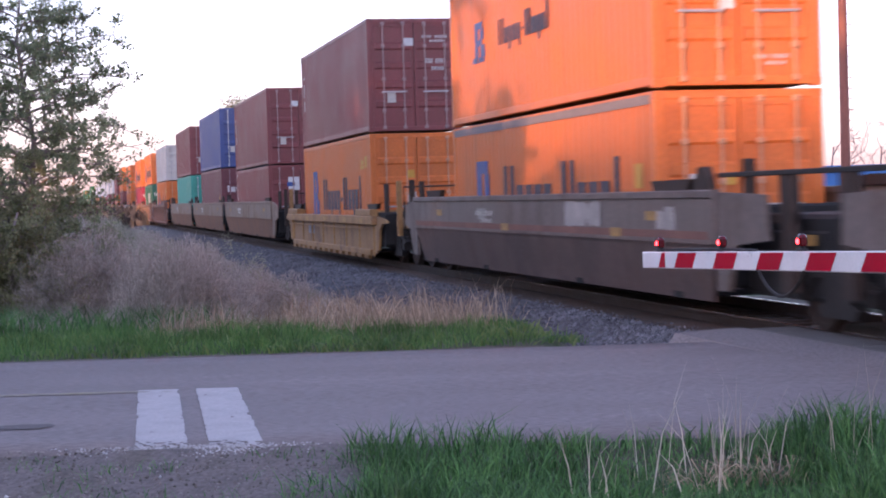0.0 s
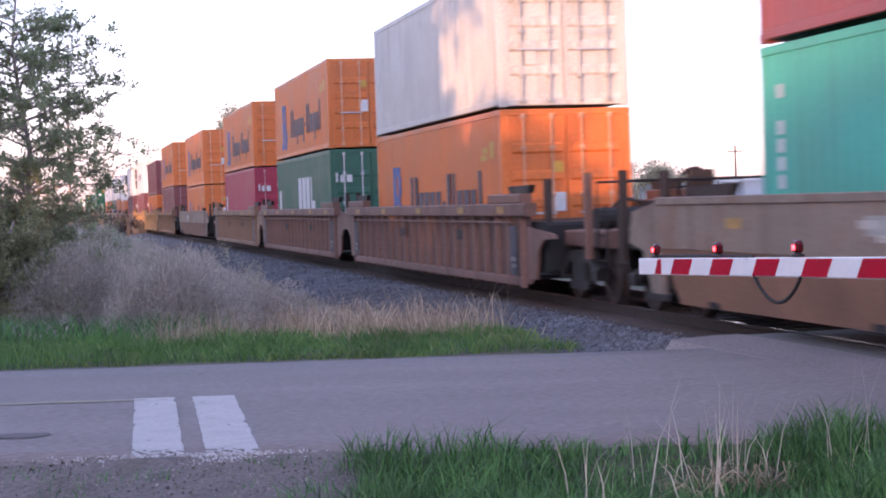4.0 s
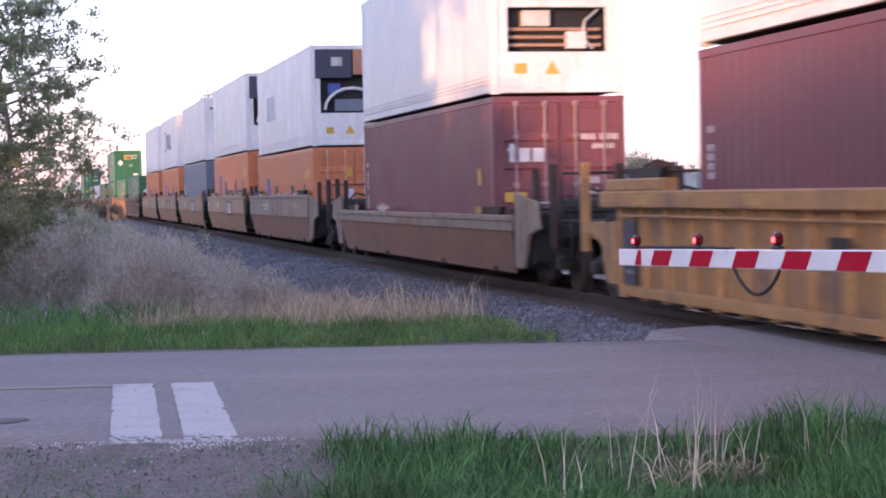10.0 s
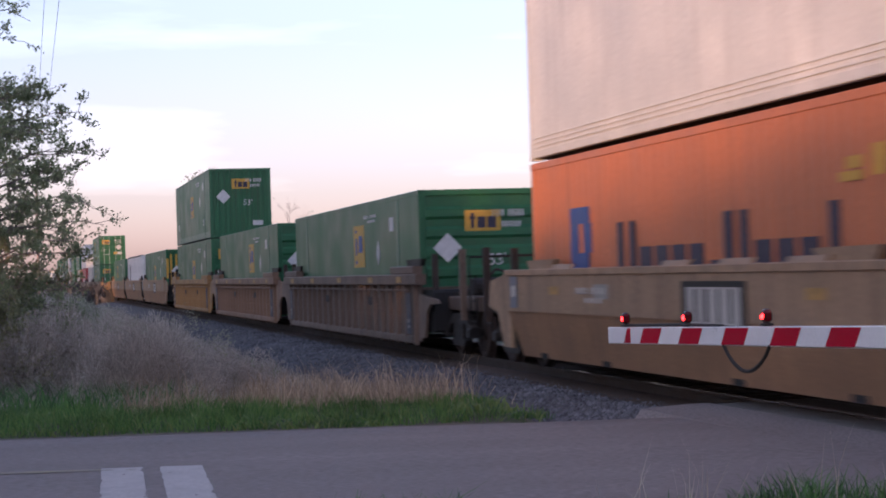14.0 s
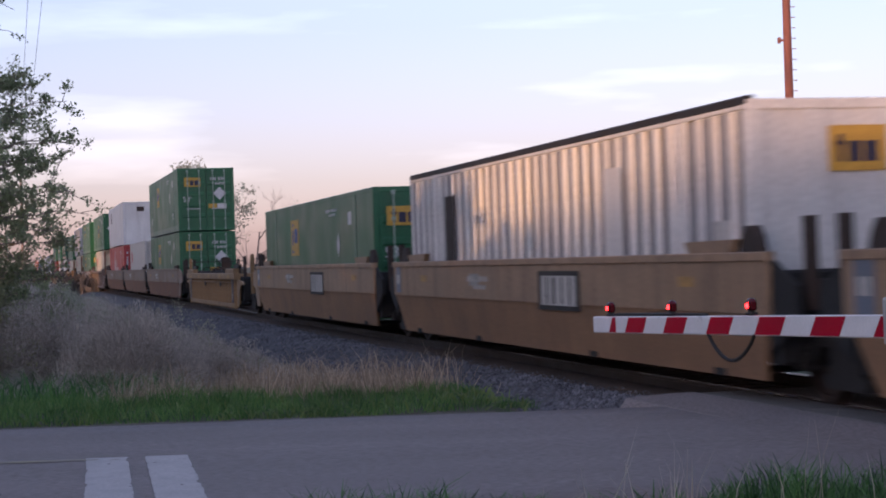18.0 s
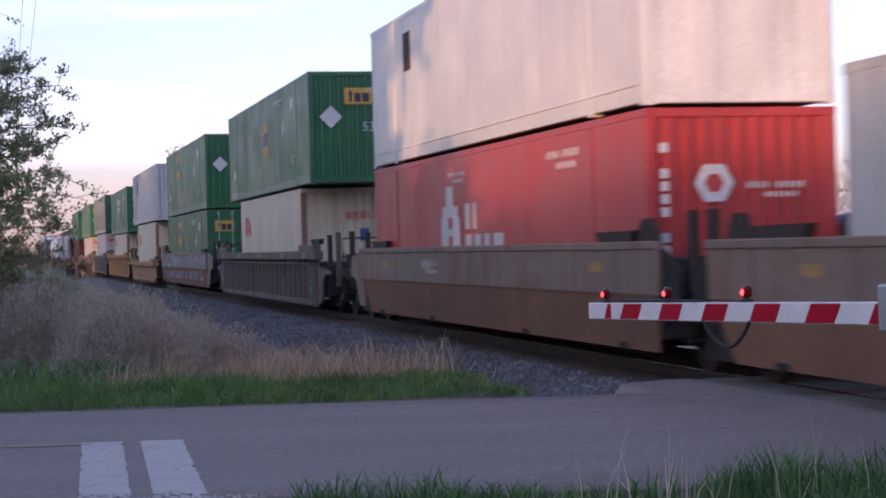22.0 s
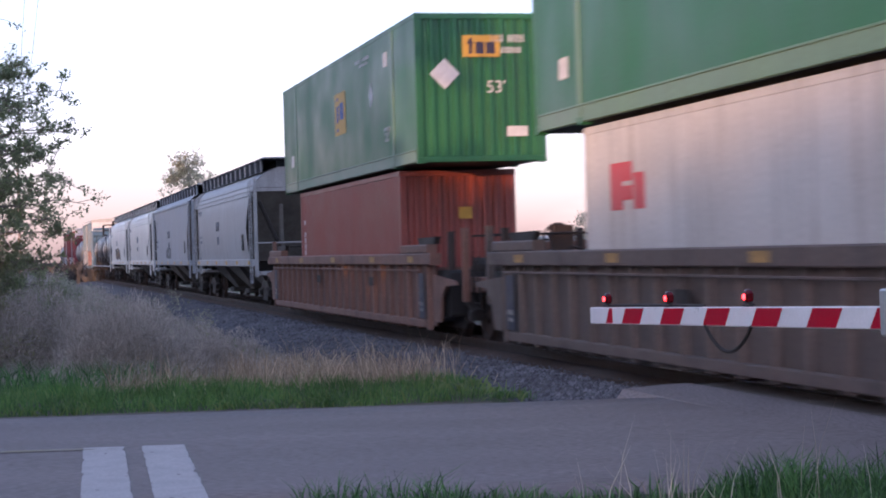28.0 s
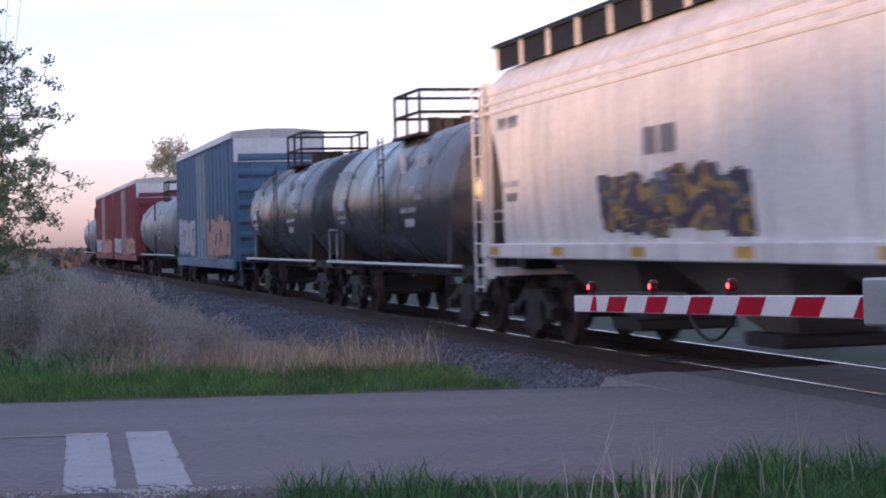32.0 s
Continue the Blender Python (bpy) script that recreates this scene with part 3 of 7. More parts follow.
def numbers(ob, y, L, H):
    end_mark(ob, "number_bar", NUMS, -0.22, H - 0.62, 0.7, 0.2, MARK_WHITE, -0.003)
    end_mark(ob, "number_bar_small", NUMS, -0.3, H - 1.35, 0.55, 0.34, MARK_WHITE, -0.003)
    end_mark(ob, "data_plate", BADGE, y - 0.5, 0.75, 0.22, 0.28, GREYWHITE, -0.003, "pale data plate")
    end_mark(ob, "round_badge", BADGE, y - 0.95, H - 0.7, 0.26, 0.2, MARK_WHITE, -0.003, "white badge")
    side_mark(ob, "corner_number", COLNUM, L - 0.62, H - 1.75, 0.16, 1.1, MARK_WHITE, y - 0.006)


def tex_word(ob, y, L, H):
    end_mark(ob, "white_word", LETTERS3, y - 0.27, H - 1.15, 0.66, 0.32, MARK_WHITE, -0.003, "white painted company word")
    end_mark(ob, "number_bar", NUMS, -0.4, H - 0.95, 0.7, 0.3, MARK_WHITE, -0.003)
    end_mark(ob, "number_bar_small", NUMS, -0.35, H - 1.75, 0.4, 0.34, MARK_WHITE, -0.003)
    end_mark(ob, "yellow_plate", BADGE, y - 0.2, H - 1.85, 0.4, 0.17, MARK_YELLOW, -0.003, "yellow data plate")
    side_mark(ob, "yellow_sticker", BADGE, 0.9, 1.35, 0.22, 0.3, MARK_YELLOW, y - 0.006, "yellow sticker")
    side_mark(ob, "corner_number", COLNUM, L - 0.45, 0.9, 0.12, 1.1, MARK_WHITE, y - 0.006)


def square_logo(ob, y, L, H):
    end_mark(ob, "white_square", BADGE, y - 0.75, H - 0.95, 0.42, 0.5, MARK_WHITE, -0.003, "white square company device")
    end_mark(ob, "blue_stroke", BADGE, y - 0.7, H - 0.8, 0.3, 0.16, MARK_BLUE, -0.006)
    end_mark(ob, "number_bar", NUMS, -0.3, H - 0.9, 0.7, 0.4, MARK_WHITE, -0.003)
    side_mark(ob, "corner_number", COLNUM, L - 0.62, 0.5, 0.16, 2.0, MARK_WHITE, y - 0.006)


def word4_end(ob, y, L, H):
    end_mark(ob, "white_word", LETTERS3, y - 0.14, 1.95, 0.5, 0.28, MARK_WHITE, -0.003, "white painted company word")
    end_mark(ob, "number_bar", NUMS, -0.3, 1.75, 0.7, 0.3, MARK_WHITE, -0.003)
    end_mark(ob, "number_bar_small", NUMS, -0.25, 0.9, 0.7, 0.5, MARK_WHITE, -0.003)
    side_mark(ob, "white_badge", BADGE, L - 1.0, 1.1, 0.5, 0.75, MARK_WHITE, y - 0.006)


def word_side(ob, y, L, H):
    side_mark(ob, "white_word", LETTERS4, 3.2, 1.2, 3.6, 1.0, MARK_WHITE, y - 0.006, "white painted company word")
    side_mark(ob, "red_line", BADGE, 3.4, 0.85, 3.2, 0.06, MARK_RED, y - 0.006)


def green53(long_end="doors", back=0.52, low=1.1):
    """Marks of a green container; back and low: place of the badge from the rear end, in parts of the length, and over the floor."""
    def f(ob, y, L, H):
        pl = side_mark(ob, "yellow_badge", BADGE, L * (1 - back) - 0.65, low, 1.3, 0.98, MARK_YELLOW, y - 0.004, "yellow upright company badge")
        side_mark(pl, "badge_stroke", [(.2, .08, .14, .08), (.2, .3, .14, .4), (.2, .82, .14, .08), (.5, .35, .35, .4)], 0, 0, 1.3, 0.98, MARK_BLUE, 0.008, "")
        put("side_diamond", shared("side_diamond", lambda: Geo().prism([(-0.2, 0), (0, -0.28), (0.2, 0), (0, 0.28)], "y", 0, 0.005)), MARK_WHITE, ob, "white placard diamond", pose(4.2, y - 0.001, 1.7))
        side_mark(ob, "number_bar", NUMS, 4.3, H - 0.5, 1.5, 0.2, MARK_WHITE, y - 0.004)
        side_mark(ob, "white_plate", BADGE, 2.5, H - 0.75, 0.4, 0.3, MARK_WHITE, y - 0.004)
        side_mark(ob, "white_plate", BADGE, L - 1.6, 0.7, 0.4, 0.3, MARK_WHITE, y - 0.004)
        lettering(ob, "53'", 0.42, MARK_WHITE, Matrix.Translation((2.9, y + 0.004, 0.6)) @ pose(0, 0, 0, 90, 0, 180))
        x = -0.006 if long_end == "doors" else -0.008
        end_mark(ob, "yellow_badge_end", BADGE, y - 0.3 if long_end == "doors" else 0.35, H - 0.85, 0.75, 0.42, MARK_YELLOW, x, "yellow company badge")
        end_mark(ob, "badge_word", LETTERS3, (y - 0.3 if long_end == "doors" else 0.35) - 0.1, H - 0.79, 0.55, 0.3, MARK_DARK, x - 0.006)
        end_mark(ob, "number_bar", NUMS, -0.22, H - 0.8, 0.7, 0.4, MARK_WHITE, x)
        end_mark(ob, "data_plate", BADGE, -0.5, 1.05 if long_end == "doors" else 0.5, 0.42, 0.2, MARK_WHITE, x, "pale data plate")
        if long_end == "doors":
            end_mark(ob, "yellow_plate", BADGE, -0.1, 1.05, 0.38, 0.2, MARK_YELLOW, x, "yellow data plate")
        dy = -0.62 if long_end == "doors" else 0.72
        d = put("white_diamond", shared("diamond", lambda: Geo().prism([(-0.3, 0), (0, -0.3), (0.3, 0), (0, 0.3)], "x", -0.005, 0)), MARK_WHITE, ob, "white placard diamond", pose(x - 0.003, dy, 1.72))
        lettering(ob, "53'", 0.34, MARK_WHITE, Matrix.Translation((x - 0.004, y - 0.22 if long_end == "doors" else -0.1, 1.35)) @ pose(0, 0, 0, 90, 0, -90))
    return f


def mat_end(ob):
    """True for a container whose leading end has door leaves."""
    return any(c.name.startswith("door") for c in ob.children)


def red_side_word(ob, y, L, H):
    side_mark(ob, "red_badge", [(0, 0, .35, 1), (.35, .6, .3, .4), (.35, .2, .3, .3), (.7, 0, .3, .75)], L - 2.3, 1.72, 1.25, 0.62, MARK_RED, y - 0.004, "red company badge")
    end_mark(ob, "red_word", LETTERS4, y - (0.22 if mat_end(ob) else 0.62), H - 0.6 if mat_end(ob) else H - 0.72, 0.85, 0.19, MARK_RED, -0.003 if mat_end(ob) else -0.012, "red painted company word")
    end_mark(ob, "blue_plate", BADGE, y - 0.8, 0.85, 0.24, 0.3, MARK_BLUE, -0.012)


def red_low_word(ob, y, L, H):
    side_mark(ob, "red_badge", [(0, 0, .35, 1), (.35, .6, .3, .4), (.35, .2, .3, .3), (.7, 0, .3, .75)], L - 2.3, 1.72, 1.25, 0.62, MARK_RED, y - 0.004, "red company badge")
    end_mark(ob, "pale_red_word", LETTERS4, y - 1.2, H - 0.85, 0.8, 0.2, PALERED, -0.012, "faded red painted company word")
    end_mark(ob, "blue_plate", BADGE, y - 1.58, H - 1.45, 0.26, 0.34, MARK_BLUE, -0.012, "blue square plate")


def pale53(ob, y, L, H):
    side_mark(ob, "dark_panel", BADGE, L - 3.6, 1.75, 0.6, 0.75, RUST, y - 0.004, "faded brown badge")
    end_mark(ob, "dark_badge", BADGE, 0.35, H - 0.65, 0.5, 0.32, RUST, -0.008, "faded brown badge")
    end_mark(ob, "door_lock_strip", COLNUM, -0.7, H - 0.9, 0.1, 0.7, RUST, -0.008)


def silver53(ob, y, L, H):
    side_mark(ob, "dark_panel", BADGE, L - 3.4, 1.1, 0.62, 1.3, RUST, y + 0.001, "faded brown badge")
    side_mark(ob, "white_patch", BADGE, 4.0, 1.2, 0.7, 1.2, WHITE, y + 0.001, "white repair patch")
    side_mark(ob, "grey_patch", BADGE, 0.5, 0.5, 0.5, 1.1, GREYWHITE, y + 0.001)
    end_mark(ob, "yellow_badge_end", BADGE, 0.35, H - 0.8, 0.7, 0.5, MARK_YELLOW, -0.008, "yellow company badge")
    end_mark(ob, "badge_word", LETTERS3, 0.27, H - 0.7, 0.5, 0.3, MARK_DARK, -0.014)
    for s_ in (1, -1):
        put("roof_edge", shared(("roof_edge", L), lambda: Geo().box(0.02, L - 0.02, -0.05, 0.05, 0, 0.11, 0.02)), STEEL, ob, "dark roof edge", pose(0, s_ * (y - 0.046), H - 0.07))


def reefer_word(ob, y, L, H):
    side_mark(ob, "grey_device", BLUE_DEVICE, L - 2.2, 0.9, 1.0, 1.5, SLATE, y - 0.004, "grey company device")
    side_mark(ob, "grey_word", WORD, L - 8.6, 1.0, 5.0, 1.0, SLATE, y - 0.004, "pale grey strokes of a painted word")


def reefer_faint(ob, y, L, H):
    side_mark(ob, "faint_word", LETTERS4, L - 4.6, 1.1, 2.2, 0.8, FAINT, y - 0.004, "bleached blue-grey painted word")


def reefer_word2(ob, y, L, H):
    side_mark(ob, "red_device", [(0, 0, .8, .12), (.2, .88, .8, .12), (.38, .12, .12, .38), (.52, .5, .12, .38)], L - 3.9, 1.0, 1.3, 1.2, MARK_RED, y - 0.004, "red company device")
    side_mark(ob, "grey_word", LETTERS4, L - 7.6, 1.1, 3.6, 0.9, SLATE, y - 0.004, "grey painted company word")


def bottle_logo(ob, y, L, H):
    side_mark(ob, "white_device", [(.0, 0, .13, .5), (.2, 0, .13, .5), (.13, .2, .07, .12), (.03, .5, .27, .18), (.1, .68, .12, .32), (.42, .3, .07, .4), (.55, .3, .05, .4), (.42, 0, .1, .22), (.57, 0, .1, .22), (.72, 0, .08, .22), (.86, 0, .14, .22)], L - 9.7, 1.2, 4.0, 1.1, MARK_WHITE, y - 0.004, "white company device")
    side_mark(ob, "number_bar", NUMS, L - 7.4, H - 0.55, 1.1, 0.2, MARK_WHITE, y - 0.004)
    side_mark(ob, "number_bar", NUMS, L - 13.6, H - 0.6, 1.5, 0.3, MARK_WHITE, y - 0.004)
    put("white_hexagon", shared("hexagon", lambda: Geo().prism([(0.27 * math.cos(a * math.pi / 3), 0.27 * math.sin(a * math.pi / 3)) for a in range(6)], "x", -0.005, 0)), MARK_WHITE, ob, "white hexagon device", pose(-0.01, 0.4, 1.95))
    put("red_hexagon", shared("hexagon_core", lambda: Geo().prism([(0.13 * math.cos(a * math.pi / 3), 0.13 * math.sin(a * math.pi / 3)) for a in range(6)], "x", -0.005, 0)), RED, ob, "red core of the device", pose(-0.016, 0.4, 1.95))
    end_mark(ob, "white_word", NUMS, -0.05, 1.75, 0.8, 0.22, MARK_WHITE, -0.012)
    end_mark(ob, "corner_number_end", COLNUM, y - 0.18, 0.9, 0.12, 1.6, MARK_WHITE, -0.012)


def bolt_logo(ob, y, L, H):
    bolt = put("white_bolt", shared("white_bolt", lambda: Geo().prism([(-0.42, 1.5), (-0.42, 0.45), (0, 0), (0.42, 0.45), (0.42, 1.5)], "y", 0, 0.006)), MARK_WHITE, ob, "white pointed company device", pose(L - 7.3, y - 0.002, 0.85))
    side_mark(bolt, "red_bar", [(0, 0, 1, .3), (0, .5, 1, .3)], -0.25, 0.75, 0.5, 0.4, MARK_RED, 0.006, "red painted bars")
    side_mark(ob, "white_word", [(0, .55, .2, .45), (.26, .55, .3, .3), (.62, .55, .38, .45), (0, 0, .3, .4), (.36, 0, .4, .3)], L - 9.7, 1.5, 1.8, 0.75, MARK_WHITE, y - 0.004, "white painted company word")
    side_mark(ob, "white_plate", BADGE, 3.6, 1.25, 0.4, 0.3, MARK_WHITE, y - 0.004)
    side_mark(ob, "white_plate", BADGE, 3.0, 2.1, 0.5, 0.26, MARK_WHITE, y - 0.004)
    put("white_hexagon", shared("hexagon", lambda: Geo().prism([(0.27 * math.cos(a * math.pi / 3), 0.27 * math.sin(a * math.pi / 3)) for a in range(6)], "x", -0.005, 0)), MARK_WHITE, ob, "white hexagon device", pose(-0.008, 0.62, H - 0.5))
    end_mark(ob, "white_word_end", NUMS, 0.25, H - 0.62, 0.7, 0.26, MARK_WHITE, -0.008)
    end_mark(ob, "data_plate", BADGE, y - 0.35, 0.6, 0.35, 0.3, MARK_WHITE, -0.008)


def plates(ob, y, L, H):
    end_mark(ob, "white_plate_end", BADGE, y - 0.5, H - 1.2, 0.5, 0.42, MARK_WHITE, -0.003)
    end_mark(ob, "number_bar", NUMS, -0.55, H - 0.65, 0.55, 0.45, MARK_WHITE, -0.003)


def corner_only(ob, y, L, H):
    side_mark(ob, "corner_number", COLNUM, L - 0.75, 0.6, 0.22, 1.6, MARK_WHITE, y - 0.006)
    end_mark(ob, "yellow_plate", BADGE, 0.0, H - 1.0, 0.28, 0.24, MARK_YELLOW, -0.012)


# ---------------- rolling stock ----------------
# lower well sides: rusty dirt, with shade and ballast bounce mixed into the colour
GRIME_SHADE_BROWN = surface("brown_grime_and_shade", (0.235, 0.125, 0.076), rough=0.8, vary=0.4, scale=1.2, fine=25, streak=0.4)
GRIME_SHADE_TAN = surface("tan_grime_and_shade", (0.30, 0.17, 0.09), rough=0.8, vary=0.4, scale=1.2, fine=25, streak=0.3)
HOPDUST = surface("hopper_dust", (0.15, 0.14, 0.125), rough=0.85, vary=0.5, scale=1.5, fine=20, streak=0.3)
PANEL = {OCHRE: worn("rusty_ochre", (0.21, 0.11, 0.055), (0.12, 0.075, 0.05)), REDBROWN: worn("rusty_red_brown", (0.18, 0.09, 0.065), (0.11, 0.06, 0.05)), YELLOWCAR: worn("rusty_yellow", (0.35, 0.185, 0.068), (0.17, 0.105, 0.065)), TANCAR: worn("rusty_tan", (0.25, 0.15, 0.085), (0.15, 0.10, 0.07)), BROWNCAR: worn("rusty_brown", (0.12, 0.09, 0.078), (0.08, 0.065, 0.06))}
PALEPLATE = surface("pale_worn_label", (0.34, 0.33, 0.31), rough=0.7, vary=0.5, scale=7)
DARKIRON = surface("black_iron", (0.02, 0.019, 0.019), rough=0.85, vary=0.5, scale=4)
FADED = surface("faded_reflector", (0.44, 0.26, 0.08), rough=0.6, vary=0.6, scale=7, streak=0.4)
LOWER = {GREYCAR: GRIME_SHADE_BROWN, GRIMECAR: worn("maroon_grime_and_shade", (0.125, 0.082, 0.072), (0.085, 0.06, 0.054)), TANCAR: GRIME_SHADE_TAN}

def wheel_mesh():
    g = Geo()
    n = 28
    prof = [(-0.075, 0.08), (-0.075, 0.14), (-0.03, 0.16), (-0.025, 0.37), (-0.065, 0.39), (-0.065, 0.455), (0.04, 0.462), (0.05, 0.49), (0.07, 0.485), (0.07, 0.38), (0.025, 0.36), (0.02, 0.16), (0.07, 0.13), (0.07, 0.08)]
    rings = [[(r * math.cos(a * 2 * math.pi / n), y, r * math.sin(a * 2 * math.pi / n)) for y, r in prof] for a in range(n)]
    k = len(prof)
    v = [p for r in rings for p in r]
    f = []
    for a in range(n):
        b = (a + 1) % n
        for i in range(k):
            j = (i + 1) % k
            f.append((a * k + i, a * k + j, b * k + j, b * k + i))
    return g.add(v, f)


def side_frame():
    g = Geo()
    g.prism([(-1.05, 0.42), (-1.05, 0.56), (-0.75, 0.62), (-0.45, 0.80), (0.45, 0.80), (0.75, 0.62), (1.05, 0.56), (1.05, 0.42), (0.8, 0.40), (0.5, 0.62), (0.34, 0.62), (0.34, 0.36), (0.5, 0.30), (0.42, 0.2), (-0.42, 0.2), (-0.5, 0.30), (-0.34, 0.36), (-0.34, 0.62), (-0.5, 0.62), (-0.8, 0.40)], "y", -0.07, 0.07)
    for x in (-0.92, 0.92):
        g.box(x - 0.13, x + 0.13, -0.1, 0.13, 0.36, 0.54, 0.03)
    for x in (-0.2, 0.0, 0.2):
        g.tube([(x, 0, 0.3), (x, 0, 0.6)], 0.075, 8)
    return g


def truck(parent, x):
    """A two-axle freight truck under a car."""
    b = put("truck", shared("truck_bolster", lambda: Geo().box(-0.2, 0.2, -1.05, 1.05, 0.48, 0.76, 0.04).tube([(0, 0, 0.7), (0, 0, 0.86)], 0.3, 12)), STEEL, parent, "grimy freight truck", pose(x, 0, 0))
    for sx in (-0.9, 0.9):
        put("axle", shared("axle", lambda: Geo().tube([(0, -1.1, 0), (0, 1.1, 0)], 0.08, 10)), STEEL, b, "", pose(sx, 0, 0.462))
        for sy in (1, -1):
            put("wheel", shared("wheel", wheel_mesh), RUST, b, "brown steel wheel", Matrix.Translation((sx, sy * 0.752, 0.462)) @ pose(0, 0, 0, 0, 0, 180 if sy > 0 else 0))
    for sy in (1, -1):
        put("side_frame", shared("side_frame", side_frame), STEEL, b, "", pose(0, sy * 1.0, 0))
    return b


def coupler(parent, x, s):
    put("coupler", shared("coupler", lambda: Geo().box(0, 0.75, -0.11, 0.11, 0.72, 0.96, 0.03).box(0.68, 0.95, -0.19, 0.17, 0.66, 1.0, 0.05)), STEEL, parent, "", pose(x, 0, 0, 0, 0, 0 if s > 0 else 180))
    put("air_hose", shared("air_hose", lambda: Geo().tube([(0, 0.35, 0.78), (0.25, 0.36, 0.5), (0.5, 0.3, 0.38), (0.72, 0.1, 0.46)], 0.025, 6)), STEEL, parent, "black air hose", pose(x, 0, 0, 0, 0, 0 if s > 0 else 180))


def ladder(parent, x, y, z0, z1, w=0.42, mat=None, along="x"):
    def make():
        g = Geo()
        for s in (-w / 2, w / 2):
            g.tube([(s, 0, z0), (s, 0, z1)], 0.018, 6)
        k = int((z1 - z0) / 0.34)
        for i in range(k + 1):
            z = z0 + 0.08 + i * (z1 - z0 - 0.16) / max(1, k)
            g.tube([(-w / 2, 0, z), (w / 2, 0, z)], 0.014, 5)
        return g
    return put("ladder", shared(("ladder", z0, z1, w), make), mat or GALV, parent, "", pose(x, y, 0, 0, 0, 0 if along == "x" else 90))


def well_car(kind, side, e0, e1, mat, first=True, last=True, label="", marks=True, top=None):
    """A container well car: origin on the rail head under its middle. first, last: ends with a truck and coupler of its own; else the joint is shared with the next unit."""
    ob = holder("well_car", label, "well car", "well cars of the train")
    S = side / 2
    zt = top if top else 1.58
    zb = 0.24
    dark = DARKIRON
    for sgn in (1, -1):
        yy = 1.5 * sgn
        if kind == "plain":
            def make():
                rows = [(zt, 1.50, 0.0), (0.95, 1.50, 0.03)]
                ring = rows + [(z, y - 0.05, c) for z, y, c in reversed(rows)]
                return Geo().loft([[(-S + c, y, z) for z, y, c in ring], [(S - c, y, z) for z, y, c in ring]])

            def make_low():
                rows = [(0.945, 1.497, 0.035), (0.90, 1.48, 0.08), (zb, 1.36, 0.42)]
                ring = rows + [(z, y - 0.05, c) for z, y, c in reversed(rows)]
                return Geo().loft([[(-S + c, y, z) for z, y, c in ring], [(S - c, y, z) for z, y, c in ring]])
            # its browner colour also carries the shade and the bounce from the ballast
            put("lower_panel", shared(("well_low", side), make_low), LOWER.get(mat, mat), ob, "rust-brown inward-sloping lower side with shade and ballast bounce in its colour", pose(0, 0, 0, 0, 0, 0 if sgn > 0 else 180))
            me = shared(("well_side", side, zt), make)
            sd = put("side_panel", me, mat, ob, "", pose(0, 0, 0, 0, 0, 0 if sgn > 0 else 180))
            put("top_chord", shared(("top_chord_p", side), lambda: Geo().box(-S, S, -0.09, 0.03, -0.07, 0.03, 0.012)), mat, ob, "", pose(0, yy if sgn > 0 else yy + 0.06, zt))
        else:
            put("side_panel", shared(("well_web", side, zt), lambda: Geo().box(-S, S, -0.015, 0.015, zb, zt - 0.2)), PANEL.get(mat, mat), ob, "", pose(0, yy - 0.1 * sgn, 0))
            put("top_chord", shared(("top_chord", side), lambda: Geo().box(-S - 0.25, S + 0.25, -0.11, 0.11, -0.22, 0, 0.02)), mat, ob, "", pose(0, yy - 0.03 * sgn, zt))
            put("bottom_chord", shared(("bottom_chord", side), lambda: Geo().box(-S + 0.5, S - 0.5, -0.07, 0.07, 0, 0.14, 0.015)), mat, ob, "", pose(0, yy - 0.07 * sgn, zb - 0.05))
            put("hand_rod", shared(("hand_rod", side), lambda: Geo().tube([(-S + 0.6, 0, 0), (S - 0.6, 0, 0)], 0.016, 5)), mat, ob, "", pose(0, yy + 0.06 * sgn, zt - 0.32))
            slim = zt < 1.3
            n = round(side / (1.9 if slim else 0.82))
            rib = shared(("rib", zt), lambda: Geo().prism([(-0.08, 0.0), (-0.045, 0.03 if slim else 0.09), (0.045, 0.03 if slim else 0.09), (0.08, 0.0)], "z", zb - 0.08, zt - 0.2))
            if slim:
                for i in range(round(side / 1.1)):
                    put("foot_tab", shared("foot_tab", lambda: Geo().box(-0.3, 0.3, -0.05, 0.05, -0.1, 0, 0.02)), mat, ob, "", pose(-S + 1.2 + i * 1.05, yy - 0.07 * sgn, zb - 0.05))
                if sgn > 0:
                    for x in (1.1, 0.35):
                        put("stencil_plate", shared("stencil_plate", lambda: Geo().box(-0.26, 0.26, 0, 0.006, -0.14, 0.14)), SLATE, ob, "dark grey stencil plate", pose(x + S * 0.35, 1.417, 0.72))
            elif sgn > 0:
                for x in (-S + 0.75, S - 0.75):
                    pl = put("stencil_plate", shared("stencil_tall", lambda: Geo().box(-0.22, 0.22, 0, 0.006, -0.42, 0.42)), NAVY, ob, "dark slate data plate", pose(x, 1.512, 0.78))
                    side_mark(pl, "stencil_bar", NUMS, -0.16, -0.3, 0.32, 0.2, PALEPLATE, 0.004)
                for x in (-S * 0.45, S * 0.2):
                    put("dark_patch", shared("dark_patch", lambda: Geo().box(-0.24, 0.24, 0, 0.006, -0.09, 0.09)), STEEL, ob, "dark reporting plate", pose(x, 1.512, 1.0))
            for i in range(n):
                x = -S + 0.35 + i * (side - 0.7) / (n - 1)
                put("rib", rib, mat, ob, "", pose(x, yy - 0.085 * sgn, 0, 0, 0, 0 if sgn > 0 else 180))
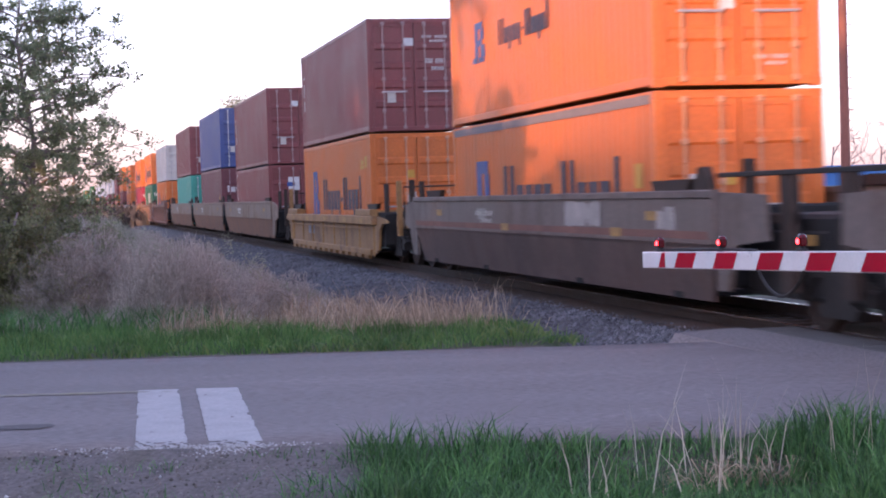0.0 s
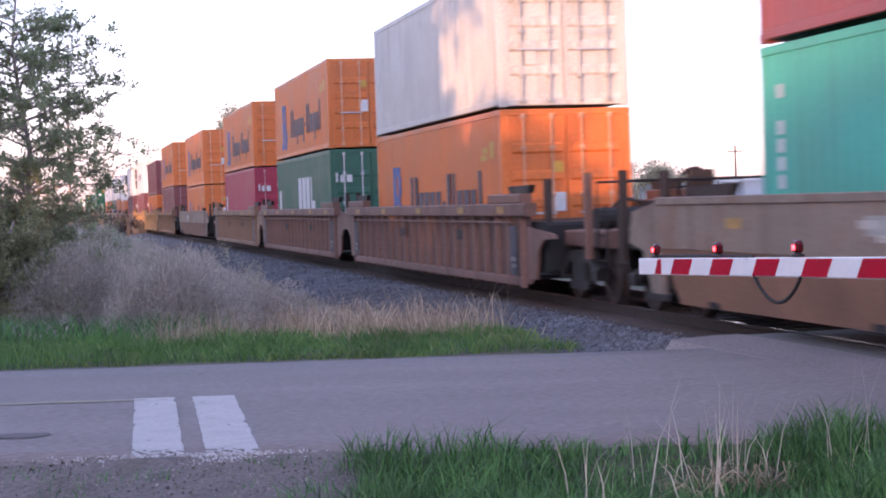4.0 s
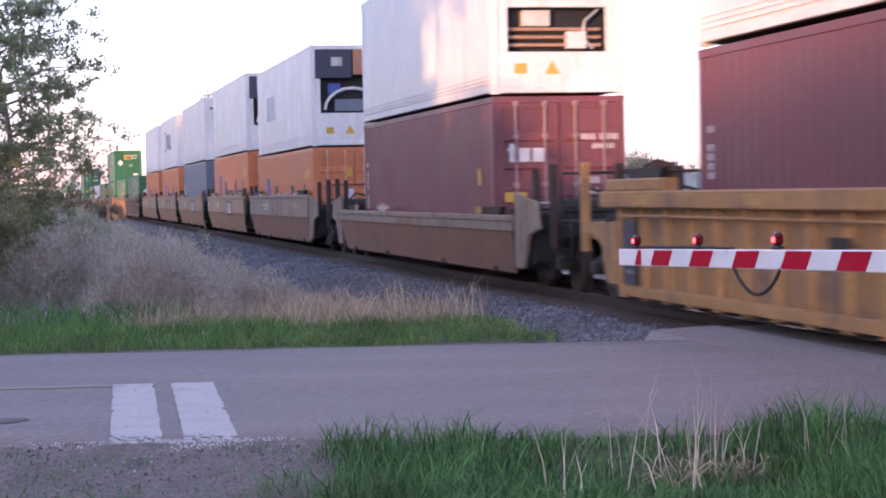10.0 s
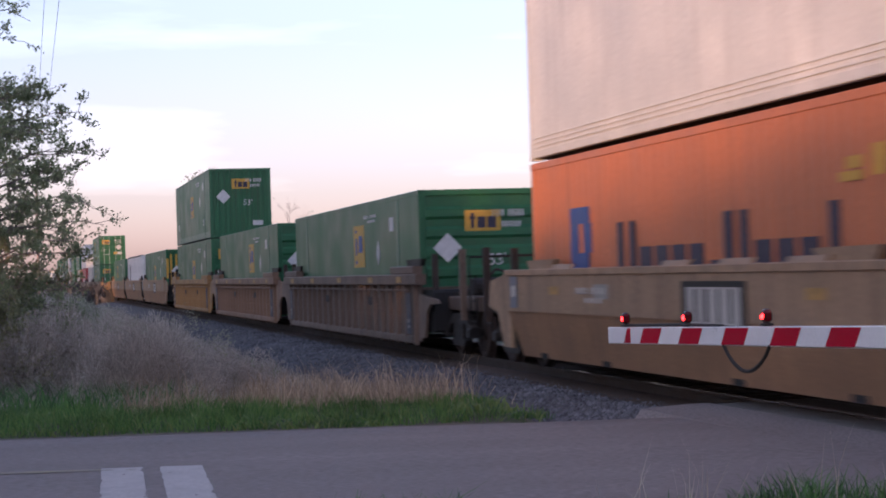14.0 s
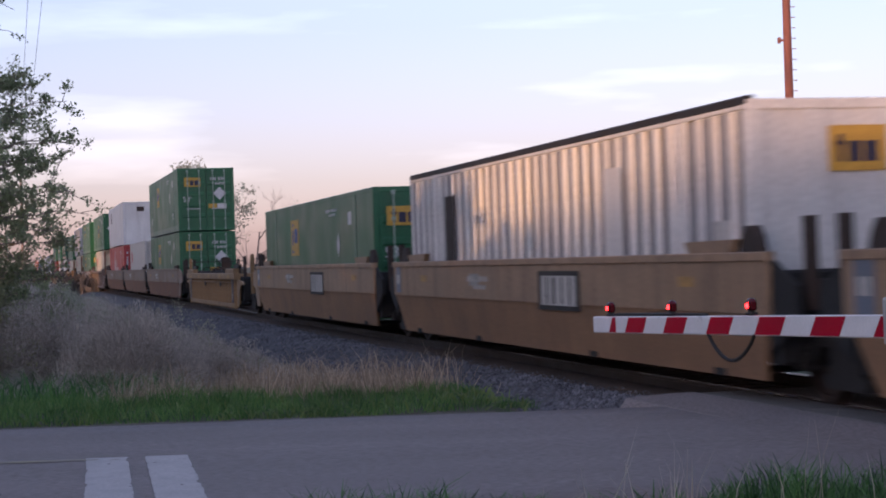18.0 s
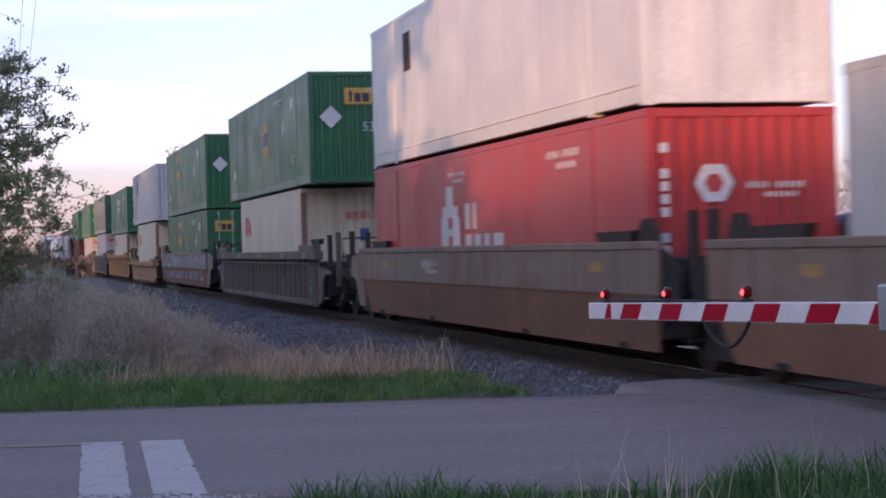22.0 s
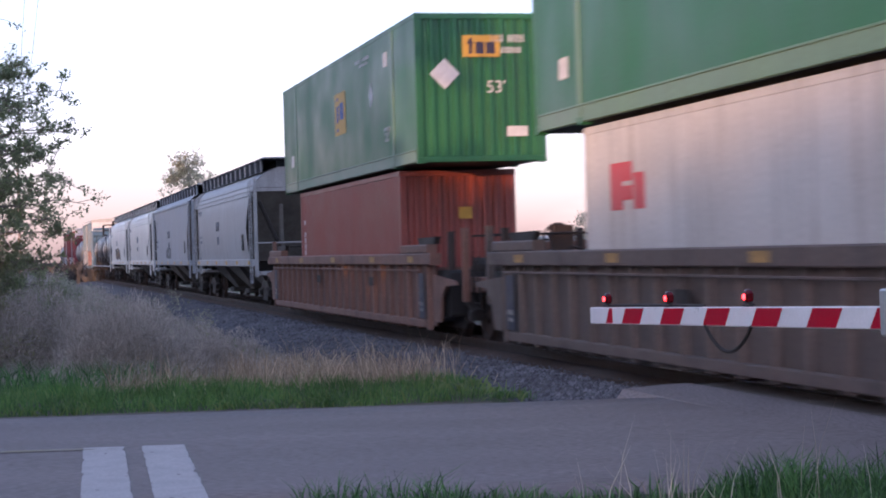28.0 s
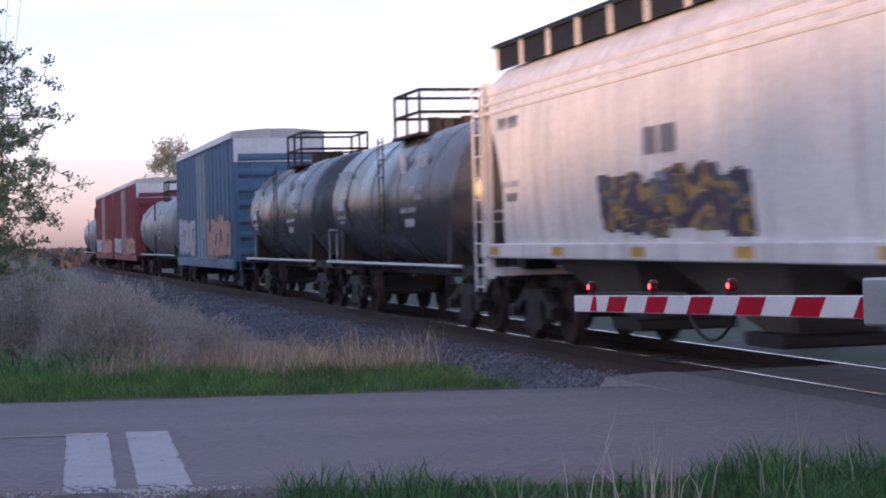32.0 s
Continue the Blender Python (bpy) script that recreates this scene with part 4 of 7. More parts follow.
            for x in (-S + 1.1, S - 1.1):
                put("end_plate", shared(("end_plate", zt), lambda: Geo().box(-1.1, 1.1, -0.1, 0.1, 0, 0.16, 0.02)), mat, ob, "", pose(x, yy - 0.03 * sgn, zt))
        if kind == "plain" and sgn > 0 and side < 15:
            for x in (-S + 2.4, -S + 4.2, -S + 6.0, S - 3.0):
                put("top_flap", shared("top_flap", lambda: Geo().prism([(-0.02, 0.0), (0.02, 0.0), (-0.02, 0.06), (-0.07, 0.06)], "x", -0.45, 0.45)), mat, ob, "worn metal flap", pose(x, yy, zt + 0.03))
        if marks and sgn > 0:
            oy = 1.506 if kind == "plain" else 1.585
            for x in (-S + 2.2, S - 2.6) if kind == "plain" else (-S + 1.3, -S * 0.5, -0.4, S * 0.42, S - 1.5):
                put("reflector", shared("reflector", lambda: Geo().box(-0.22, 0.22, 0, 0.006, -0.06, 0.06)), FADED, ob, "faded yellow reflector strip", pose(x, oy if kind == "plain" else 1.583, 1.28 if kind == "plain" else zt - 0.11))
            if kind == "plain":
                side_mark(ob, "number_bar", NUMS, 1.8, 1.1, 1.3, 0.24, GREYWHITE, oy)
            if kind == "plain":
                put("small_plate", shared("small_plate", lambda: Geo().box(-0.3, 0.3, 0, 0.005, -0.1, 0.1)), PALEPLATE, ob, "pale worn label", pose(S * 0.3, oy, 1.27))
            if kind == "plain" and mat is TANCAR:
                endp = put("number_plate", shared("end_number_plate", lambda: Geo().box(-0.2, 0.2, 0, 0.006, -0.25, 0.25)), SLATE, ob, "dark grey plate with white figures", pose(S - 0.45, oy, 1.25))
                side_mark(endp, "plate_bar", [(0.1, .1, .3, .8), (.55, .1, .35, .8)], -0.14, -0.1, 0.28, 0.22, GREYWHITE, 0.004)
                plate = put("dark_stencil", shared("stencil", lambda: Geo().box(-0.95, 0.95, 0, 0.005, -0.28, 0.28)), STEEL, ob, "dark stencil plate", pose(-1.9, oy, 1.13))
                put("stencil_field", shared("stencil_field", lambda: Geo().box(-0.78, 0.78, 0.005, 0.008, -0.21, 0.21)), GREYWHITE, plate, "dull pale field")
                side_mark(plate, "stencil_bar", [(0.1, 0.0, .06, 1), (.33, 0, .08, 1), (.6, 0, .05, 1), (.85, 0, .06, 1)], -0.7, -0.19, 1.4, 0.38, STEEL, 0.006)
    # floor bearers and end bulkheads
    for x in (-S + 1.6, -S / 3, S / 3, S - 1.6):
        put("floor_beam", shared("floor_beam", lambda: Geo().box(-0.16, 0.16, -1.38, 1.38, 0, 0.08, 0.015)), dark, ob, "", pose(x, 0, zb))
    for s, own, E in ((-1, first, e0), (1, last, e1)):
        wide = not own and E - S > 2.2
        a0, a1 = S - 0.35, (E - 0.35 if own else E - 0.28)
        put("end_deck", shared(("end_deck", own, round(a1 - a0, 2)), lambda: Geo().box(0, a1 - a0, -1.05, 1.05, 0.86, 1.12, 0.03).prism([(0, 0.86), (0, 1.3), (-0.12, 1.3), (-0.3, 0.5), (-0.2, 0.45)], "y", -1.4, 1.4)), mat if own and kind != "plain" else dark, ob, "", pose(s * a0, 0, 0, 0, 0, 0 if s > 0 else 180))
        for sy in (1, -1):
            put("end_web", shared(("end_web", kind, own, wide), lambda: Geo().prism([(0, 0.32), (0, min(zt, 1.5)), (1.5, min(zt, 1.5) - 0.1), (1.6, 1.0), (0.95, 0.98), (0.62, 0.8), (0.45, 0.32)] if kind != "plain" else ([(0, 0.35), (0, zt), (1.2, zt - 0.15), (1.35, 1.0), (0.8, 0.9), (0.45, 0.35)] if own else [(0, 0.55), (0, zt - 0.05), (0.62, 1.25), (0.62, 0.95), (0.4, 0.8)] if not wide else [(0, 0.4), (0, zt), (1.45, zt - 0.04), (1.5, 1.02), (0.6, 0.95), (0.35, 0.4)]), "y", -0.03, 0.03)), mat if own or wide or kind != "plain" else dark, ob, "", Matrix.Translation((s * (S - 0.05), sy * 1.42, 0)) @ pose(0, 0, 0, 0, 0, 0 if s > 0 else 180))
            put("guide_post", shared("guide_post", lambda: Geo().box(-0.09, 0.09, -0.05, 0.05, 1.0, 1.95, 0.015)), RUST, ob, "", pose(s * (S + 0.45), sy * 1.22, 0))
            put("end_guide", shared("end_guide", lambda: Geo().prism([(-0.6, 0.0), (0.6, 0.0), (0.72, 0.13), (-0.72, 0.14)], "y", -0.05, 0.05)), (mat if mat is TANCAR else RUST) if kind == "plain" else STEEL, ob, "", pose(s * (S - 1.7), sy * 1.38, zt + 0.03) if kind == "plain" else pose(s * (S - 0.9), sy * 1.3, zt + 0.16))
            if kind == "plain" and not own:
                put("guide_hump", shared("guide_hump", lambda: Geo().prism([(-0.26, 0.0), (0.26, 0.0), (0.2, 0.16), (0.09, 0.28), (-0.09, 0.28), (-0.2, 0.16)], "y", -0.05, 0.05)), RUST, ob, "rounded rusty container guide", pose(s * (S - 0.62), sy * 1.36, zt + 0.03))
        gap = (S + 0.75 if own else E - 0.03) - (S - 0.15)
        # the low boxes are added fill that stops light showing behind the wheels
        put("end_bulkhead", shared(("end_bulkhead", own, wide, round(gap, 2)), lambda: Geo().box(-0.2, gap, -1.02, 1.02, 0.34 if wide else 0.74, 1.3, 0.05).box(-0.2, gap, -0.6, 0.6, 0.34, 0.8, 0.03).box(-0.2, 0.1, -1.33, 1.33, 0.42, 1.4, 0.03) if not own else Geo().box(-0.2, gap, -1.33, 1.33, 0.42, 1.25, 0.05)), dark, ob, "dark end structure with added light-blocking fill", pose(s * (S - 0.15), 0, 0, 0, 0, 0 if s > 0 else 180))
        if own:
            truck(ob, s * (E - 1.75))
            coupler(ob, s * (E - 0.6), s)
            ladder(ob, s * (E - 0.42), 1.1, 0.6, 1.5, mat=STEEL)
            put("hand_rail", shared("end_rail", lambda: Geo().tube([(0, -1.15, 1.1), (0, -1.15, 1.85), (0, 1.15, 1.85), (0, 1.15, 1.1)], 0.02, 6)), STEEL, ob, "", pose(s * (E - 0.45), 0, 0))
            put("air_reservoir", shared("air_reservoir", lambda: Geo().tube([(0, -0.5, 1.3), (0, 0.5, 1.3)], 0.17, 12).box(-0.05, 0.05, -0.35, -0.25, 1.1, 1.3).box(-0.05, 0.05, 0.25, 0.35, 1.1, 1.3)), STEEL, ob, "", pose(s * (E - 1.5), 0.35, 0))
            put("control_valve", shared("control_valve", lambda: Geo().box(-0.2, 0.2, -0.18, 0.18, 1.1, 1.55, 0.04).tube([(0, 0.1, 1.5), (0, 0.5, 1.62), (0.1, 0.8, 1.3)], 0.03, 6)), RUST, ob, "", pose(s * (E - 2.1), -0.3, 0))
            put("corner_brace", shared("corner_brace", lambda: Geo().box(-0.06, 0.06, -0.06, 0.06, 0.7, 2.0, 0.015)), RUST if kind == "plain" else mat, ob, "", pose(s * (E - 0.75), 1.2, 0))
            if mat is TANCAR and kind == "plain" and s < 0:
                put("equipment_box", shared("equipment_box", lambda: Geo().box(-0.45, 0.45, -0.5, 0.5, 1.1, 2.1, 0.12).tube([(-0.2, -0.55, 1.95), (-0.2, 0.55, 1.95)], 0.2, 12)), DARKIRON, ob, "dark brake equipment box", pose(s * (E - 1.35), 0.45, 0))
                for k in range(4):
                    put("end_slat", shared("end_slat", lambda: Geo().box(-0.04, 0.04, -0.085, 0.085, 0.95, 2.05, 0.02)), mat, ob, "upright brown end slat", pose(s * (E - 0.62), -0.25 - 0.21 * k, 0))
            if s < 0:
                put("brake_wheel", shared("brake_wheel", lambda: Geo().tube([(0, 0.28 * math.cos(a * math.pi / 9), 0.28 * math.sin(a * math.pi / 9)) for a in range(19)], 0.025, 6).tube([(0, -0.28, 0), (0, 0.28, 0)], 0.018, 5).tube([(0, 0, -0.28), (0, 0, 0.28)], 0.018, 5).tube([(0.02, 0, 0), (0.3, 0, -0.1)], 0.04, 6)), STEEL, ob, "", pose(s * (E - 0.85), -0.55, 1.75))
                put("brake_stand", shared("brake_stand", lambda: Geo().box(-0.12, 0.12, -0.2, 0.2, 1.1, 2.0, 0.03)), RUST, ob, "", pose(s * (E - 0.65), -0.55, 0))
        elif s > 0:
            truck(ob, E)
        if wide:
            for sy in (1, -1):
                put("joint_post", shared("joint_post", lambda: Geo().box(-0.16, 0.16, -0.06, 0.06, 0.45, 1.75, 0.02).box(-0.5, 0.16, -0.05, 0.05, 1.2, 1.32, 0.02)), RUST, ob, "rusty joint post", pose(s * (E - 0.75), sy * 1.24, 0, 0, 0, 0 if s > 0 else 180))
                put("top_bar", shared("joint_top_bar", lambda: Geo().box(0, 3.0, -0.04, 0.04, 1.74, 1.8, 0.01)), STEEL, ob, "", pose(s * (S - 0.3), sy * 1.28, 0, 0, 0, 0 if s > 0 else 180))
                put("reflector", shared("reflector", lambda: None), FADED, ob, "faded yellow reflector strip", pose(s * (S + 1.75), sy * 1.1, 1.02))
    return ob


def graffiti_paint(name, cols, scale=2.2, seed=0.0):
    """Sprayed paint: warped fields of a few colours with hard borders."""
    if name in MATS:
        return MATS[name]
    m = surface(name, cols[0], rough=0.6, vary=0.3, scale=2.0, fine=25, bump=0.0)
    N, L = m.node_tree.nodes, m.node_tree.links
    b = N["Principled BSDF"]
    old = b.inputs["Base Color"].links[0].from_socket
    tc, mp, nz, rp, mx = N.new("ShaderNodeTexCoord"), N.new("ShaderNodeMapping"), N.new("ShaderNodeTexNoise"), N.new("ShaderNodeValToRGB"), N.new("ShaderNodeMix")
    mp.inputs["Location"].default_value = (seed, 0, seed * 0.7)
    mp.inputs["Scale"].default_value = (1.0, 1.0, 1.5)
    nz.inputs["Scale"].default_value, nz.inputs["Detail"].default_value, nz.inputs["Distortion"].default_value = scale, 2.0, 1.6
    L.new(tc.outputs["Object"], mp.inputs["Vector"])
    L.new(mp.outputs[0], nz.inputs["Vector"])
    L.new(nz.outputs["Fac"], rp.inputs["Fac"])
    ramp = rp.color_ramp
    ramp.interpolation = "CONSTANT"
    ramp.elements[0].position, ramp.elements[0].color = 0.0, (*cols[0], 1)
    ramp.elements[1].position, ramp.elements[1].color = 0.36, (*cols[1], 1)
    for k, c in enumerate(cols[2:]):
        ramp.elements.new(0.36 + 0.3 * (k + 1) / (len(cols) - 1)).color = (*c, 1)
    mx.data_type = "RGBA"
    mx.inputs[0].default_value = 0.8
    L.new(old, mx.inputs[6])
    L.new(rp.outputs["Color"], mx.inputs[7])
    L.new(mx.outputs[2], b.inputs["Base Color"])
    return m


def spray(parent, mat, x0, x1, prof, letters, seed, holes=True):
    """A sprayed band of fat letter-like shapes on a side whose section is prof, (y, z) from below upwards."""
    rnd = random.Random(seed)
    nx, nz = int((x1 - x0) / 0.045), 24
    span = 1.0 / letters
    fat = [((k + 0.5) * span + rnd.uniform(-0.1, 0.1) * span, span * rnd.uniform(0.46, 0.6), rnd.uniform(0.78, 1.0), rnd.uniform(0.0, 0.12), rnd.uniform(-0.35, 0.35), rnd.uniform(0.3, 0.7)) for k in range(letters)]
    zs = np.linspace(prof[0][1], prof[-1][1], nz + 1)
    ys = np.interp(zs, [q[1] for q in prof], [q[0] for q in prof]) + 0.007
    g = Geo()
    g.v = [(x0 + (x1 - x0) * i / nx, float(ys[j]), float(zs[j])) for j in range(nz + 1) for i in range(nx + 1)]
    for j in range(nz):
        for i in range(nx):
            u, v = (i + 0.5) / nx, (j + 0.5) / nz
            e = 0.22 * noise.noise((u * nx * 0.13, v * 3.2, seed))
            for c, w, hi, lo, lean, hz in fat:
                a = abs(u - c - lean * (v - 0.5) * span) / w
                inside = a < 1.0 + e - 0.5 * max(0.0, abs(v - 0.5) - 0.36) * 4 and lo + e * 0.3 < v < hi + e * 0.4
                hole = holes and a < 0.2 and abs(v - hz) < 0.13
                if inside and not hole:
                    q = j * (nx + 1) + i
                    g.f.append((q, q + 1, q + nx + 2, q + nx + 1))
                    break
    me = bpy.data.meshes.new("graffiti")
    me.from_pydata(g.v, [], g.f)
    return put("graffiti", me, mat, parent, "sprayed graffiti lettering")


def hopper_car(mat, length, label, curved=True, graffiti=None, mono=False):
    ob = holder("hopper_car", label, "hopper car", "hopper cars of the train")
    S = length / 2 - 0.75

    def prof(k):
        """Half of the body's cross-section at taper k (0 full)."""
        if curved:
            pts = [(1.50, 1.45), (1.56, 1.9), (1.59, 2.5), (1.58, 3.2), (1.52, 3.62), (1.38, 3.95), (1.12, 4.2), (0.72, 4.36)]
        else:
            pts = [(1.58, 1.45), (1.58, 2.2), (1.58, 3.0), (1.58, 3.7), (1.56, 3.95), (1.25, 4.2), (0.72, 4.36)]
        return pts

    # shell: long middle with sloping ends
    def shell():
        half = prof(0)
        ring = half + [(-y, z) for y, z in reversed(half)]
        cut = lambda z: 0.06 + 1.2 * math.sin(max(0.0, min(1.0, (3.95 - z) / 1.7)) * math.pi / 2) ** 1.2 - 0.25 * max(0.0, 2.2 - z)
        fine = []
        for (y0, z0), (y1, z1) in zip(ring, ring[1:]):
            fine += [(y0 + (y1 - y0) * k / 3, z0 + (z1 - z0) * k / 3) for k in range(3)]
        fine.append(ring[-1])
        return Geo().loft([[(-S + cut(z), y, z) for y, z in fine], [(-S + 2.2, y, z) for y, z in fine], [(S - 2.2, y, z) for y, z in fine], [(S - cut(z), y, z) for y, z in fine]], False)
    sh = put("body", shared(("hopper_shell", length, curved), lambda: shell().mesh("hopper_shell", 35)), mat, ob)
    for sy in (1, -1):
        put("side_sill", shared(("hopper_sill", length), lambda: Geo().box(-S, S, -0.06, 0.06, 1.28, 1.5, 0.02)), mat, ob, "", pose(0, sy * 1.53, 0))
        for x in (-S + 0.06, S - 0.06):
            put("end_post", shared("hopper_post", lambda: Geo().box(-0.09, 0.09, -0.05, 0.05, 0.95, 4.0, 0.02)), mat, ob, "", pose(x, sy * 1.45, 0))
            ladder(ob, x, sy * 1.62, 0.75, 3.95, 0.46, mat)
        if not curved:
            put("upper_bead", shared(("hopper_bead", length), lambda: Geo().box(-S, S, -0.03, 0.03, 3.82, 3.9, 0.015)), mat, ob, "", pose(0, sy * 1.58, 0))
        else:
            for z in (3.5, 3.64, 3.8):
                put("upper_bead", shared(("hopper_bead2", length), lambda: Geo().box(-S, S, -0.03, 0.02, -0.03, 0.03, 0.01)), mat, ob, "", pose(0, sy * {3.5: 1.535, 3.64: 1.512, 3.8: 1.445}[z], z))
    # chutes
    for i, x in enumerate((-S * 0.52, 0.0, S * 0.52)):
        put("chute", shared("chute", lambda: Geo().loft([[(-1.9, -1.3, 1.4), (1.9, -1.3, 1.4), (1.9, 1.3, 1.4), (-1.9, 1.3, 1.4)], [(-0.4, -0.5, 0.45), (0.4, -0.5, 0.45), (0.4, 0.5, 0.45), (-0.4, 0.5, 0.45)]])), HOPDUST, ob, "", pose(x, 0, 0))
        put("outlet_gate", shared("outlet", lambda: Geo().box(-0.5, 0.5, -0.7, 0.7, 0.3, 0.46, 0.03)), STEEL, ob, "", pose(x, 0, 0))
    put("centre_sill", shared(("centre_sill", length), lambda: Geo().box(-S - 0.5, S + 0.5, -0.3, 0.3, 0.75, 1.1, 0.02)), STEEL, ob)
    # end frames, roof walk and hatches
    for s in (-1, 1):
        turn = pose(0, 0, 0, 0, 0, 0 if s > 0 else 180)
        put("slope_sheet", shared(("slope_sheet", length), lambda: Geo().prism([(S - 0.08, 3.72), (S - 2.1, 1.42), (S - 2.2, 1.42), (S - 0.16, 3.72)], "y", -1.49, 1.49)), HOPDUST, ob, "dusty brown sloping end sheet", turn)
        put("end_cap", shared(("hop_cap", length), lambda: Geo().prism([(1.51, 3.6), (1.36, 3.95), (1.1, 4.19), (0.7, 4.35), (-0.7, 4.35), (-1.1, 4.19), (-1.36, 3.95), (-1.51, 3.6)], "x", S - 0.13, S - 0.09)), mat, ob, "", turn)
        for sy in (1, -1):
            put("diagonal_brace", shared(("hop_diag", length), lambda: Geo().tube([(S - 0.25, 0.35, 3.3), (S - 0.3, 1.3, 1.15)], 0.07, 6)), STEEL, ob, "dark diagonal brace", turn @ (Matrix.Identity(4) if sy > 0 else pose(0, -1.65, 0)))
        put("end_rail", shared(("hop_rail", length), lambda: Geo().tube([(S + 0.05, -1.5, 2.0), (S + 0.05, 1.5, 2.0)], 0.022, 6)), mat, ob, "", turn)
        put("brake_cylinder", shared(("hop_brake", length), lambda: Geo().tube([(S - 0.6, -0.6, 1.35), (S - 0.6, 0.5, 1.35)], 0.2, 10).box(S - 0.8, S - 0.35, 0.6, 1.1, 1.1, 1.6, 0.03)), STEEL, ob, "", turn)
        put("end_platform", shared("hop_platform", lambda: Geo().box(-0.5, 0.35, -1.4, 1.4, 1.0, 1.12, 0.02)), mat, ob, "", pose(s * (S - 0.1), 0, 0))
        put("end_brace", shared("hop_brace", lambda: Geo().box(-0.05, 0.05, -0.06, 0.06, 1.1, 3.2, 0.02)), HOPDUST, ob, "", pose(s * (S - 0.35), 0.6, 0, 0, 0, 0))
        put("end_brace", shared("hop_brace", lambda: None), HOPDUST, ob, "", pose(s * (S - 0.35), -0.6, 0, 0, 0, 0))
        truck(ob, s * (S - 1.0))
        coupler(ob, s * (S + 0.1), s)
    for sy in (1, -1):
        put("roof_walk", shared(("roof_walk", length), lambda: Geo().box(-S - 0.15, S + 0.15, -0.28, 0.28, 0, 0.05)), WALKDARK, ob, "dark grating roof walk", pose(0, sy * 0.95, 4.56))
        put("walk_edge", shared(("walk_edge", length), lambda: Geo().box(-S - 0.15, S + 0.15, -0.02, 0.02, -0.02, 0.05)), WALKDARK, ob, "", pose(0, sy * 1.24, 4.56))
        # near-black sheet behind the brackets stands for the shade below the walk
        put("walk_skirt", shared(("walk_skirt", length), lambda: Geo().box(-S - 0.1, S + 0.1, -0.01, 0.01, -0.36, 0.0)), WALKDARK, ob, "dark sheet in the gap below the roof walk, shade in its colour", pose(0, sy * 1.205, 4.56))
        k = round(2 * S / 1.25)
        for i in range(k + 1):
            put("walk_bracket", shared("walk_bracket", lambda: Geo().prism([(0.24, 0.0), (0.285, 0.0), (0.275, -0.38), (0.235, -0.38)], "x", -0.03, 0.03)), mat, ob, "", pose(-S + i * 2 * S / k, sy * 0.985, 4.56))
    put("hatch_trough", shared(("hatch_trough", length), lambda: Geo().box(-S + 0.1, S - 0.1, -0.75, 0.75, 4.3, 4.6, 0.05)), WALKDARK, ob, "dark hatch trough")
    for s in (-1, 1):
        put("end_board", shared("hop_end_board", lambda: Geo().box(-0.35, 0.55, -1.2, 1.2, 4.6, 4.64, 0.01)), GALV, ob, "pale grating end board", pose(s * (S - 0.05), 0, 0))
    put("data_plate", shared("hop_plate", lambda: Geo().box(-0.2, 0.2, 0, 0.01, -0.26, 0.26)), STEEL, ob, "dark consolidated data stencil", pose(-S + 2.2, 1.585, 2.05))
    side_mark(ob, "number_bar", NUMS, S - 2.1, 2.9, 1.0, 0.5, SLATE, 1.575, "grey number bars")
    side_mark(ob, "number_bar_low", NUMS, S - 2.1, 2.1, 0.9, 0.4, SLATE, 1.58)
    side_mark(ob, "text_bar", NUMS, 0.2, 2.0, 1.0, 0.9, SLATE, 1.605)
    for i in range(6):
        put("reflector", shared("reflector", lambda: None), MARK_YELLOW, ob, "", pose(-S + 0.8 + i * (2 * S - 1.6) / 5, 1.594, 1.39))
    if graffiti:
        side = [(y, z) for y, z in prof(0) if z < 2.6]
        if mono:
            spray(ob, graffiti_paint("sprayed_grey", [(0.05, 0.06, 0.07), (0.16, 0.18, 0.2), (0.07, 0.08, 0.09), (0.22, 0.24, 0.26)], 2.0, 3), graffiti - 1.0, graffiti + 1.5, [(np.interp(z, [q[1] for q in side], [q[0] for q in side]), z) for z in (1.56, 1.9, 2.12)], 3, 4)
        else:
            spray(ob, graffiti_paint("sprayed_purple_yellow", [(0.05, 0.045, 0.075), (0.13, 0.055, 0.12), (0.05, 0.05, 0.06), (0.10, 0.12, 0.14), (0.55, 0.33, 0.06), (0.06, 0.05, 0.07)], 1.5, 1), graffiti - 2.3, graffiti + 2.3, [(np.interp(z, [q[1] for q in side], [q[0] for q in side]), z) for z in (1.55, 1.9, 2.15, 2.42)], 6, 2, False)
    return ob


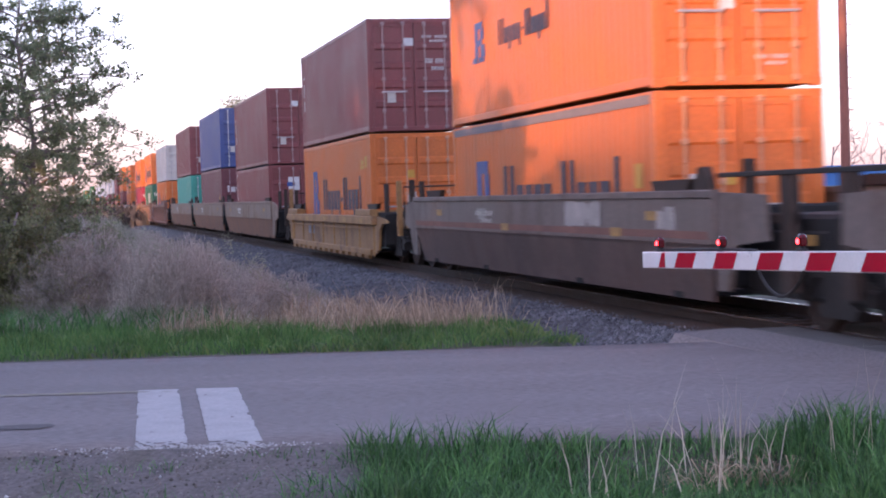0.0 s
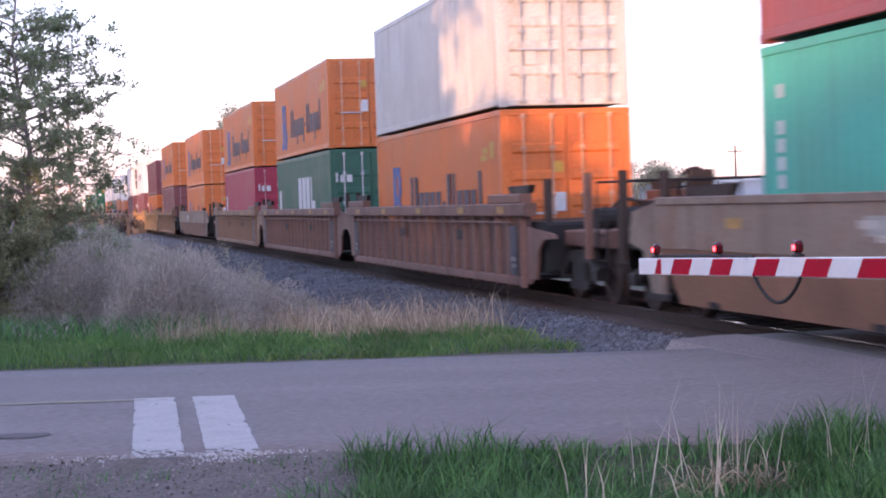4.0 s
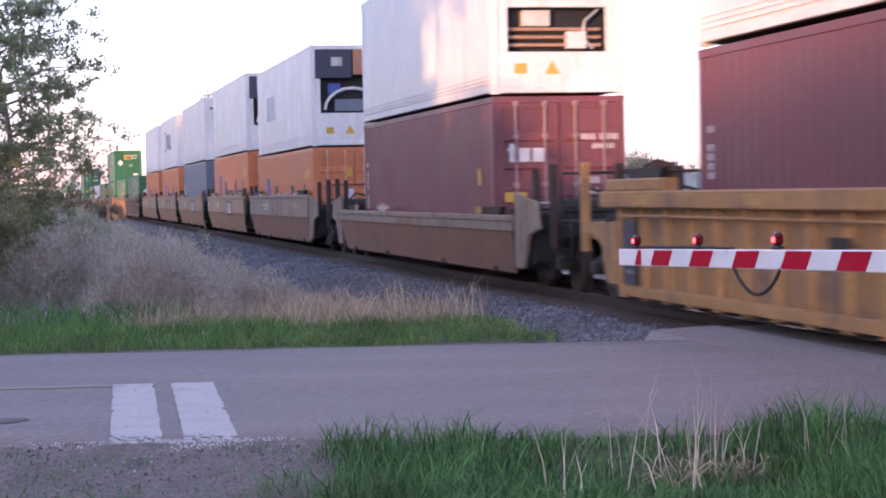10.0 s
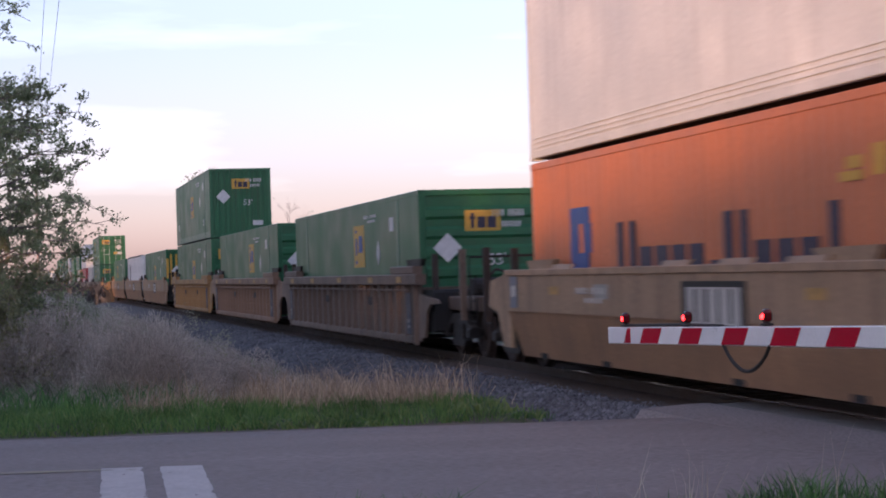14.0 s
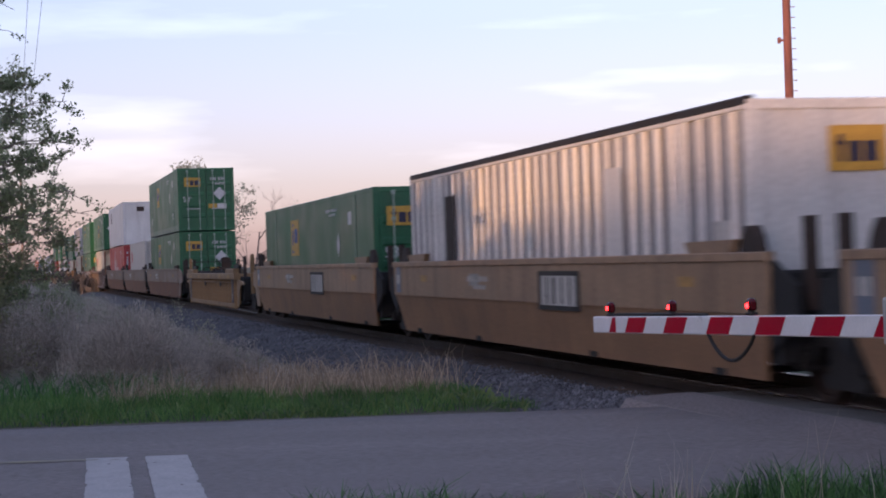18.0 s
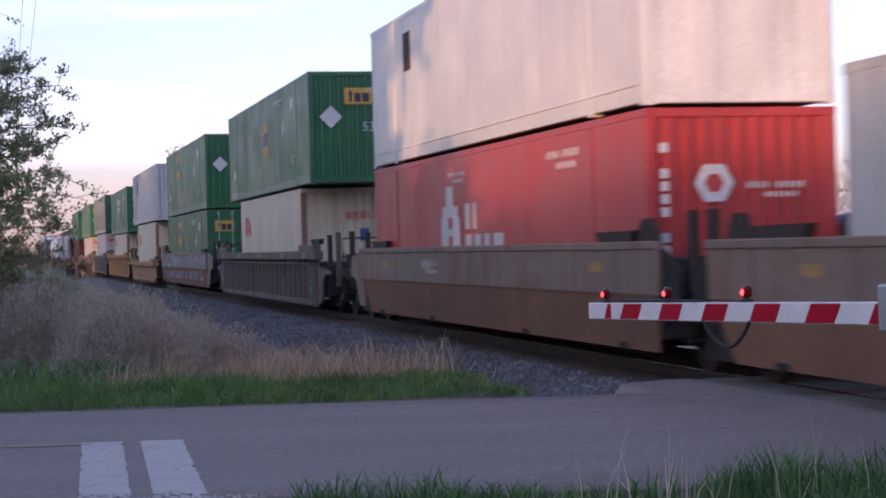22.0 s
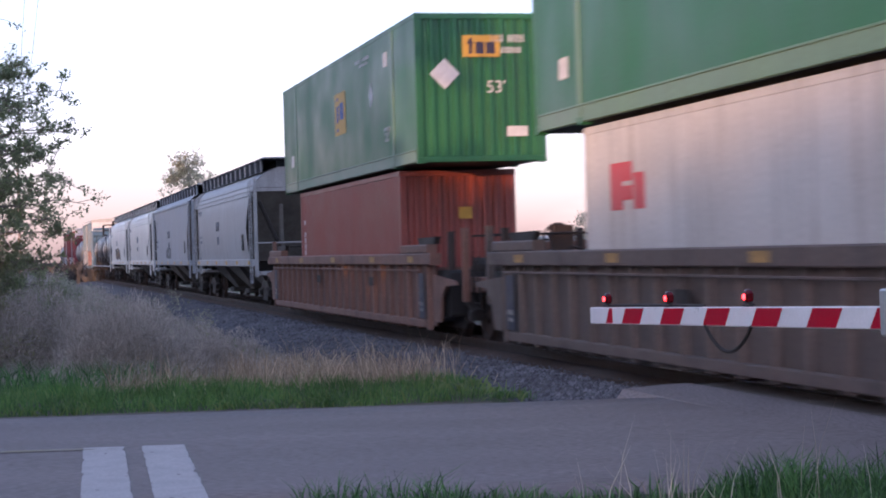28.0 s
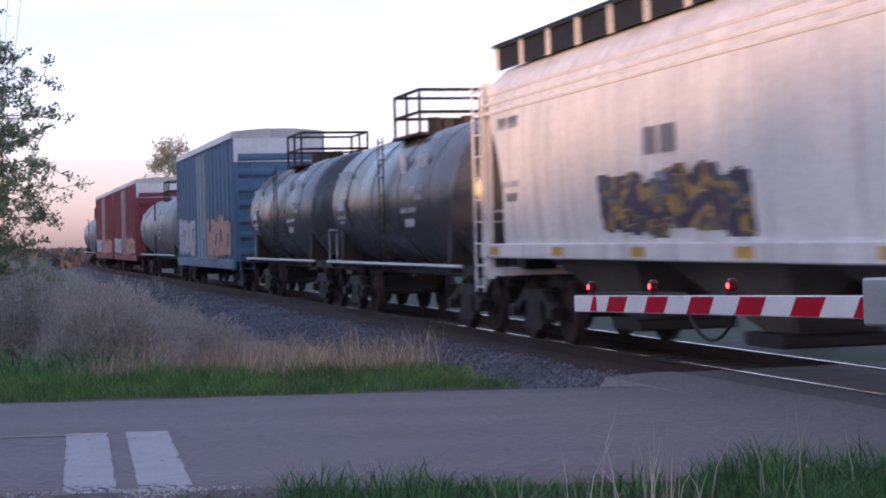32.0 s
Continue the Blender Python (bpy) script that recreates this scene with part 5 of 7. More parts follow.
def tank_car(mat, length, label, radius=1.42):
    ob = holder("tank_car", label, "tank car", "tank cars of the train")
    S = length / 2 - 0.7
    zc = 2.36
    n = 32

    def shell():
        rows = [(-S, 0.25), (-S + 0.05, 0.55), (-S + 0.18, 0.8), (-S + 0.38, 0.95), (-S + 0.6, 1.0), (S - 0.6, 1.0), (S - 0.38, 0.95), (S - 0.18, 0.8), (S - 0.05, 0.55), (S, 0.25)]
        return Geo().loft([[(x, radius * k * math.cos(a * 2 * math.pi / n), zc + radius * k * math.sin(a * 2 * math.pi / n)) for a in range(n)] for x, k in rows]).mesh("tank", 40)
    put("tank", shared(("tank", length, radius), shell), mat, ob)
    ringm = shared(("weld_band", radius), lambda: Geo().tube([(0, (radius + 0.005) * math.cos(a * math.pi / 16), zc + (radius + 0.005) * math.sin(a * math.pi / 16)) for a in range(33)], 0.009, 5))
    for x in (-S * 0.62, -S * 0.2, S * 0.2, S * 0.62):
        put("weld_band", ringm, mat, ob, "", pose(x, 0, 0))
    put("centre_sill", shared(("tank_sill", length), lambda: Geo().box(-S - 0.6, S + 0.6, -0.35, 0.35, 0.85, 1.15, 0.03)), STEEL, ob)
    for s in (-1, 1):
        put("saddle", shared(("saddle", radius), lambda: Geo().prism([(-1.35, 1.0), (1.35, 1.0), (1.3, 2.1), (0.9, 1.6), (0, 1.3), (-0.9, 1.6), (-1.3, 2.1)], "x", -0.12, 0.12)), STEEL, ob, "", pose(s * (S - 1.2), 0, 0))
        put("end_platform", shared("hop_platform", lambda: None), STEEL, ob, "", pose(s * (S + 0.2), 0, 0))
        put("hand_rail", shared("end_rail", lambda: None), GALV, ob, "", pose(s * (S + 0.35), 0, 0.0))
        truck(ob, s * (S - 1.2))
        coupler(ob, s * (S + 0.1), s)
        put("side_rail", shared(("tank_side", length), lambda: Geo().tube([(-S, 0, 1.12), (S, 0, 1.12)], 0.035, 6)), GALV, ob, "", pose(0, s * 1.45, 0))
    ladder(ob, 0, 1.46, 1.0, 3.6, 0.42, STEEL)
    put("platform", shared("tank_platform", lambda: Geo().box(-1.1, 1.1, -0.95, 0.95, 3.6, 3.66, 0.01)), STEEL, ob, "dark platform at the dome")
    put("platform_rail", shared("tank_rail", lambda: tank_rail()), STEEL, ob, "pipe railing round the dome platform")
    put("dome", shared("tank_dome", lambda: Geo().tube([(0, 0, 3.5), (0, 0, 3.95)], 0.42, 14).tube([(0.55, 0.2, 3.6), (0.55, 0.2, 4.05)], 0.14, 8).tube([(-0.55, -0.2, 3.6), (-0.55, -0.2, 4.0)], 0.14, 8)), STEEL, ob)
    for x, z, w, h, pat in ((S - 2.3, 2.75, 1.3, 0.36, BADGE), (S - 2.0, 2.25, 0.8, 0.26, BADGE), (S - 2.0, 1.95, 0.9, 0.2, NUMS), (-1.6, 2.6, 0.45, 0.62, BADGE), (-3.2, 2.75, 0.9, 0.4, BADGE), (-3.3, 2.3, 0.9, 0.3, NUMS), (-2.6, 1.8, 1.2, 0.5, NUMS)):
        side_mark(ob, "white_stencil", pat, x, z, w, h, STENCIL, radius * math.cos(math.asin((z + h / 2 - zc) / radius)) + 0.012)
    return ob


def tank_rail():
    g = Geo()
    for z in (4.05, 4.48):
        g.tube([(-1.05, -0.9, z), (1.05, -0.9, z), (1.05, 0.9, z), (-1.05, 0.9, z), (-1.05, -0.9, z)], 0.032, 6)
    for x in (-1.05, 0, 1.05):
        for y in (-0.9, 0.9):
            g.tube([(x, y, 3.65), (x, y, 4.48)], 0.032, 6)
    return g


def box_car(mat, length, label, top=5.15, graffiti=True, doors=1):
    ob = holder("box_car", label, "boxcar", "boxcars of the train")
    S = length / 2 - 0.55
    zb, zt = 1.0, top - 0.3
    put("body", shared(("box_body", length, top), lambda: Geo().box(-S, S, -1.42, 1.42, zb, zt)), mat, ob)
    put("roof", shared(("box_roof", length, top), lambda: Geo().prism([(-1.52, zt), (1.52, zt), (1.46, top - 0.08), (0.5, top), (-0.5, top), (-1.46, top - 0.08)], "x", -S - 0.03, S + 0.03)), GREYWHITE, ob, "pale roof")
    put("upper_end", shared(("box_upper", top), lambda: Geo().box(-0.02, 0.02, -1.43, 1.43, zt - 0.75, zt, 0.005)), WHITE, ob, "white upper end band", pose(-S - 0.01, 0, 0))
    for sy in (1, -1):
        k = round(2 * S / 1.0)
        post = shared(("box_post", top), lambda: Geo().prism([(-0.09, 0), (-0.05, 0.08), (0.05, 0.08), (0.09, 0)], "z", zb, zt))
        for i in range(k + 1):
            x = -S + 0.1 + i * (2 * S - 0.2) / k
            if abs(x) < 1.7:
                continue
            put("side_post", post, mat, ob, "", pose(x, sy * 1.42, 0, 0, 0, 0 if sy > 0 else 180))
        put("side_sill", shared(("box_sill", length), lambda: Geo().box(-S, S, -0.05, 0.05, 0.75, 1.05, 0.02)), mat, ob, "", pose(0, sy * 1.47, 0))
        d = put("sliding_door", shared(("box_door", top), lambda: Geo().box(-1.55, 1.55, 0, 0.06, zb + 0.1, zt - 0.15, 0.015)), mat, ob, "", pose(0, sy * 1.43 - (0.06 if sy < 0 else 0), 0))
        if sy > 0:
            for x in (-1.0, 0.1, 1.0):
                put("lock_bar", shared(("box_lock", top), lambda: Geo().tube([(0, 0.08, zb + 0.1), (0, 0.08, zt - 0.15)], 0.025, 6)), GALV, d, "", pose(x, 0, 0))
            put("door_rail", shared("box_door_rail", lambda: Geo().box(-3.3, 3.3, 0, 0.1, -0.05, 0.05, 0.01)), mat, ob, "", pose(-1.4, 1.44, zb + 0.05))
    for s in (-1, 1):
        for i in range(7):
            z = zb + 0.3 + i * (zt - zb - 0.9) / 6
            put("end_rib", shared("box_rib", lambda: Geo().prism([(0, -0.16), (0.07, -0.05), (0.07, 0.05), (0, 0.16)], "y", -1.3, 1.3)), mat, ob, "", pose(s * S, 0, z, 0, 0, 0 if s > 0 else 180))
        ladder(ob, s * (S - 0.3), 1.5, 0.7, 3.6, 0.42, mat)
        ladder(ob, s * (S + 0.1), 1.1, 0.7, 4.2, 0.42, mat, "y")
        truck(ob, s * (S - 1.5))
        coupler(ob, s * (S - 0.05), s)
    put("centre_sill", shared(("box_csill", length), lambda: Geo().box(-S - 0.2, S + 0.2, -0.4, 0.4, 0.75, 1.02)), STEEL, ob)
    if graffiti:
        flat = [(1.502, 1.08), (1.502, 2.65 if mat is BOXBLUE else 2.1)]
        spray(ob, graffiti_paint("sprayed_white", [(0.5, 0.5, 0.52), (0.42, 0.45, 0.5), (0.6, 0.6, 0.6), (0.10, 0.11, 0.14), (0.55, 0.55, 0.56)], 1.3, 5), S * 0.25, S - 0.7, flat, 4, 6)
        spray(ob, graffiti_paint("sprayed_pink_yellow", [(0.45, 0.12, 0.14), (0.5, 0.28, 0.3), (0.5, 0.36, 0.1), (0.45, 0.16, 0.08), (0.5, 0.48, 0.48), (0.12, 0.10, 0.2)], 1.6, 9), -S + 0.5, -S * 0.2, flat, 4, 8)
    return ob


# ---------------- the train ----------------
def load(unit_mid, level_z, box, length):
    MOVING.append((box, unit_mid - length / 2, level_z))


FLOOR = 0.355
EMP = "green 53-foot domestic container with yellow badges"
# lower box, upper box: (length, high, paint, end, skin, label, marks)
HLO = lambda lab="", high=True: (12.192, high, ORANGE, "doors", "steel", lab or "orange 40-foot steel container with dark painted word", (hl_side, hl_end))
FADE = lambda high=True: (12.192, high, SALMON, "doors", "steel", "sun-faded orange 40-foot steel container with dark painted word", (hl_side, hl_end))
MAR = lambda lab="", high=True, mk=(numbers,): (12.192, high, MAROON, "doors", "steel", lab or "maroon 40-foot steel container with white stencils", mk)
G53 = lambda end="doors", lab="", back=0.52, low=1.1: (16.154, True, GREEN, end, "smooth", lab or EMP, (green53(end, back, low),))
REEF = lambda lab="", mk=(), style="slots": (12.192, True, WHITE, "reefer_" + style, "smooth", lab or "white refrigerated container with dark machinery end", mk)
OOC = lambda lab="", end="plain", mat=CREAM, high=True: (12.192, high, mat, end, "smooth", lab or "cream 40-foot container with red painted device", (red_side_word,))
UNITS = [
    # middle, car kind, side length, half lengths, paint, own ends, lower, upper, label
    (-390.6, "plain", 17.0, 11.9, 10.9, GRIMECAR, 1, 0, None, None, "grey-brown smooth-sided container well car"),
    (-368.4, "plain", 17.8, 11.28, 11.3, GRIMECAR, 0, 1, (12.192, False, ORANGE, "doors", "steel", "orange 40-foot steel container with dark painted word", (hl_high,)), (12.192, True, ORANGE, "doors", "steel", "orange 40-foot steel container with small painted word", (hl_small, hl_end)), "grey-brown smooth-sided container well car"),
    (-346.56, "low", 15.6, 10.5, 10.5, YELLOWCAR, 1, 1, HLO(), MAR(), "yellow low-sided container well car"),
    (-324.46, "plain", 17.8, 11.6, 9.8, GREYCAR, 1, 0, MAR("maroon container with white square device", False, (square_logo,)), MAR(), "grey smooth-sided container well car"),
    (-304.92, "plain", 17.8, 9.75, 9.9, GREYCAR, 0, 0, (12.192, True, PLUM, "doors", "steel", "plum 40-foot steel container with white painted word", (tex_word,)), (12.192, True, BLUE, "doors", "steel", "dark blue 40-foot steel container", (numbers, hl_end)), "grey smooth-sided container well car"),
    (-285.07, "plain", 17.8, 9.9, 11.9, GREYCAR, 0, 1, (12.192, True, TEAL, "doors", "steel", "teal green 40-foot steel container", (square_logo,)), MAR("brown-red 40-foot steel container with stencils"), "grey smooth-sided container well car"),
    (-261.1, "ribbed", 17.2, 11.9, 9.9, REDBROWN, 1, 0, HLO(), (12.192, False, GREYWHITE, "doors", "steel", "weathered grey-white 40-foot steel container", (numbers,)), "brown ribbed container well car"),
    (-241.3, "ribbed", 17.2, 9.9, 9.75, REDBROWN, 0, 0, (12.192, True, DEEPGREEN, "doors", "steel", "deep green container with white painted word", (word_side, word4_end)), HLO("", False), "brown ribbed container well car"),
    (-221.8, "ribbed", 17.2, 9.75, 11.8, RUSTTAN, 0, 1, (12.192, True, CRIMSON, "doors", "steel", "crimson 40-foot steel container", (word4_end,)), HLO("", False), "tan ribbed container well car"),
    (-198.05, "plain", 17.8, 11.85, 11.85, GREYCAR, 1, 1, HLO("", False), HLO(), "grey smooth-sided container well car"),
    (-174.3, "ribbed", 17.2, 11.8, 9.95, OCHRE, 1, 0, MAR(), HLO(), "ochre-brown ribbed container well car"),
    (-154.45, "ribbed", 17.2, 9.95, 9.75, YELLOWCAR, 0, 0, (12.192, False, ORANGE, "doors", "steel", "orange 40-foot steel container with dark painted word", (hl_raised, hl_end)), MAR("", False), "yellow ribbed container well car"),
    (-134.96, "ribbed", 17.2, 9.75, 11.4, YELLOWCAR, 0, 1, (12.192, True, PLUM, "doors", "steel", "plum 40-foot steel container with white painted word", (tex_word,)), REEF("", (reefer_word,)), "yellow ribbed container well car"),
    (-113.07, "lowplain", 16.6, 10.4, 10.9, GREYCAR, 1, 1, (12.192, True, PLUM, "doors", "steel", "plum 40-foot steel container with white painted word", (tex_word,)), REEF("white refrigerated container with a tan fan", (), "fan"), "grey low smooth-sided well car"),
    (-92.8, "plain", 13.5, 9.4, 7.85, GREYCAR, 1, 0, FADE(False), REEF("", (reefer_faint,), "dark"), "tan smooth-sided 40-foot well car"),
    (-77.15, "plain", 13.5, 7.85, 8.1, TANCAR, 0, 0, FADE(), REEF("", (), "dark"), "tan smooth-sided 40-foot well car"),
    (-60.9, "plain", 13.5, 8.1, 7.9, TANCAR, 0, 0, (12.192, True, SLATE, "doors", "steel", "slate grey 40-foot steel container", (corner_only,)), REEF(), "tan smooth-sided 40-foot well car"),
    (-45.1, "plain", 13.5, 7.9, 7.9, TANCAR, 0, 0, FADE(), REEF("", (reefer_word2,)), "tan smooth-sided 40-foot well car"),
    (-29.25, "plain", 13.5, 7.9, 9.8, TANCAR, 0, 1, FADE(), REEF("white insulated container with a panelled end", (), "panel"), "tan smooth-sided 40-foot well car"),
    (-7.35, "ribbed", 17.2, 11.9, 9.9, UMBER, 1, 0, G53("horizontal", "", 0.6, 1.4), None, "brown-yellow ribbed container well car"),
    (12.5, "ribbed", 17.2, 9.9, 9.8, RUSTTAN, 0, 0, G53("horizontal", "", 0.6, 1.4), None, "brown-yellow ribbed container well car"),
    (32.1, "ribbed", 17.2, 9.8, 11.8, YELLOWCAR, 0, 1, G53("doors"), G53("vertical"), "yellow ribbed container well car"),
    (55.74, "plain", 17.8, 11.8, 9.75, TANCAR, 1, 0, (16.154, True, GREEN, "stripes", "smooth", "green 53-foot container with yellow barred end", (green53("vertical", 0.49),)), None, "tan smooth-sided container well car"),
    (75.2, "plain", 17.8, 9.75, 9.9, TANCAR, 0, 0, (16.154, True, SILVER, "plain", "ribbed", "silver-white ribbed 53-foot container", (silver53,)), None, "tan smooth-sided container well car"),
    (95.0, "plain", 17.8, 9.9, 10.9, TANCAR, 0, 1, G53("doors", "", 0.34, 1.5), None, "tan smooth-sided container well car"),
    (116.9, "low", 15.4, 10.6, 10.6, TARNISHED, 1, 1, None, None, "empty yellow low-sided container well car"),
    (138.73, "plain", 17.8, 10.9, 9.85, GREYCAR, 1, 0, G53("doors", "", 0.34, 1.5), G53("doors", "", 0.34, 1.5), "grey smooth-sided container well car"),
    (158.4, "plain", 17.8, 9.85, 9.65, GREYCAR, 0, 0, OOC("white 40-foot container with red painted device", "vertical", GREYWHITE), None, "grey smooth-sided container well car"),
    (177.7, "plain", 17.8, 9.65, 12.0, GREYCAR, 0, 1, (16.154, True, RED, "vertical", "smooth", "red 53-foot container with white devices", (bottle_logo,)), (16.154, True, WHITE, "plain", "smooth", "grimy white 53-foot container", (pale53,)), "grey smooth-sided container well car"),
    (201.8, "ribbed", 19.4, 11.9, 11.8, BROWNCAR, 1, 1, (12.192, True, CREAM, "vertical", "smooth", "cream 40-foot container with faded red device", (red_low_word,)), G53("vertical"), "dark brown ribbed container well car"),
    (225.3, "graffiti", 18.4, 11.7, 11.2, GREYCAR, 1, 1, G53("doors", "", 0.34, 1.62), G53("vertical", "", 0.34, 1.62), "grey well car covered with graffiti"),
    (247.4, "low", 15.6, 10.8, 10.8, YELLOWCAR, 1, 1, OOC("", "vertical"), (16.154, True, PALESILVER, "vertical", "steel", "pale ribbed 53-foot container", (pale53,)), "yellow low-sided container well car"),
    (269.07, "ribbed", 19.4, 10.8, 11.9, YELLOWCAR, 1, 1, OOC("", "vertical", CREAM, False), (16.154, True, GREEN, "horizontal", "smooth", "green 53-foot container with white bolt device", (bolt_logo,)), "yellow ribbed container well car"),
    (292.8, "ribbed", 19.4, 11.8, 11.6, BROWNCAR, 1, 1, OOC("white 40-foot container with red painted device", "doors", GREYWHITE), (16.154, True, DARKGREEN, "plain", "ribbed", "dark green ribbed 53-foot container", (plates,)), "brown ribbed container well car"),
    (316.1, "ribbed", 19.4, 11.6, 11.9, BROWNCAR, 1, 1, OOC("white 40-foot container with red painted device", "doors", GREYWHITE), G53("doors"), "brown ribbed container well car"),
    (339.9, "ribbed", 19.4, 11.8, 11.8, REDBROWN, 1, 1, (12.192, True, BROWNRED, "vertical", "steel", "brown-red 40-foot steel container", (corner_only,)), G53("vertical"), "brown ribbed container well car"),
]
for mid, kind, side, e0, e1, mat, own0, own1, low, up, lab in UNITS:
    zt = {"low": 1.17, "lowplain": 1.17}.get(kind, 1.57)
    if kind == "low" and low is None:
        zt = 1.38
    car = well_car("plain" if kind in ("plain", "lowplain", "graffiti") else "ribbed", side, e0, e1, mat, own0, own1, lab, True, zt)
    MOVING.append((car, mid, 0.0))
    if mid == -368.4:
        side_mark(car, "faded_stripe", BADGE, -8.7, 1.0, 17.4, 0.1, FADEDRED, 1.503, "faded red stripe")
        spray(car, SCUFF, -4.5, -2.7, [(1.503, 1.1), (1.503, 1.5)], 3, 21, False)
        spray(car, SCUFF, -7.6, -6.9, [(1.503, 1.1), (1.503, 1.4)], 2, 23, False)
        for x in (1.0, -5.2):
            put("reflector", shared("reflector", lambda: None), FADED, car, "faded yellow reflector strip", pose(x, 1.508, 1.05))
    if kind == "graffiti":
        spray(car, graffiti_paint("sprayed_silver", [(0.12, 0.10, 0.10), (0.2, 0.21, 0.24), (0.36, 0.36, 0.4), (0.16, 0.13, 0.13), (0.46, 0.46, 0.48), (0.2, 0.15, 0.17)], 0.5, 2), -8.9, 8.9, [(1.503, 0.98), (1.503, 1.54)], 9, 11)
        spray(car, graffiti_paint("sprayed_pale", [(0.14, 0.09, 0.06), (0.28, 0.29, 0.32), (0.16, 0.12, 0.11), (0.42, 0.42, 0.43), (0.12, 0.10, 0.11)], 0.5, 7), -7.2, 8.2, [(1.371, 0.36), (1.484, 0.9)], 7, 12)
    base = FLOOR
    for spec in (low, up):
        if spec:
            ln, high, pm, end, skin, lb, mk = spec
            box = container(ln, high, pm, "vertical" if end == "stripes" else end, skin, lb, marks=mk)
            if end == "stripes":
                for i in range(8):
                    put("yellow_stripe", shared("yellow_stripe", lambda: Geo().box(-0.006, 0, -0.06, 0.06, 0.95, 2.62)), MARK_YELLOW, box, "upright yellow bar on the end", pose(0.008, 1.02 - i * 0.29, 0))
                for sy in (1, -1):
                    put("yellow_plate", shared("yellow_plate", lambda: Geo().box(-0.008, 0, -0.07, 0.07, 1.3, 2.4)), MARK_YELLOW, box, "yellow corner post plate", pose(-0.002, sy * 1.215, 0))
            load(mid, base, box, ln)
            base += (2.896 if high else 2.591) + 0.04
for mid, car in ((361.0, hopper_car(HOPGREY, 17.4, "grey covered hopper car with rust stains")), (380.0, hopper_car(HOPBLUE, 18.6, "blue-grey covered hopper car with dark stains", False, 1.0, True)),
                 (399.3, hopper_car(HOPWHITE, 17.6, "white covered hopper car with yellow marks")), (417.7, hopper_car(HOPWHITE, 18.2, "white covered hopper car with graffiti", True, 0.6)),
                 (433.6, tank_car(TANKBLACK, 13.2, "black tank car with white stencils")), (446.7, tank_car(TANKBLACK, 12.6, "black tank car with white stencils")),
                 (463.2, box_car(BOXBLUE, 17.6, "blue boxcar with graffiti and white top", 5.2)), (481.6, tank_car(TANKGREY, 17.6, "dull grey tank car", 1.5)),
                 (500.2, box_car(BOXRED, 17.4, "red boxcar with graffiti", 5.1)), (517.6, box_car(BOXRED, 17.4, "red boxcar with graffiti", 5.1)), (536.0, tank_car(TANKGREY, 15.0, "dull grey tank car", 1.5))):
    MOVING.append((car, mid, 0.0))

# ---------------- ground, road and track ----------------
SOIL = surface("soil", (0.10, 0.085, 0.06), rough=0.95, vary=0.5, scale=0.6, fine=25, bump=0.5, second=(0.055, 0.075, 0.03), second_at=0.5)
ASPHALT = surface("asphalt", (0.262, 0.222, 0.216), rough=0.85, vary=0.3, grit=0.62, scale=0.9, fine=44, bump=0.9, stretch=(0.32, 1.1, 1))
GRAVEL = surface("gravel", (0.205, 0.168, 0.155), rough=0.95, vary=0.85, scale=2.0, fine=26, bump=1.0, stretch=(1.3, 0.45, 1), second=(0.115, 0.095, 0.08), second_at=0.54)
BALLAST = surface("ballast", (0.125, 0.12, 0.125), rough=0.95, vary=0.6, scale=8, fine=45, bump=1.0)
ROADPAINT = surface("worn_road_paint", (0.52, 0.48, 0.475), rough=0.7, vary=0.35, scale=2.6, fine=40, bump=0.4, second=(0.42, 0.385, 0.375), second_at=0.62)
FADEDYELLOW = surface("faded_yellow_line", (0.38, 0.32, 0.215), rough=0.8, vary=0.3, scale=3.0, fine=60, second=(0.31, 0.27, 0.22), second_at=0.5)
TIMBER = surface("creosoted_timber", (0.075, 0.055, 0.042), rough=0.9, vary=0.5, scale=2.5, fine=40, bump=0.5, stretch=(3, 0.4, 1))


def track_coords(x, y):
    p = Vector((x, y, 0)) - ORIGIN
    return p.dot(DIR), -p.dot(SIDE)


def smooth(a, b, x):
    t = max(0.0, min(1.0, (x - a) / (b - a)))
    return t * t * (3 - 2 * t)


def ground_z(x, y):
    s, l = track_coords(x, y)
    z = -0.05
    z -= 0.42 * smooth(19.2, 27.0, y) * smooth(19, 30, s)
    z -= 0.10 * smooth(11.7, 10.4, y)
    z += 0.05 * noise.noise((x * 0.6, y * 0.6, 0)) + 0.12 * smooth(22, 40, y) * noise.noise((x * 0.15, y * 0.15, 3))
    if 11.5 < y < 19.2:
        z = min(z, -0.06)
    if abs(l) < 3.4:
        z = min(z, -0.5)
    return z


def sheet(name, xs, ys, fz, mat):
    v = [(x, y, fz(x, y)) for y in ys for x in xs]
    n = len(xs)
    f = [(j * n + i, j * n + i + 1, (j + 1) * n + i + 1, (j + 1) * n + i) for j in range(len(ys) - 1) for i in range(n - 1)]
    me = bpy.data.meshes.new(name)
    me.from_pydata(v, [], f)
    me.shade_smooth()
    return put(name, me, mat)


xs = [-1500, -800, -400, -200, -120, -80, -60] + [-50 + i * 0.8 for i in range(126)] + [55, 70, 90, 130, 200, 400, 800, 1500]
ys = [-1500, -600, -250, -120, -60, -30, -15] + [-6 + i * 0.6 for i in range(130)] + [76 + i * 5 for i in range(16)] + [170, 220, 300, 450, 700, 1100, 1800]
tagged(sheet("ground", xs, ys, ground_z, SOIL), "bare brown and green soil under the grass", "ground", kind="structure")


def road_z(x, y):
    return -0.012 - 0.02 * abs(y - 15.3) / 3.5


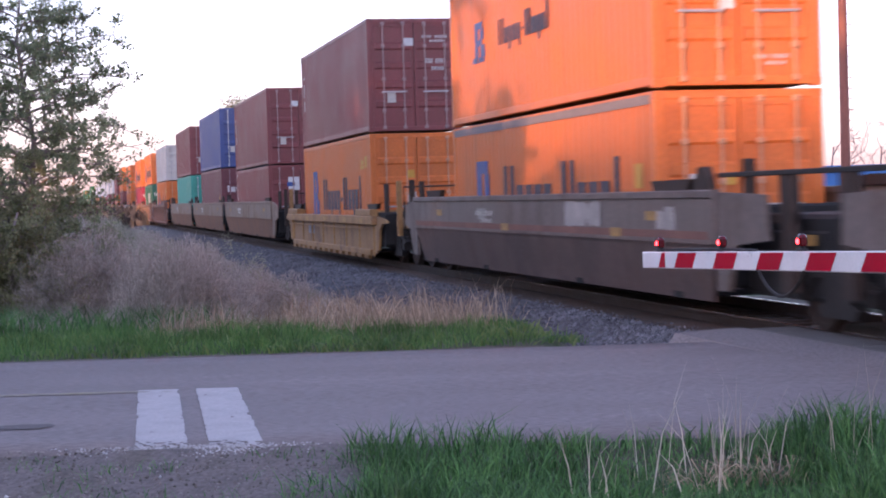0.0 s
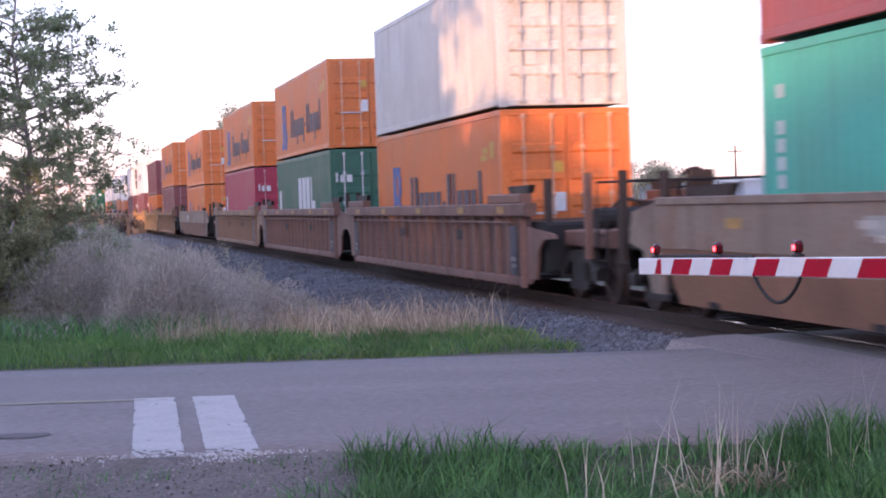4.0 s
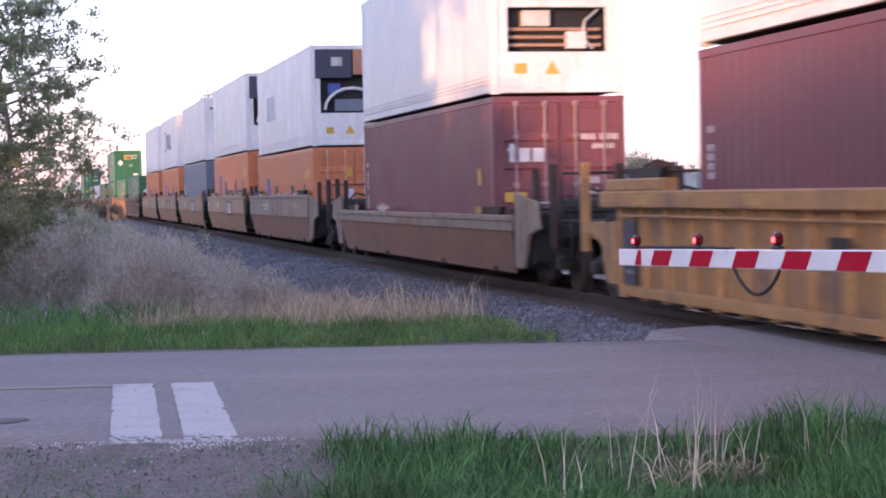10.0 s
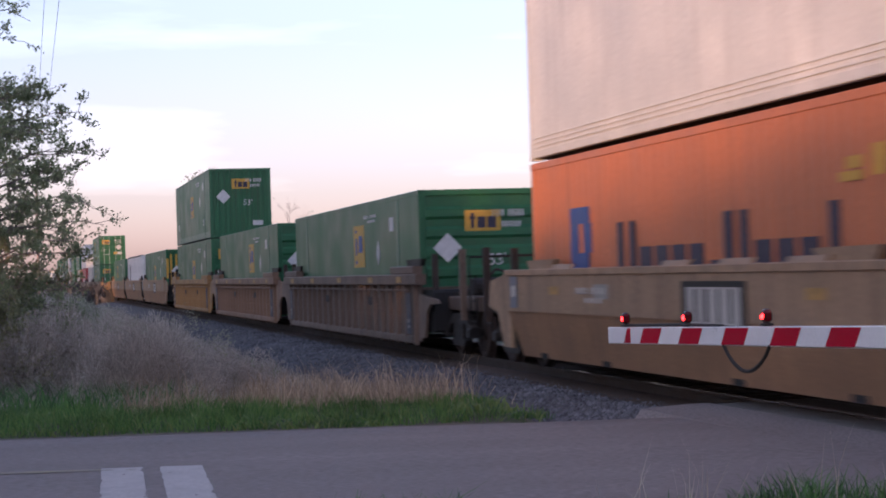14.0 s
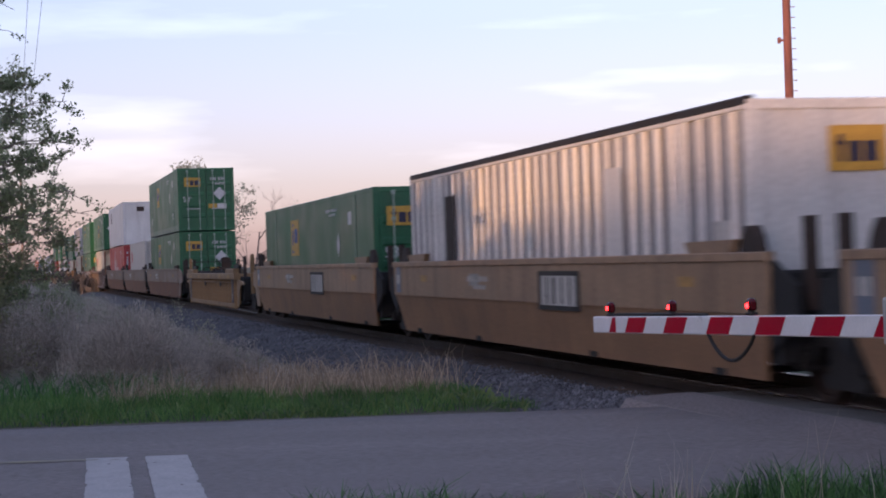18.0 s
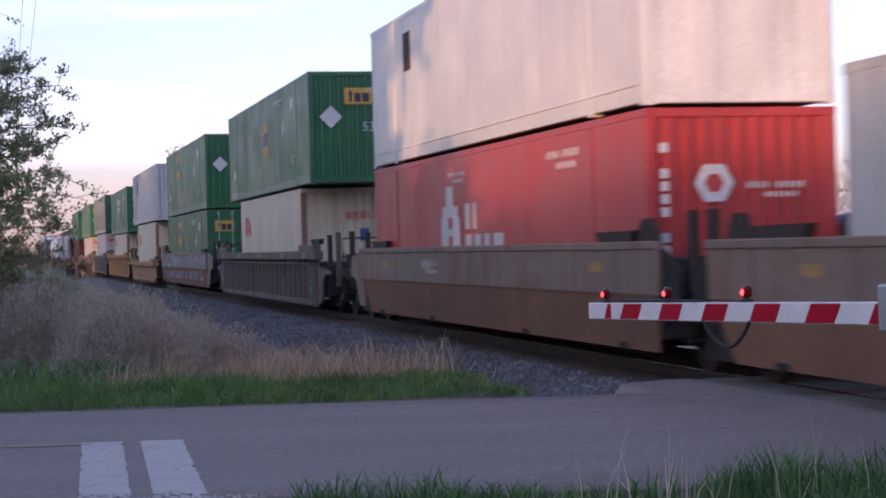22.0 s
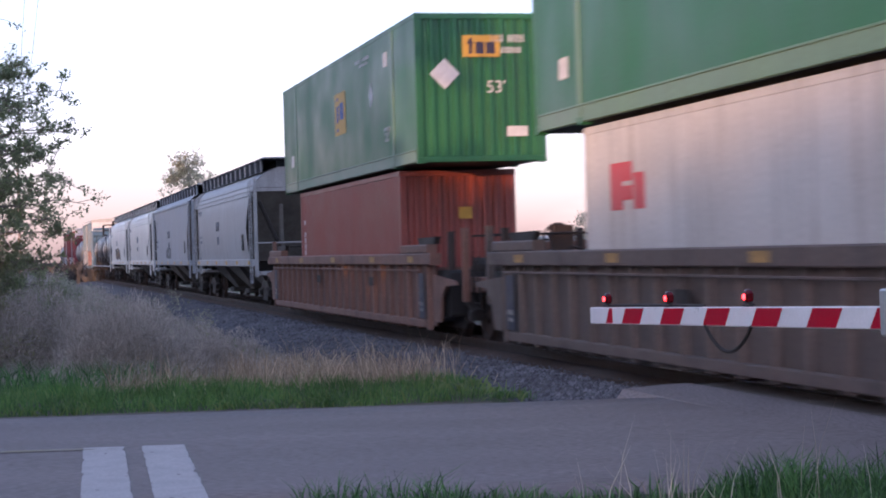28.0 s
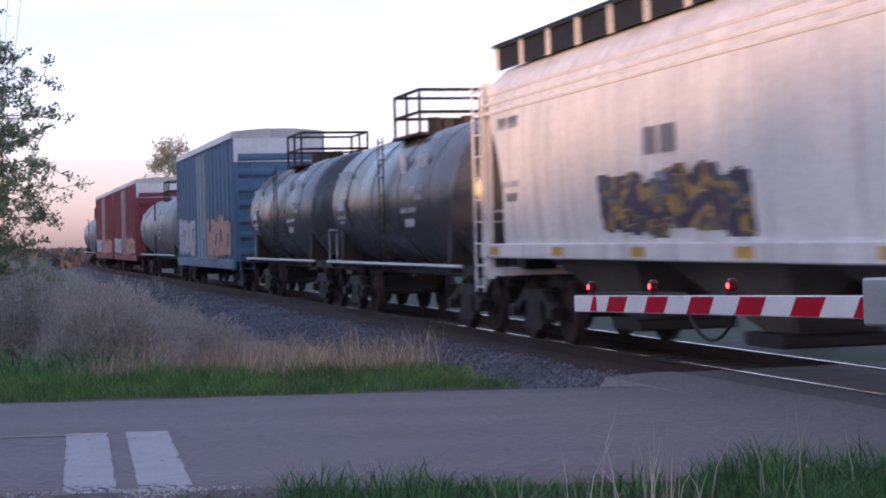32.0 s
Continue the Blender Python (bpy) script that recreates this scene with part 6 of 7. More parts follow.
road = sheet("road", [-400, -200, -100, -60, -40, -30, -20] + [-16 + i * 0.25 for i in range(160)] + [30, 50, 100, 200, 400], [11.75, 11.8, 12.5, 13.5, 14.4, 15.3, 16.2, 17.0, 18.0, 18.78, 18.83], lambda x, y: road_z(x, y) - (0.12 if y in (11.75, 18.83) else 0.0) + 0.003 * noise.noise((x * 0.4, y * 0.8, 5)), ASPHALT)
for v in road.data.vertices:
    if v.co.y < 11.9:
        v.co.y += 0.1 * noise.noise((v.co.x * 1.7, 1, 0)) + 0.06 * noise.noise((v.co.x * 5, 2, 0))
tagged(road, "worn grey asphalt country road", "road", kind="structure")


def skewed(x0, x1, y0, y1, z, skew, n=8, rough=0.0):
    """A thin painted bar whose sides lean with the track and whose near end is ragged."""
    g = Geo()
    rows = []
    for i in range(n + 1):
        y = y0 + (y1 - y0) * i / n
        o = -(y - 12.0) * skew
        rows.append([(x0 + o + random.uniform(-rough, rough), y), (x1 + o + random.uniform(-rough, rough), y)])
    k = len(g.v)
    for r in rows:
        for x, y in r:
            g.v.append((x, y, road_z(x, y) + z))
    for i in range(n):
        g.f.append((2 * i, 2 * i + 1, 2 * i + 3, 2 * i + 2))
    return g


def worn_bar(x0, x1, y0, y1, skew, seed):
    """A painted bar whose sides lean with the track, with ragged edges, worn-out spots and a broken near end."""
    rnd = random.Random(seed)
    nx, ny = 14, 70
    g = Geo()
    edge = [[rnd.uniform(-0.006, 0.006) - (0.05 * max(0.0, noise.noise((i * 0.16, seed, s)) - 0.15) * s) for i in range(ny + 1)] for s in (-1, 1)]
    for i in range(ny + 1):
        y = y0 + (y1 - y0) * i / ny
        o = -(y - 12.0) * skew
        a, b = x0 + o + edge[0][i], x1 + o + edge[1][i]
        for k in range(nx + 1):
            x = a + (b - a) * k / nx
            g.v.append((x, y + 0.02 * noise.noise((x * 9, y * 9, 0)), road_z(x, y) + 0.007))
    for i in range(ny):
        for k in range(nx):
            x, y = (k + seed) * 0.34, i * 0.34
            hole = noise.noise((x, y, 2.0)) + 0.25 * noise.noise((x * 3, y * 3, 5.0)) > 0.72
            near = i < 9 and noise.noise((x * 1.6, y * 1.6, 9.0)) > -0.25 + i * 0.075
            if not hole and not near:
                q = i * (nx + 1) + k
                g.f.append((q, q + 1, q + nx + 2, q + nx + 1))
    return g


for x0, x1, sd in ((-2.12, -1.76, 3), (-1.61, -1.24, 8)):
    bar = put("stop_line", worn_bar(x0, x1, 11.72, 15.38, 0.165, sd), ROADPAINT)
    tagged(bar, "worn white stop bar on the asphalt", "road marking", "stop bars", "structure")
random.seed(3)
line = put("centre_line", skewed(-45, -2.35, 15.2, 15.34, 0.007, 0.0, 2), FADEDYELLOW)
tagged(line, "faded yellow centre line", "road marking", kind="structure")
DIRT = surface("dirt_edge", (0.20, 0.165, 0.14), rough=0.95, vary=0.7, scale=1.5, fine=30, bump=1.0, second=(0.13, 0.11, 0.085), second_at=0.52)
edge = sheet("dirt_edge", [-60, -40, -30] + [-24 + i * 0.16 for i in range(158)], [18.62 + 0.07 * i for i in range(10)], lambda x, y: -0.034 + 0.012 * noise.noise((x * 1.4, y * 2.5, 4)) + 0.008 * noise.noise((x * 5, y * 5, 4)) - 0.10 * smooth(19.0, 19.3, y) - 0.05 * smooth(18.85, 18.62, y), DIRT)
tagged(edge, "crumbling brown dirt edge of the road", "dirt edge", kind="structure")
tar = Geo()
ring = [(math.cos(k * math.pi / 14), math.sin(k * math.pi / 14)) for k in range(28)]
tar.v = [(-3.16 + 0.24 * c * (1 + 0.3 * noise.noise((c * 2, d * 2, 1))), 13.15 + 0.15 * d * (1 + 0.4 * noise.noise((c * 2, d * 2, 4))), road_z(0, 13.15) + 0.006) for c, d in ring]
tar.f = [tuple(range(28))]
tagged(put("tar_patch", tar, surface("dark_tar", (0.13, 0.11, 0.11), rough=0.8, vary=0.5, scale=4, fine=40, bump=0.6)), "dark worn patch in the asphalt", "road patch", kind="structure")
# gravel shoulder on the near side
sh = sheet("gravel_shoulder", [-30, -16, -10] + [-8 + i * 0.2 for i in range(44)], [6.5 + i * 0.35 for i in range(16)], lambda x, y: -0.032 - 0.05 * smooth(10.8, 7.5, y) + 0.025 * noise.noise((x * 1.3, y * 1.3, 9)) - 0.5 * smooth(-0.45, 0.25, x + 0.16 * (11.5 - y) + 0.3 * noise.noise((x * 1.6, y * 1.6, 3))), GRAVEL)
tagged(sh, "brown-grey gravel shoulder beside the asphalt", "gravel", kind="structure")

# track
track = holder("railway_track", "single railway track on grey stone ballast", "railway track", kind="structure")
RAIL_PROF = [(-0.075, -0.172), (0.075, -0.172), (0.075, -0.16), (0.012, -0.135), (0.012, -0.045), (0.036, -0.036), (0.036, -0.004), (0.028, 0.0), (-0.028, 0.0), (-0.036, -0.004), (-0.036, -0.036), (-0.012, -0.045), (-0.012, -0.135), (-0.075, -0.16)]
for lat in (0.755, -0.755):
    r = put("rail", Geo().prism([(y + lat, z) for y, z in RAIL_PROF], "x", -80, 900), surface("rail_steel", (0.055, 0.038, 0.03), rough=0.75, metal=0.2, vary=0.4, scale=3), track, "brown steel rail", on_track(0))
    put("running_surface", Geo().box(-80, 900, lat - 0.022, lat + 0.022, 0.0, 0.0025), RAILTOP, r, "bright worn rail head")
tie = Geo().box(-0.115, 0.115, -1.3, 1.3, -0.34, -0.178, 0.015).mesh("tie")
for i in range(230):
    s = 19.6 + i * 0.54
    put("tie", tie, TIMBER, track, "", on_track(s))
put("ballast_bed", Geo().prism([(-4.2, -0.62), (-2.1, -0.2), (2.0, -0.2), (3.9, -0.62)], "x", 19.2, 900), BALLAST, track, "grey crushed stone ballast", on_track(0))
put("ballast_bed_near", Geo().prism([(-4.2, -0.62), (-2.1, -0.2), (2.0, -0.2), (3.9, -0.62)], "x", -80, 10.5), BALLAST, track, "grey crushed stone ballast", on_track(0))
put("rail_side_dirt", Geo().prism([(0.80, -0.215), (0.83, -0.15), (1.25, -0.185), (1.42, -0.215)], "x", 18.7, 300), surface("rusty_dirt", (0.105, 0.068, 0.052), rough=0.95, vary=0.6, scale=3, fine=35, bump=1.0), track, "rust-brown dirt beside the rail", on_track(0))
# crossing planks between and beside the rails
for lat, w in ((0.0, 1.30), (1.12, 0.55), (-1.12, 0.55)):
    k = 3 if w > 1 else 1
    for j in range(k):
        a = lat - w / 2 + j * w / k
        for q in range(3):
            put("crossing_plank", Geo().box(11.0 + q * 2.6 + 0.01, 13.58 + q * 2.6, a + 0.008, a + w / k - 0.008, -0.2, 0.004, 0.012), surface("crossing_concrete", (0.16, 0.145, 0.135), rough=0.9, vary=0.4, scale=3, fine=40, bump=0.4), track, "worn crossing panel", on_track(0))
road_lip = put("crossing_apron", Geo().prism([(1.42, -0.3), (1.42, 0.006), (1.7, 0.004), (2.25, -0.02), (2.45, -0.3)], "x", 10.9, 18.9), ASPHALT, None, "", on_track(0))
tagged(road_lip, "raised asphalt apron beside the rail", "road", kind="structure")

# ---------------- crossing gate ----------------
GATEWHITE = surface("gate_white", (0.80, 0.80, 0.82), rough=0.35, vary=0.08, scale=5)
GATERED = surface("gate_red", (0.46, 0.006, 0.028), rough=0.6, vary=0.12, scale=5)
GATERED.node_tree.nodes["Principled BSDF"].inputs["Specular IOR Level"].default_value = 0.1
LENS = glow("lit_red_lens", (1.0, 0.018, 0.012), 5.0)
LENSDIM = surface("red_lens", (0.10, 0.004, 0.008), rough=0.15, vary=0.1, bump=0)
gate = holder("crossing_gate", "lowered red and white striped crossing gate arm with red lamps", "crossing gate")
TIP, BASE = Vector((1.65, 13.94, 1.068)), Vector((2.95, 8.43, 1.212))
along = (BASE - TIP).normalized()
yv = Vector((0, 0, 1)).cross(along).normalized()
gate.matrix_basis = Matrix.Translation(TIP) @ Matrix((along, yv, along.cross(yv))).transposed().to_4x4()
# local x from the tip to the mast, y to the train side, z up
put("arm", Geo().box(0, 5.2, -0.022, 0.022, -0.064, 0.064, 0.006), GATEWHITE, gate, "white reflective arm")
for k in range(6):
    a = 0.72 + 0.76 * k
    for y0, y1 in ((-0.026, -0.0225), (0.0225, 0.026)):
        put("red_stripe", Geo().prism([(a - 0.02, -0.058), (a + 0.34, -0.058), (a + 0.43, 0.056), (a + 0.07, 0.056)], "y", y0, y1), GATERED, gate, "dark red reflective stripe")
put("red_stripe", Geo().prism([(0.36, -0.058), (0.50, -0.058), (0.50, 0.056), (0.44, 0.056)], "y", -0.026, -0.0225), GATERED, gate, "dark red reflective stripe")
for i, x in enumerate((0.35, 1.59, 2.9)):
    lamp = put("lamp", Geo().box(-0.05, 0.05, -0.022, 0.022, 0.064, 0.084, 0.006).box(-0.018, 0.018, -0.016, 0.016, 0.084, 0.098), STEEL, gate, "black gate lamp bracket", pose(x, 0, 0))
    put("housing", Geo().loft([[(a * k, b * k * 0.8, z) for a, b in Geo.octagon(-0.036, 0.036, -0.036, 0.036, 0.014)] for z, k in ((0.096, 0.8), (0.106, 1.0), (0.150, 1.0), (0.168, 0.75), (0.176, 0.35))]), LENSDIM, lamp, "dark red glass lamp housing")
    put("lens", Geo().tube([(0, -0.036, 0.128), (0, -0.026, 0.128)], 0.015, 12, 0.02), LENS, lamp, "glowing red lens")
put("conduit", Geo().tube([(0.4, 0, 0.078), (1.62, 0, 0.078), (2.2, 0, 0.07)], 0.012, 6), STEEL, gate, "black cable conduit")
put("cable_loop", Geo().tube([(2.25 + 0.72 * i / 12, -0.02, -0.06 - 0.17 * math.sin(math.pi * i / 12) ** 0.8) for i in range(13)], 0.013, 6), STEEL, gate, "hanging black cable loop")
put("arm_bracket", Geo().box(4.66, 5.5, -0.05, 0.05, -0.1, 0.16, 0.012), GALV, gate, "grey arm bracket")
put("mechanism", Geo().box(5.5, 5.95, -0.3, 0.3, -0.5, 0.35, 0.03), GALV, gate, "grey gate mechanism box")
put("mast", Geo().tube([(5.75, 0.42, -1.3), (5.75, 0.42, 2.6)], 0.06, 12), GALV, gate, "grey mast")
put("mast_base", Geo().box(5.4, 6.1, -0.3, 0.55, -1.3, -0.5, 0.04), GALV, gate, "grey base")

# ---------------- planting ----------------
def leafmat(name, rgb, rgb2, rough=0.6, thin=0.0):
    m = bpy.data.materials.new(name)
    m.use_nodes = True
    nt = m.node_tree
    b = nt.nodes["Principled BSDF"]
    geo = nt.nodes.new("ShaderNodeNewGeometry")
    mix = nt.nodes.new("ShaderNodeMix")
    mix.data_type = "RGBA"
    mix.inputs[6].default_value, mix.inputs[7].default_value = (*rgb, 1), (*rgb2, 1)
    nt.links.new(geo.outputs["Random Per Island"], mix.inputs[0])
    tc = nt.nodes.new("ShaderNodeTexCoord")
    nz = nt.nodes.new("ShaderNodeTexNoise")
    nz.inputs["Scale"].default_value = 0.9
    nt.links.new(tc.outputs["Object"], nz.inputs["Vector"])
    mul = nt.nodes.new("ShaderNodeMix")
    mul.data_type, mul.blend_type = "RGBA", "MULTIPLY"
    mul.inputs[0].default_value = 0.5
    rmp = nt.nodes.new("ShaderNodeMapRange")
    rmp.inputs["From Min"].default_value, rmp.inputs["From Max"].default_value = 0.3, 0.7
    rmp.inputs["To Min"].default_value, rmp.inputs["To Max"].default_value = 0.3, 1.5
    nt.links.new(nz.outputs["Fac"], rmp.inputs["Value"])
    nt.links.new(mix.outputs[2], mul.inputs[6])
    nt.links.new(rmp.outputs[0], mul.inputs[7])
    nt.links.new(mul.outputs[2], b.inputs["Base Color"])
    b.inputs["Roughness"].default_value = rough
    if thin:
        tr = nt.nodes.new("ShaderNodeBsdfTranslucent")
        mx = nt.nodes.new("ShaderNodeMixShader")
        mx.inputs[0].default_value = thin
        nt.links.new(mul.outputs[2], tr.inputs["Color"])
        nt.links.new(b.outputs[0], mx.inputs[1])
        nt.links.new(tr.outputs[0], mx.inputs[2])
        nt.links.new(mx.outputs[0], nt.nodes["Material Output"].inputs["Surface"])
    return m


GRASS = leafmat("green_grass", (0.022, 0.085, 0.024), (0.17, 0.36, 0.11), 0.45, 0.35)
GRASSFAR = leafmat("verge_grass", (0.04, 0.135, 0.035), (0.19, 0.34, 0.085), 0.6, 0.35)
STRAW = leafmat("straw", (0.74, 0.585, 0.42), (0.25, 0.175, 0.115), 0.8, 0.3)
BRUSH = leafmat("dry_brush", (0.35, 0.305, 0.265), (0.68, 0.60, 0.52), 0.9, 0.4)
SAGE = leafmat("sage_brush", (0.28, 0.30, 0.21), (0.58, 0.57, 0.44), 0.9, 0.4)
LEAF = leafmat("spring_leaf", (0.20, 0.25, 0.12), (0.45, 0.48, 0.29), 0.6, 0.62)
LEAFPALE = leafmat("pale_bud_leaf", (0.36, 0.36, 0.24), (0.56, 0.53, 0.38), 0.6, 0.6)
BARK = surface("bark", (0.075, 0.06, 0.05), rough=0.9, vary=0.5, scale=6, fine=30, bump=0.6)
TWIG = surface("bare_twig", (0.27, 0.215, 0.20), rough=0.9, vary=0.3, scale=6)
rng = np.random.default_rng(4)


def blades(name, pos, h, w, lean, mat, label, category, curl=0.5):
    """Grass: one mesh of tapering bent blades. pos n x 3, h heights, w widths."""
    n = len(pos)
    az = rng.uniform(0, 2 * np.pi, n)
    face = rng.uniform(0, 2 * np.pi, n)
    ln = rng.uniform(0.2, 1.0, n) * lean
    d = np.stack([np.cos(az), np.sin(az), np.zeros(n)], 1) * (ln * h)[:, None]
    side = np.stack([np.cos(face), np.sin(face), np.zeros(n)], 1) * (w / 2)[:, None]
    up = np.array([0, 0, 1.0])
    mid = pos + d * 0.35 + up * (h * 0.6)[:, None]
    tip = pos + d * 1.0 + up * (h * (1 - curl * 0.25 * ln))[:, None]
    v = np.stack([pos - side, pos + side, mid + side * 0.75, mid - side * 0.75, tip], 1).reshape(-1, 3)
    k = np.arange(n)[:, None] * 5
    quads = np.concatenate([k, k + 1, k + 2, k + 3], 1)
    tris = np.concatenate([k + 3, k + 2, k + 4], 1)
    me = bpy.data.meshes.new(name)
    me.from_pydata(v.tolist(), [], quads.tolist() + tris.tolist())
    return tagged(put(name, me, mat), label, category, kind="stuff")


def scatter(n, x0, x1, y0, y1, keep=None):
    p = np.stack([rng.uniform(x0, x1, n), rng.uniform(y0, y1, n)], 1)
    if keep is not None:
        p = p[[bool(keep(a, b)) for a, b in p]]
    return np.array([(a, b, ground_z(a, b) - 0.02) for a, b in p])


def clumps(n, x0, x1, y0, y1, keep, per, r):
    c = scatter(n, x0, x1, y0, y1, keep)
    c = np.repeat(c, per, 0)
    c[:, :2] += rng.normal(size=(len(c), 2)) * r
    return c


# near verge
def near_ok(x, y):
    return x > -0.55 - 0.18 * (11.5 - y) + 0.25 * noise.noise((y * 2, 0, 0)) + 0.45 * noise.noise((x * 3.1, y * 3.1, 1)) and y < 11.62 + 0.22 * noise.noise((x * 0.9, 4, 0)) and noise.noise((x * 1.1, y * 1.1, 7)) > -0.62


p = scatter(34000, -1.9, 5.5, 7.6, 11.9, near_ok)
tuft = np.array([0.62 + 0.5 * noise.noise((a * 2.2, b * 2.2, 5)) + 0.28 * noise.noise((a * 6.5, b * 6.5, 8)) - 0.28 * smooth(0.75, 1.1, a) + 0.6 * smooth(1.85, 2.4, a) for a, b, c in p])
blades("verge_grass", p, np.clip(tuft, 0.34, 1.1) * rng.uniform(0.14, 0.40, len(p)), rng.uniform(0.006, 0.015, len(p)), 0.9, GRASS, "lush green uncut verge grass by the road", "grass")
p = scatter(170, 0.3, 5.5, 8.5, 11.8, lambda x, y: near_ok(x, y) and noise.noise((x * 1.5, y * 1.5, 2)) > 0.05)
blades("dead_stalks", p, rng.uniform(0.1, 0.34, len(p)), rng.uniform(0.004, 0.008, len(p)), 1.5, STRAW, "thin dead straw stalks in the verge", "dry grass", 0.1)
p = scatter(900, -2.8, -0.4, 9.4, 11.5, lambda x, y: noise.noise((x * 1.7, y * 1.7, 12)) > 0.12)
p[:, 2] = -0.05
blades("shoulder_weeds", p, rng.uniform(0.03, 0.11, len(p)), rng.uniform(0.004, 0.009, len(p)), 1.6, GRASS, "sparse low weeds in the gravel", "weeds")
TALLSTRAW = leafmat("pale_stalk", (0.82, 0.73, 0.60), (0.62, 0.52, 0.40), 0.8, 0.3)
p = np.concatenate([scatter(11, 0.62, 0.95, 9.5, 9.9), scatter(22, 1.15, 1.9, 9.8, 11.0), scatter(10, 1.9, 3.0, 9.8, 11.0)])
blades("tall_stalk", p, rng.uniform(0.28, 0.7, len(p)), rng.uniform(0.007, 0.013, len(p)), 0.7, TALLSTRAW, "tall pale dead stalks above the verge", "dry grass", 0.1)
p = np.concatenate([scatter(9, 1.25, 1.9, 10.2, 11.0), scatter(5, 2.0, 2.6, 10.2, 11.0)])
blades("thin_stalk", p, rng.uniform(0.6, 0.95, len(p)), rng.uniform(0.004, 0.006, len(p)), 0.45, TALLSTRAW, "thin tall dead stems above the verge", "dry grass", 0.1)


p = clumps(6, 1.1, 2.1, 10.0, 11.0, None, 26, 0.05)
blades("curled_straw", p, rng.uniform(0.12, 0.36, len(p)), rng.uniform(0.006, 0.016, len(p)), 2.2, STRAW, "curled dead leaves among the stalks", "dry grass", 1.6)


# far verge
def far_ok(x, y):
    s, l = track_coords(x, y)
    return l > 3.1 + 0.3 * noise.noise((s, 0, 0)) and y > 18.95 + 0.2 * noise.noise((x, 0, 0)) and (s > 18.4)


p = scatter(44000, -12, 3.0, 18.9, 25.5, lambda x, y: far_ok(x, y) and y < 22.6 + 0.9 * noise.noise((x * 0.7, 2, 0)) + max(0, -x - 2.5) * 0.5)
tuft = np.array([(0.6 + 0.6 * noise.noise((a * 1.3, b * 1.3, 5))) * (1 - 0.45 * smooth(-2.0, 1.5, a)) for a, b, c in p])
blades("far_verge_grass", p, np.clip(tuft, 0.25, 1.1) * rng.uniform(0.14, 0.42, len(p)), rng.uniform(0.006, 0.013, len(p)), 1.1, GRASSFAR, "green verge grass across the road", "grass")
WEED = leafmat("broad_weed", (0.12, 0.21, 0.05), (0.27, 0.34, 0.11), 0.5, 0.35)
p = scatter(7000, -12, 3.0, 18.9, 22.4, lambda x, y: far_ok(x, y) and noise.noise((x * 1.6, y * 1.6, 11)) > 0.05)
blades("broad_weeds", p, rng.uniform(0.06, 0.2, len(p)), rng.uniform(0.015, 0.04, len(p)), 1.6, WEED, "yellow-green broad-leaved weeds in the verge", "weeds")


# tawny clumps of dead grass that arch over
p = clumps(290, -4.6, 3.0, 21.9, 29.0, lambda x, y: far_ok(x, y) and track_coords(x, y)[1] > 3.3 and noise.noise((x * 0.9, y * 0.9, 4)) > -0.25 and x > -3.4 + 0.8 * noise.noise((y, 0, 0)), 30, 0.2)
blades("dry_grass", p, np.repeat(rng.uniform(0.22, 0.85, len(p) // 30), 30) * rng.uniform(0.4, 1.15, len(p)), rng.uniform(0.005, 0.014, len(p)), 1.25, STRAW, "tawny dead grass clumps below the ballast", "dry grass", 1.4)
p = scatter(30000, -20, -2.5, 23.0, 66, lambda x, y: far_ok(x, y) and track_coords(x, y)[1] > 4.4)
blades("dry_brush", p, rng.uniform(0.2, 0.6, len(p)), rng.uniform(0.008, 0.016, len(p)), 1.5, BRUSH, "grey-brown dry brush along the railway", "brush")
p = np.concatenate([clumps(80, -13, -2.8, 22.8, 40, lambda x, y: far_ok(x, y) and track_coords(x, y)[1] > 3.6 and noise.noise((x * 0.35, y * 0.22, 6)) > -0.05, 70, 0.25), clumps(60, -9.5, -3.2, 22.4, 27.5, lambda x, y: noise.noise((x * 0.5, y * 0.4, 9)) > -0.1, 70, 0.22)])
blades("green_weeds", p, rng.uniform(0.2, 0.6, len(p)), rng.uniform(0.012, 0.03, len(p)), 1.2, GRASS, "dark green weeds among the dry brush", "weeds")


p = np.concatenate([np.array([cx, cy, ground_z(cx, cy)]) + rng.normal(size=(260, 3)) * np.array([0.38, 0.7, 0.02]) for cx, cy in ((-4.8, 38.0), (-4.3, 35.2), (-3.5, 33.2))])
blades("green_weeds", p, rng.uniform(0.25, 0.65, len(p)), rng.uniform(0.02, 0.045, len(p)), 1.0, GRASS, "dark green weeds at the foot of the ballast", "weeds")


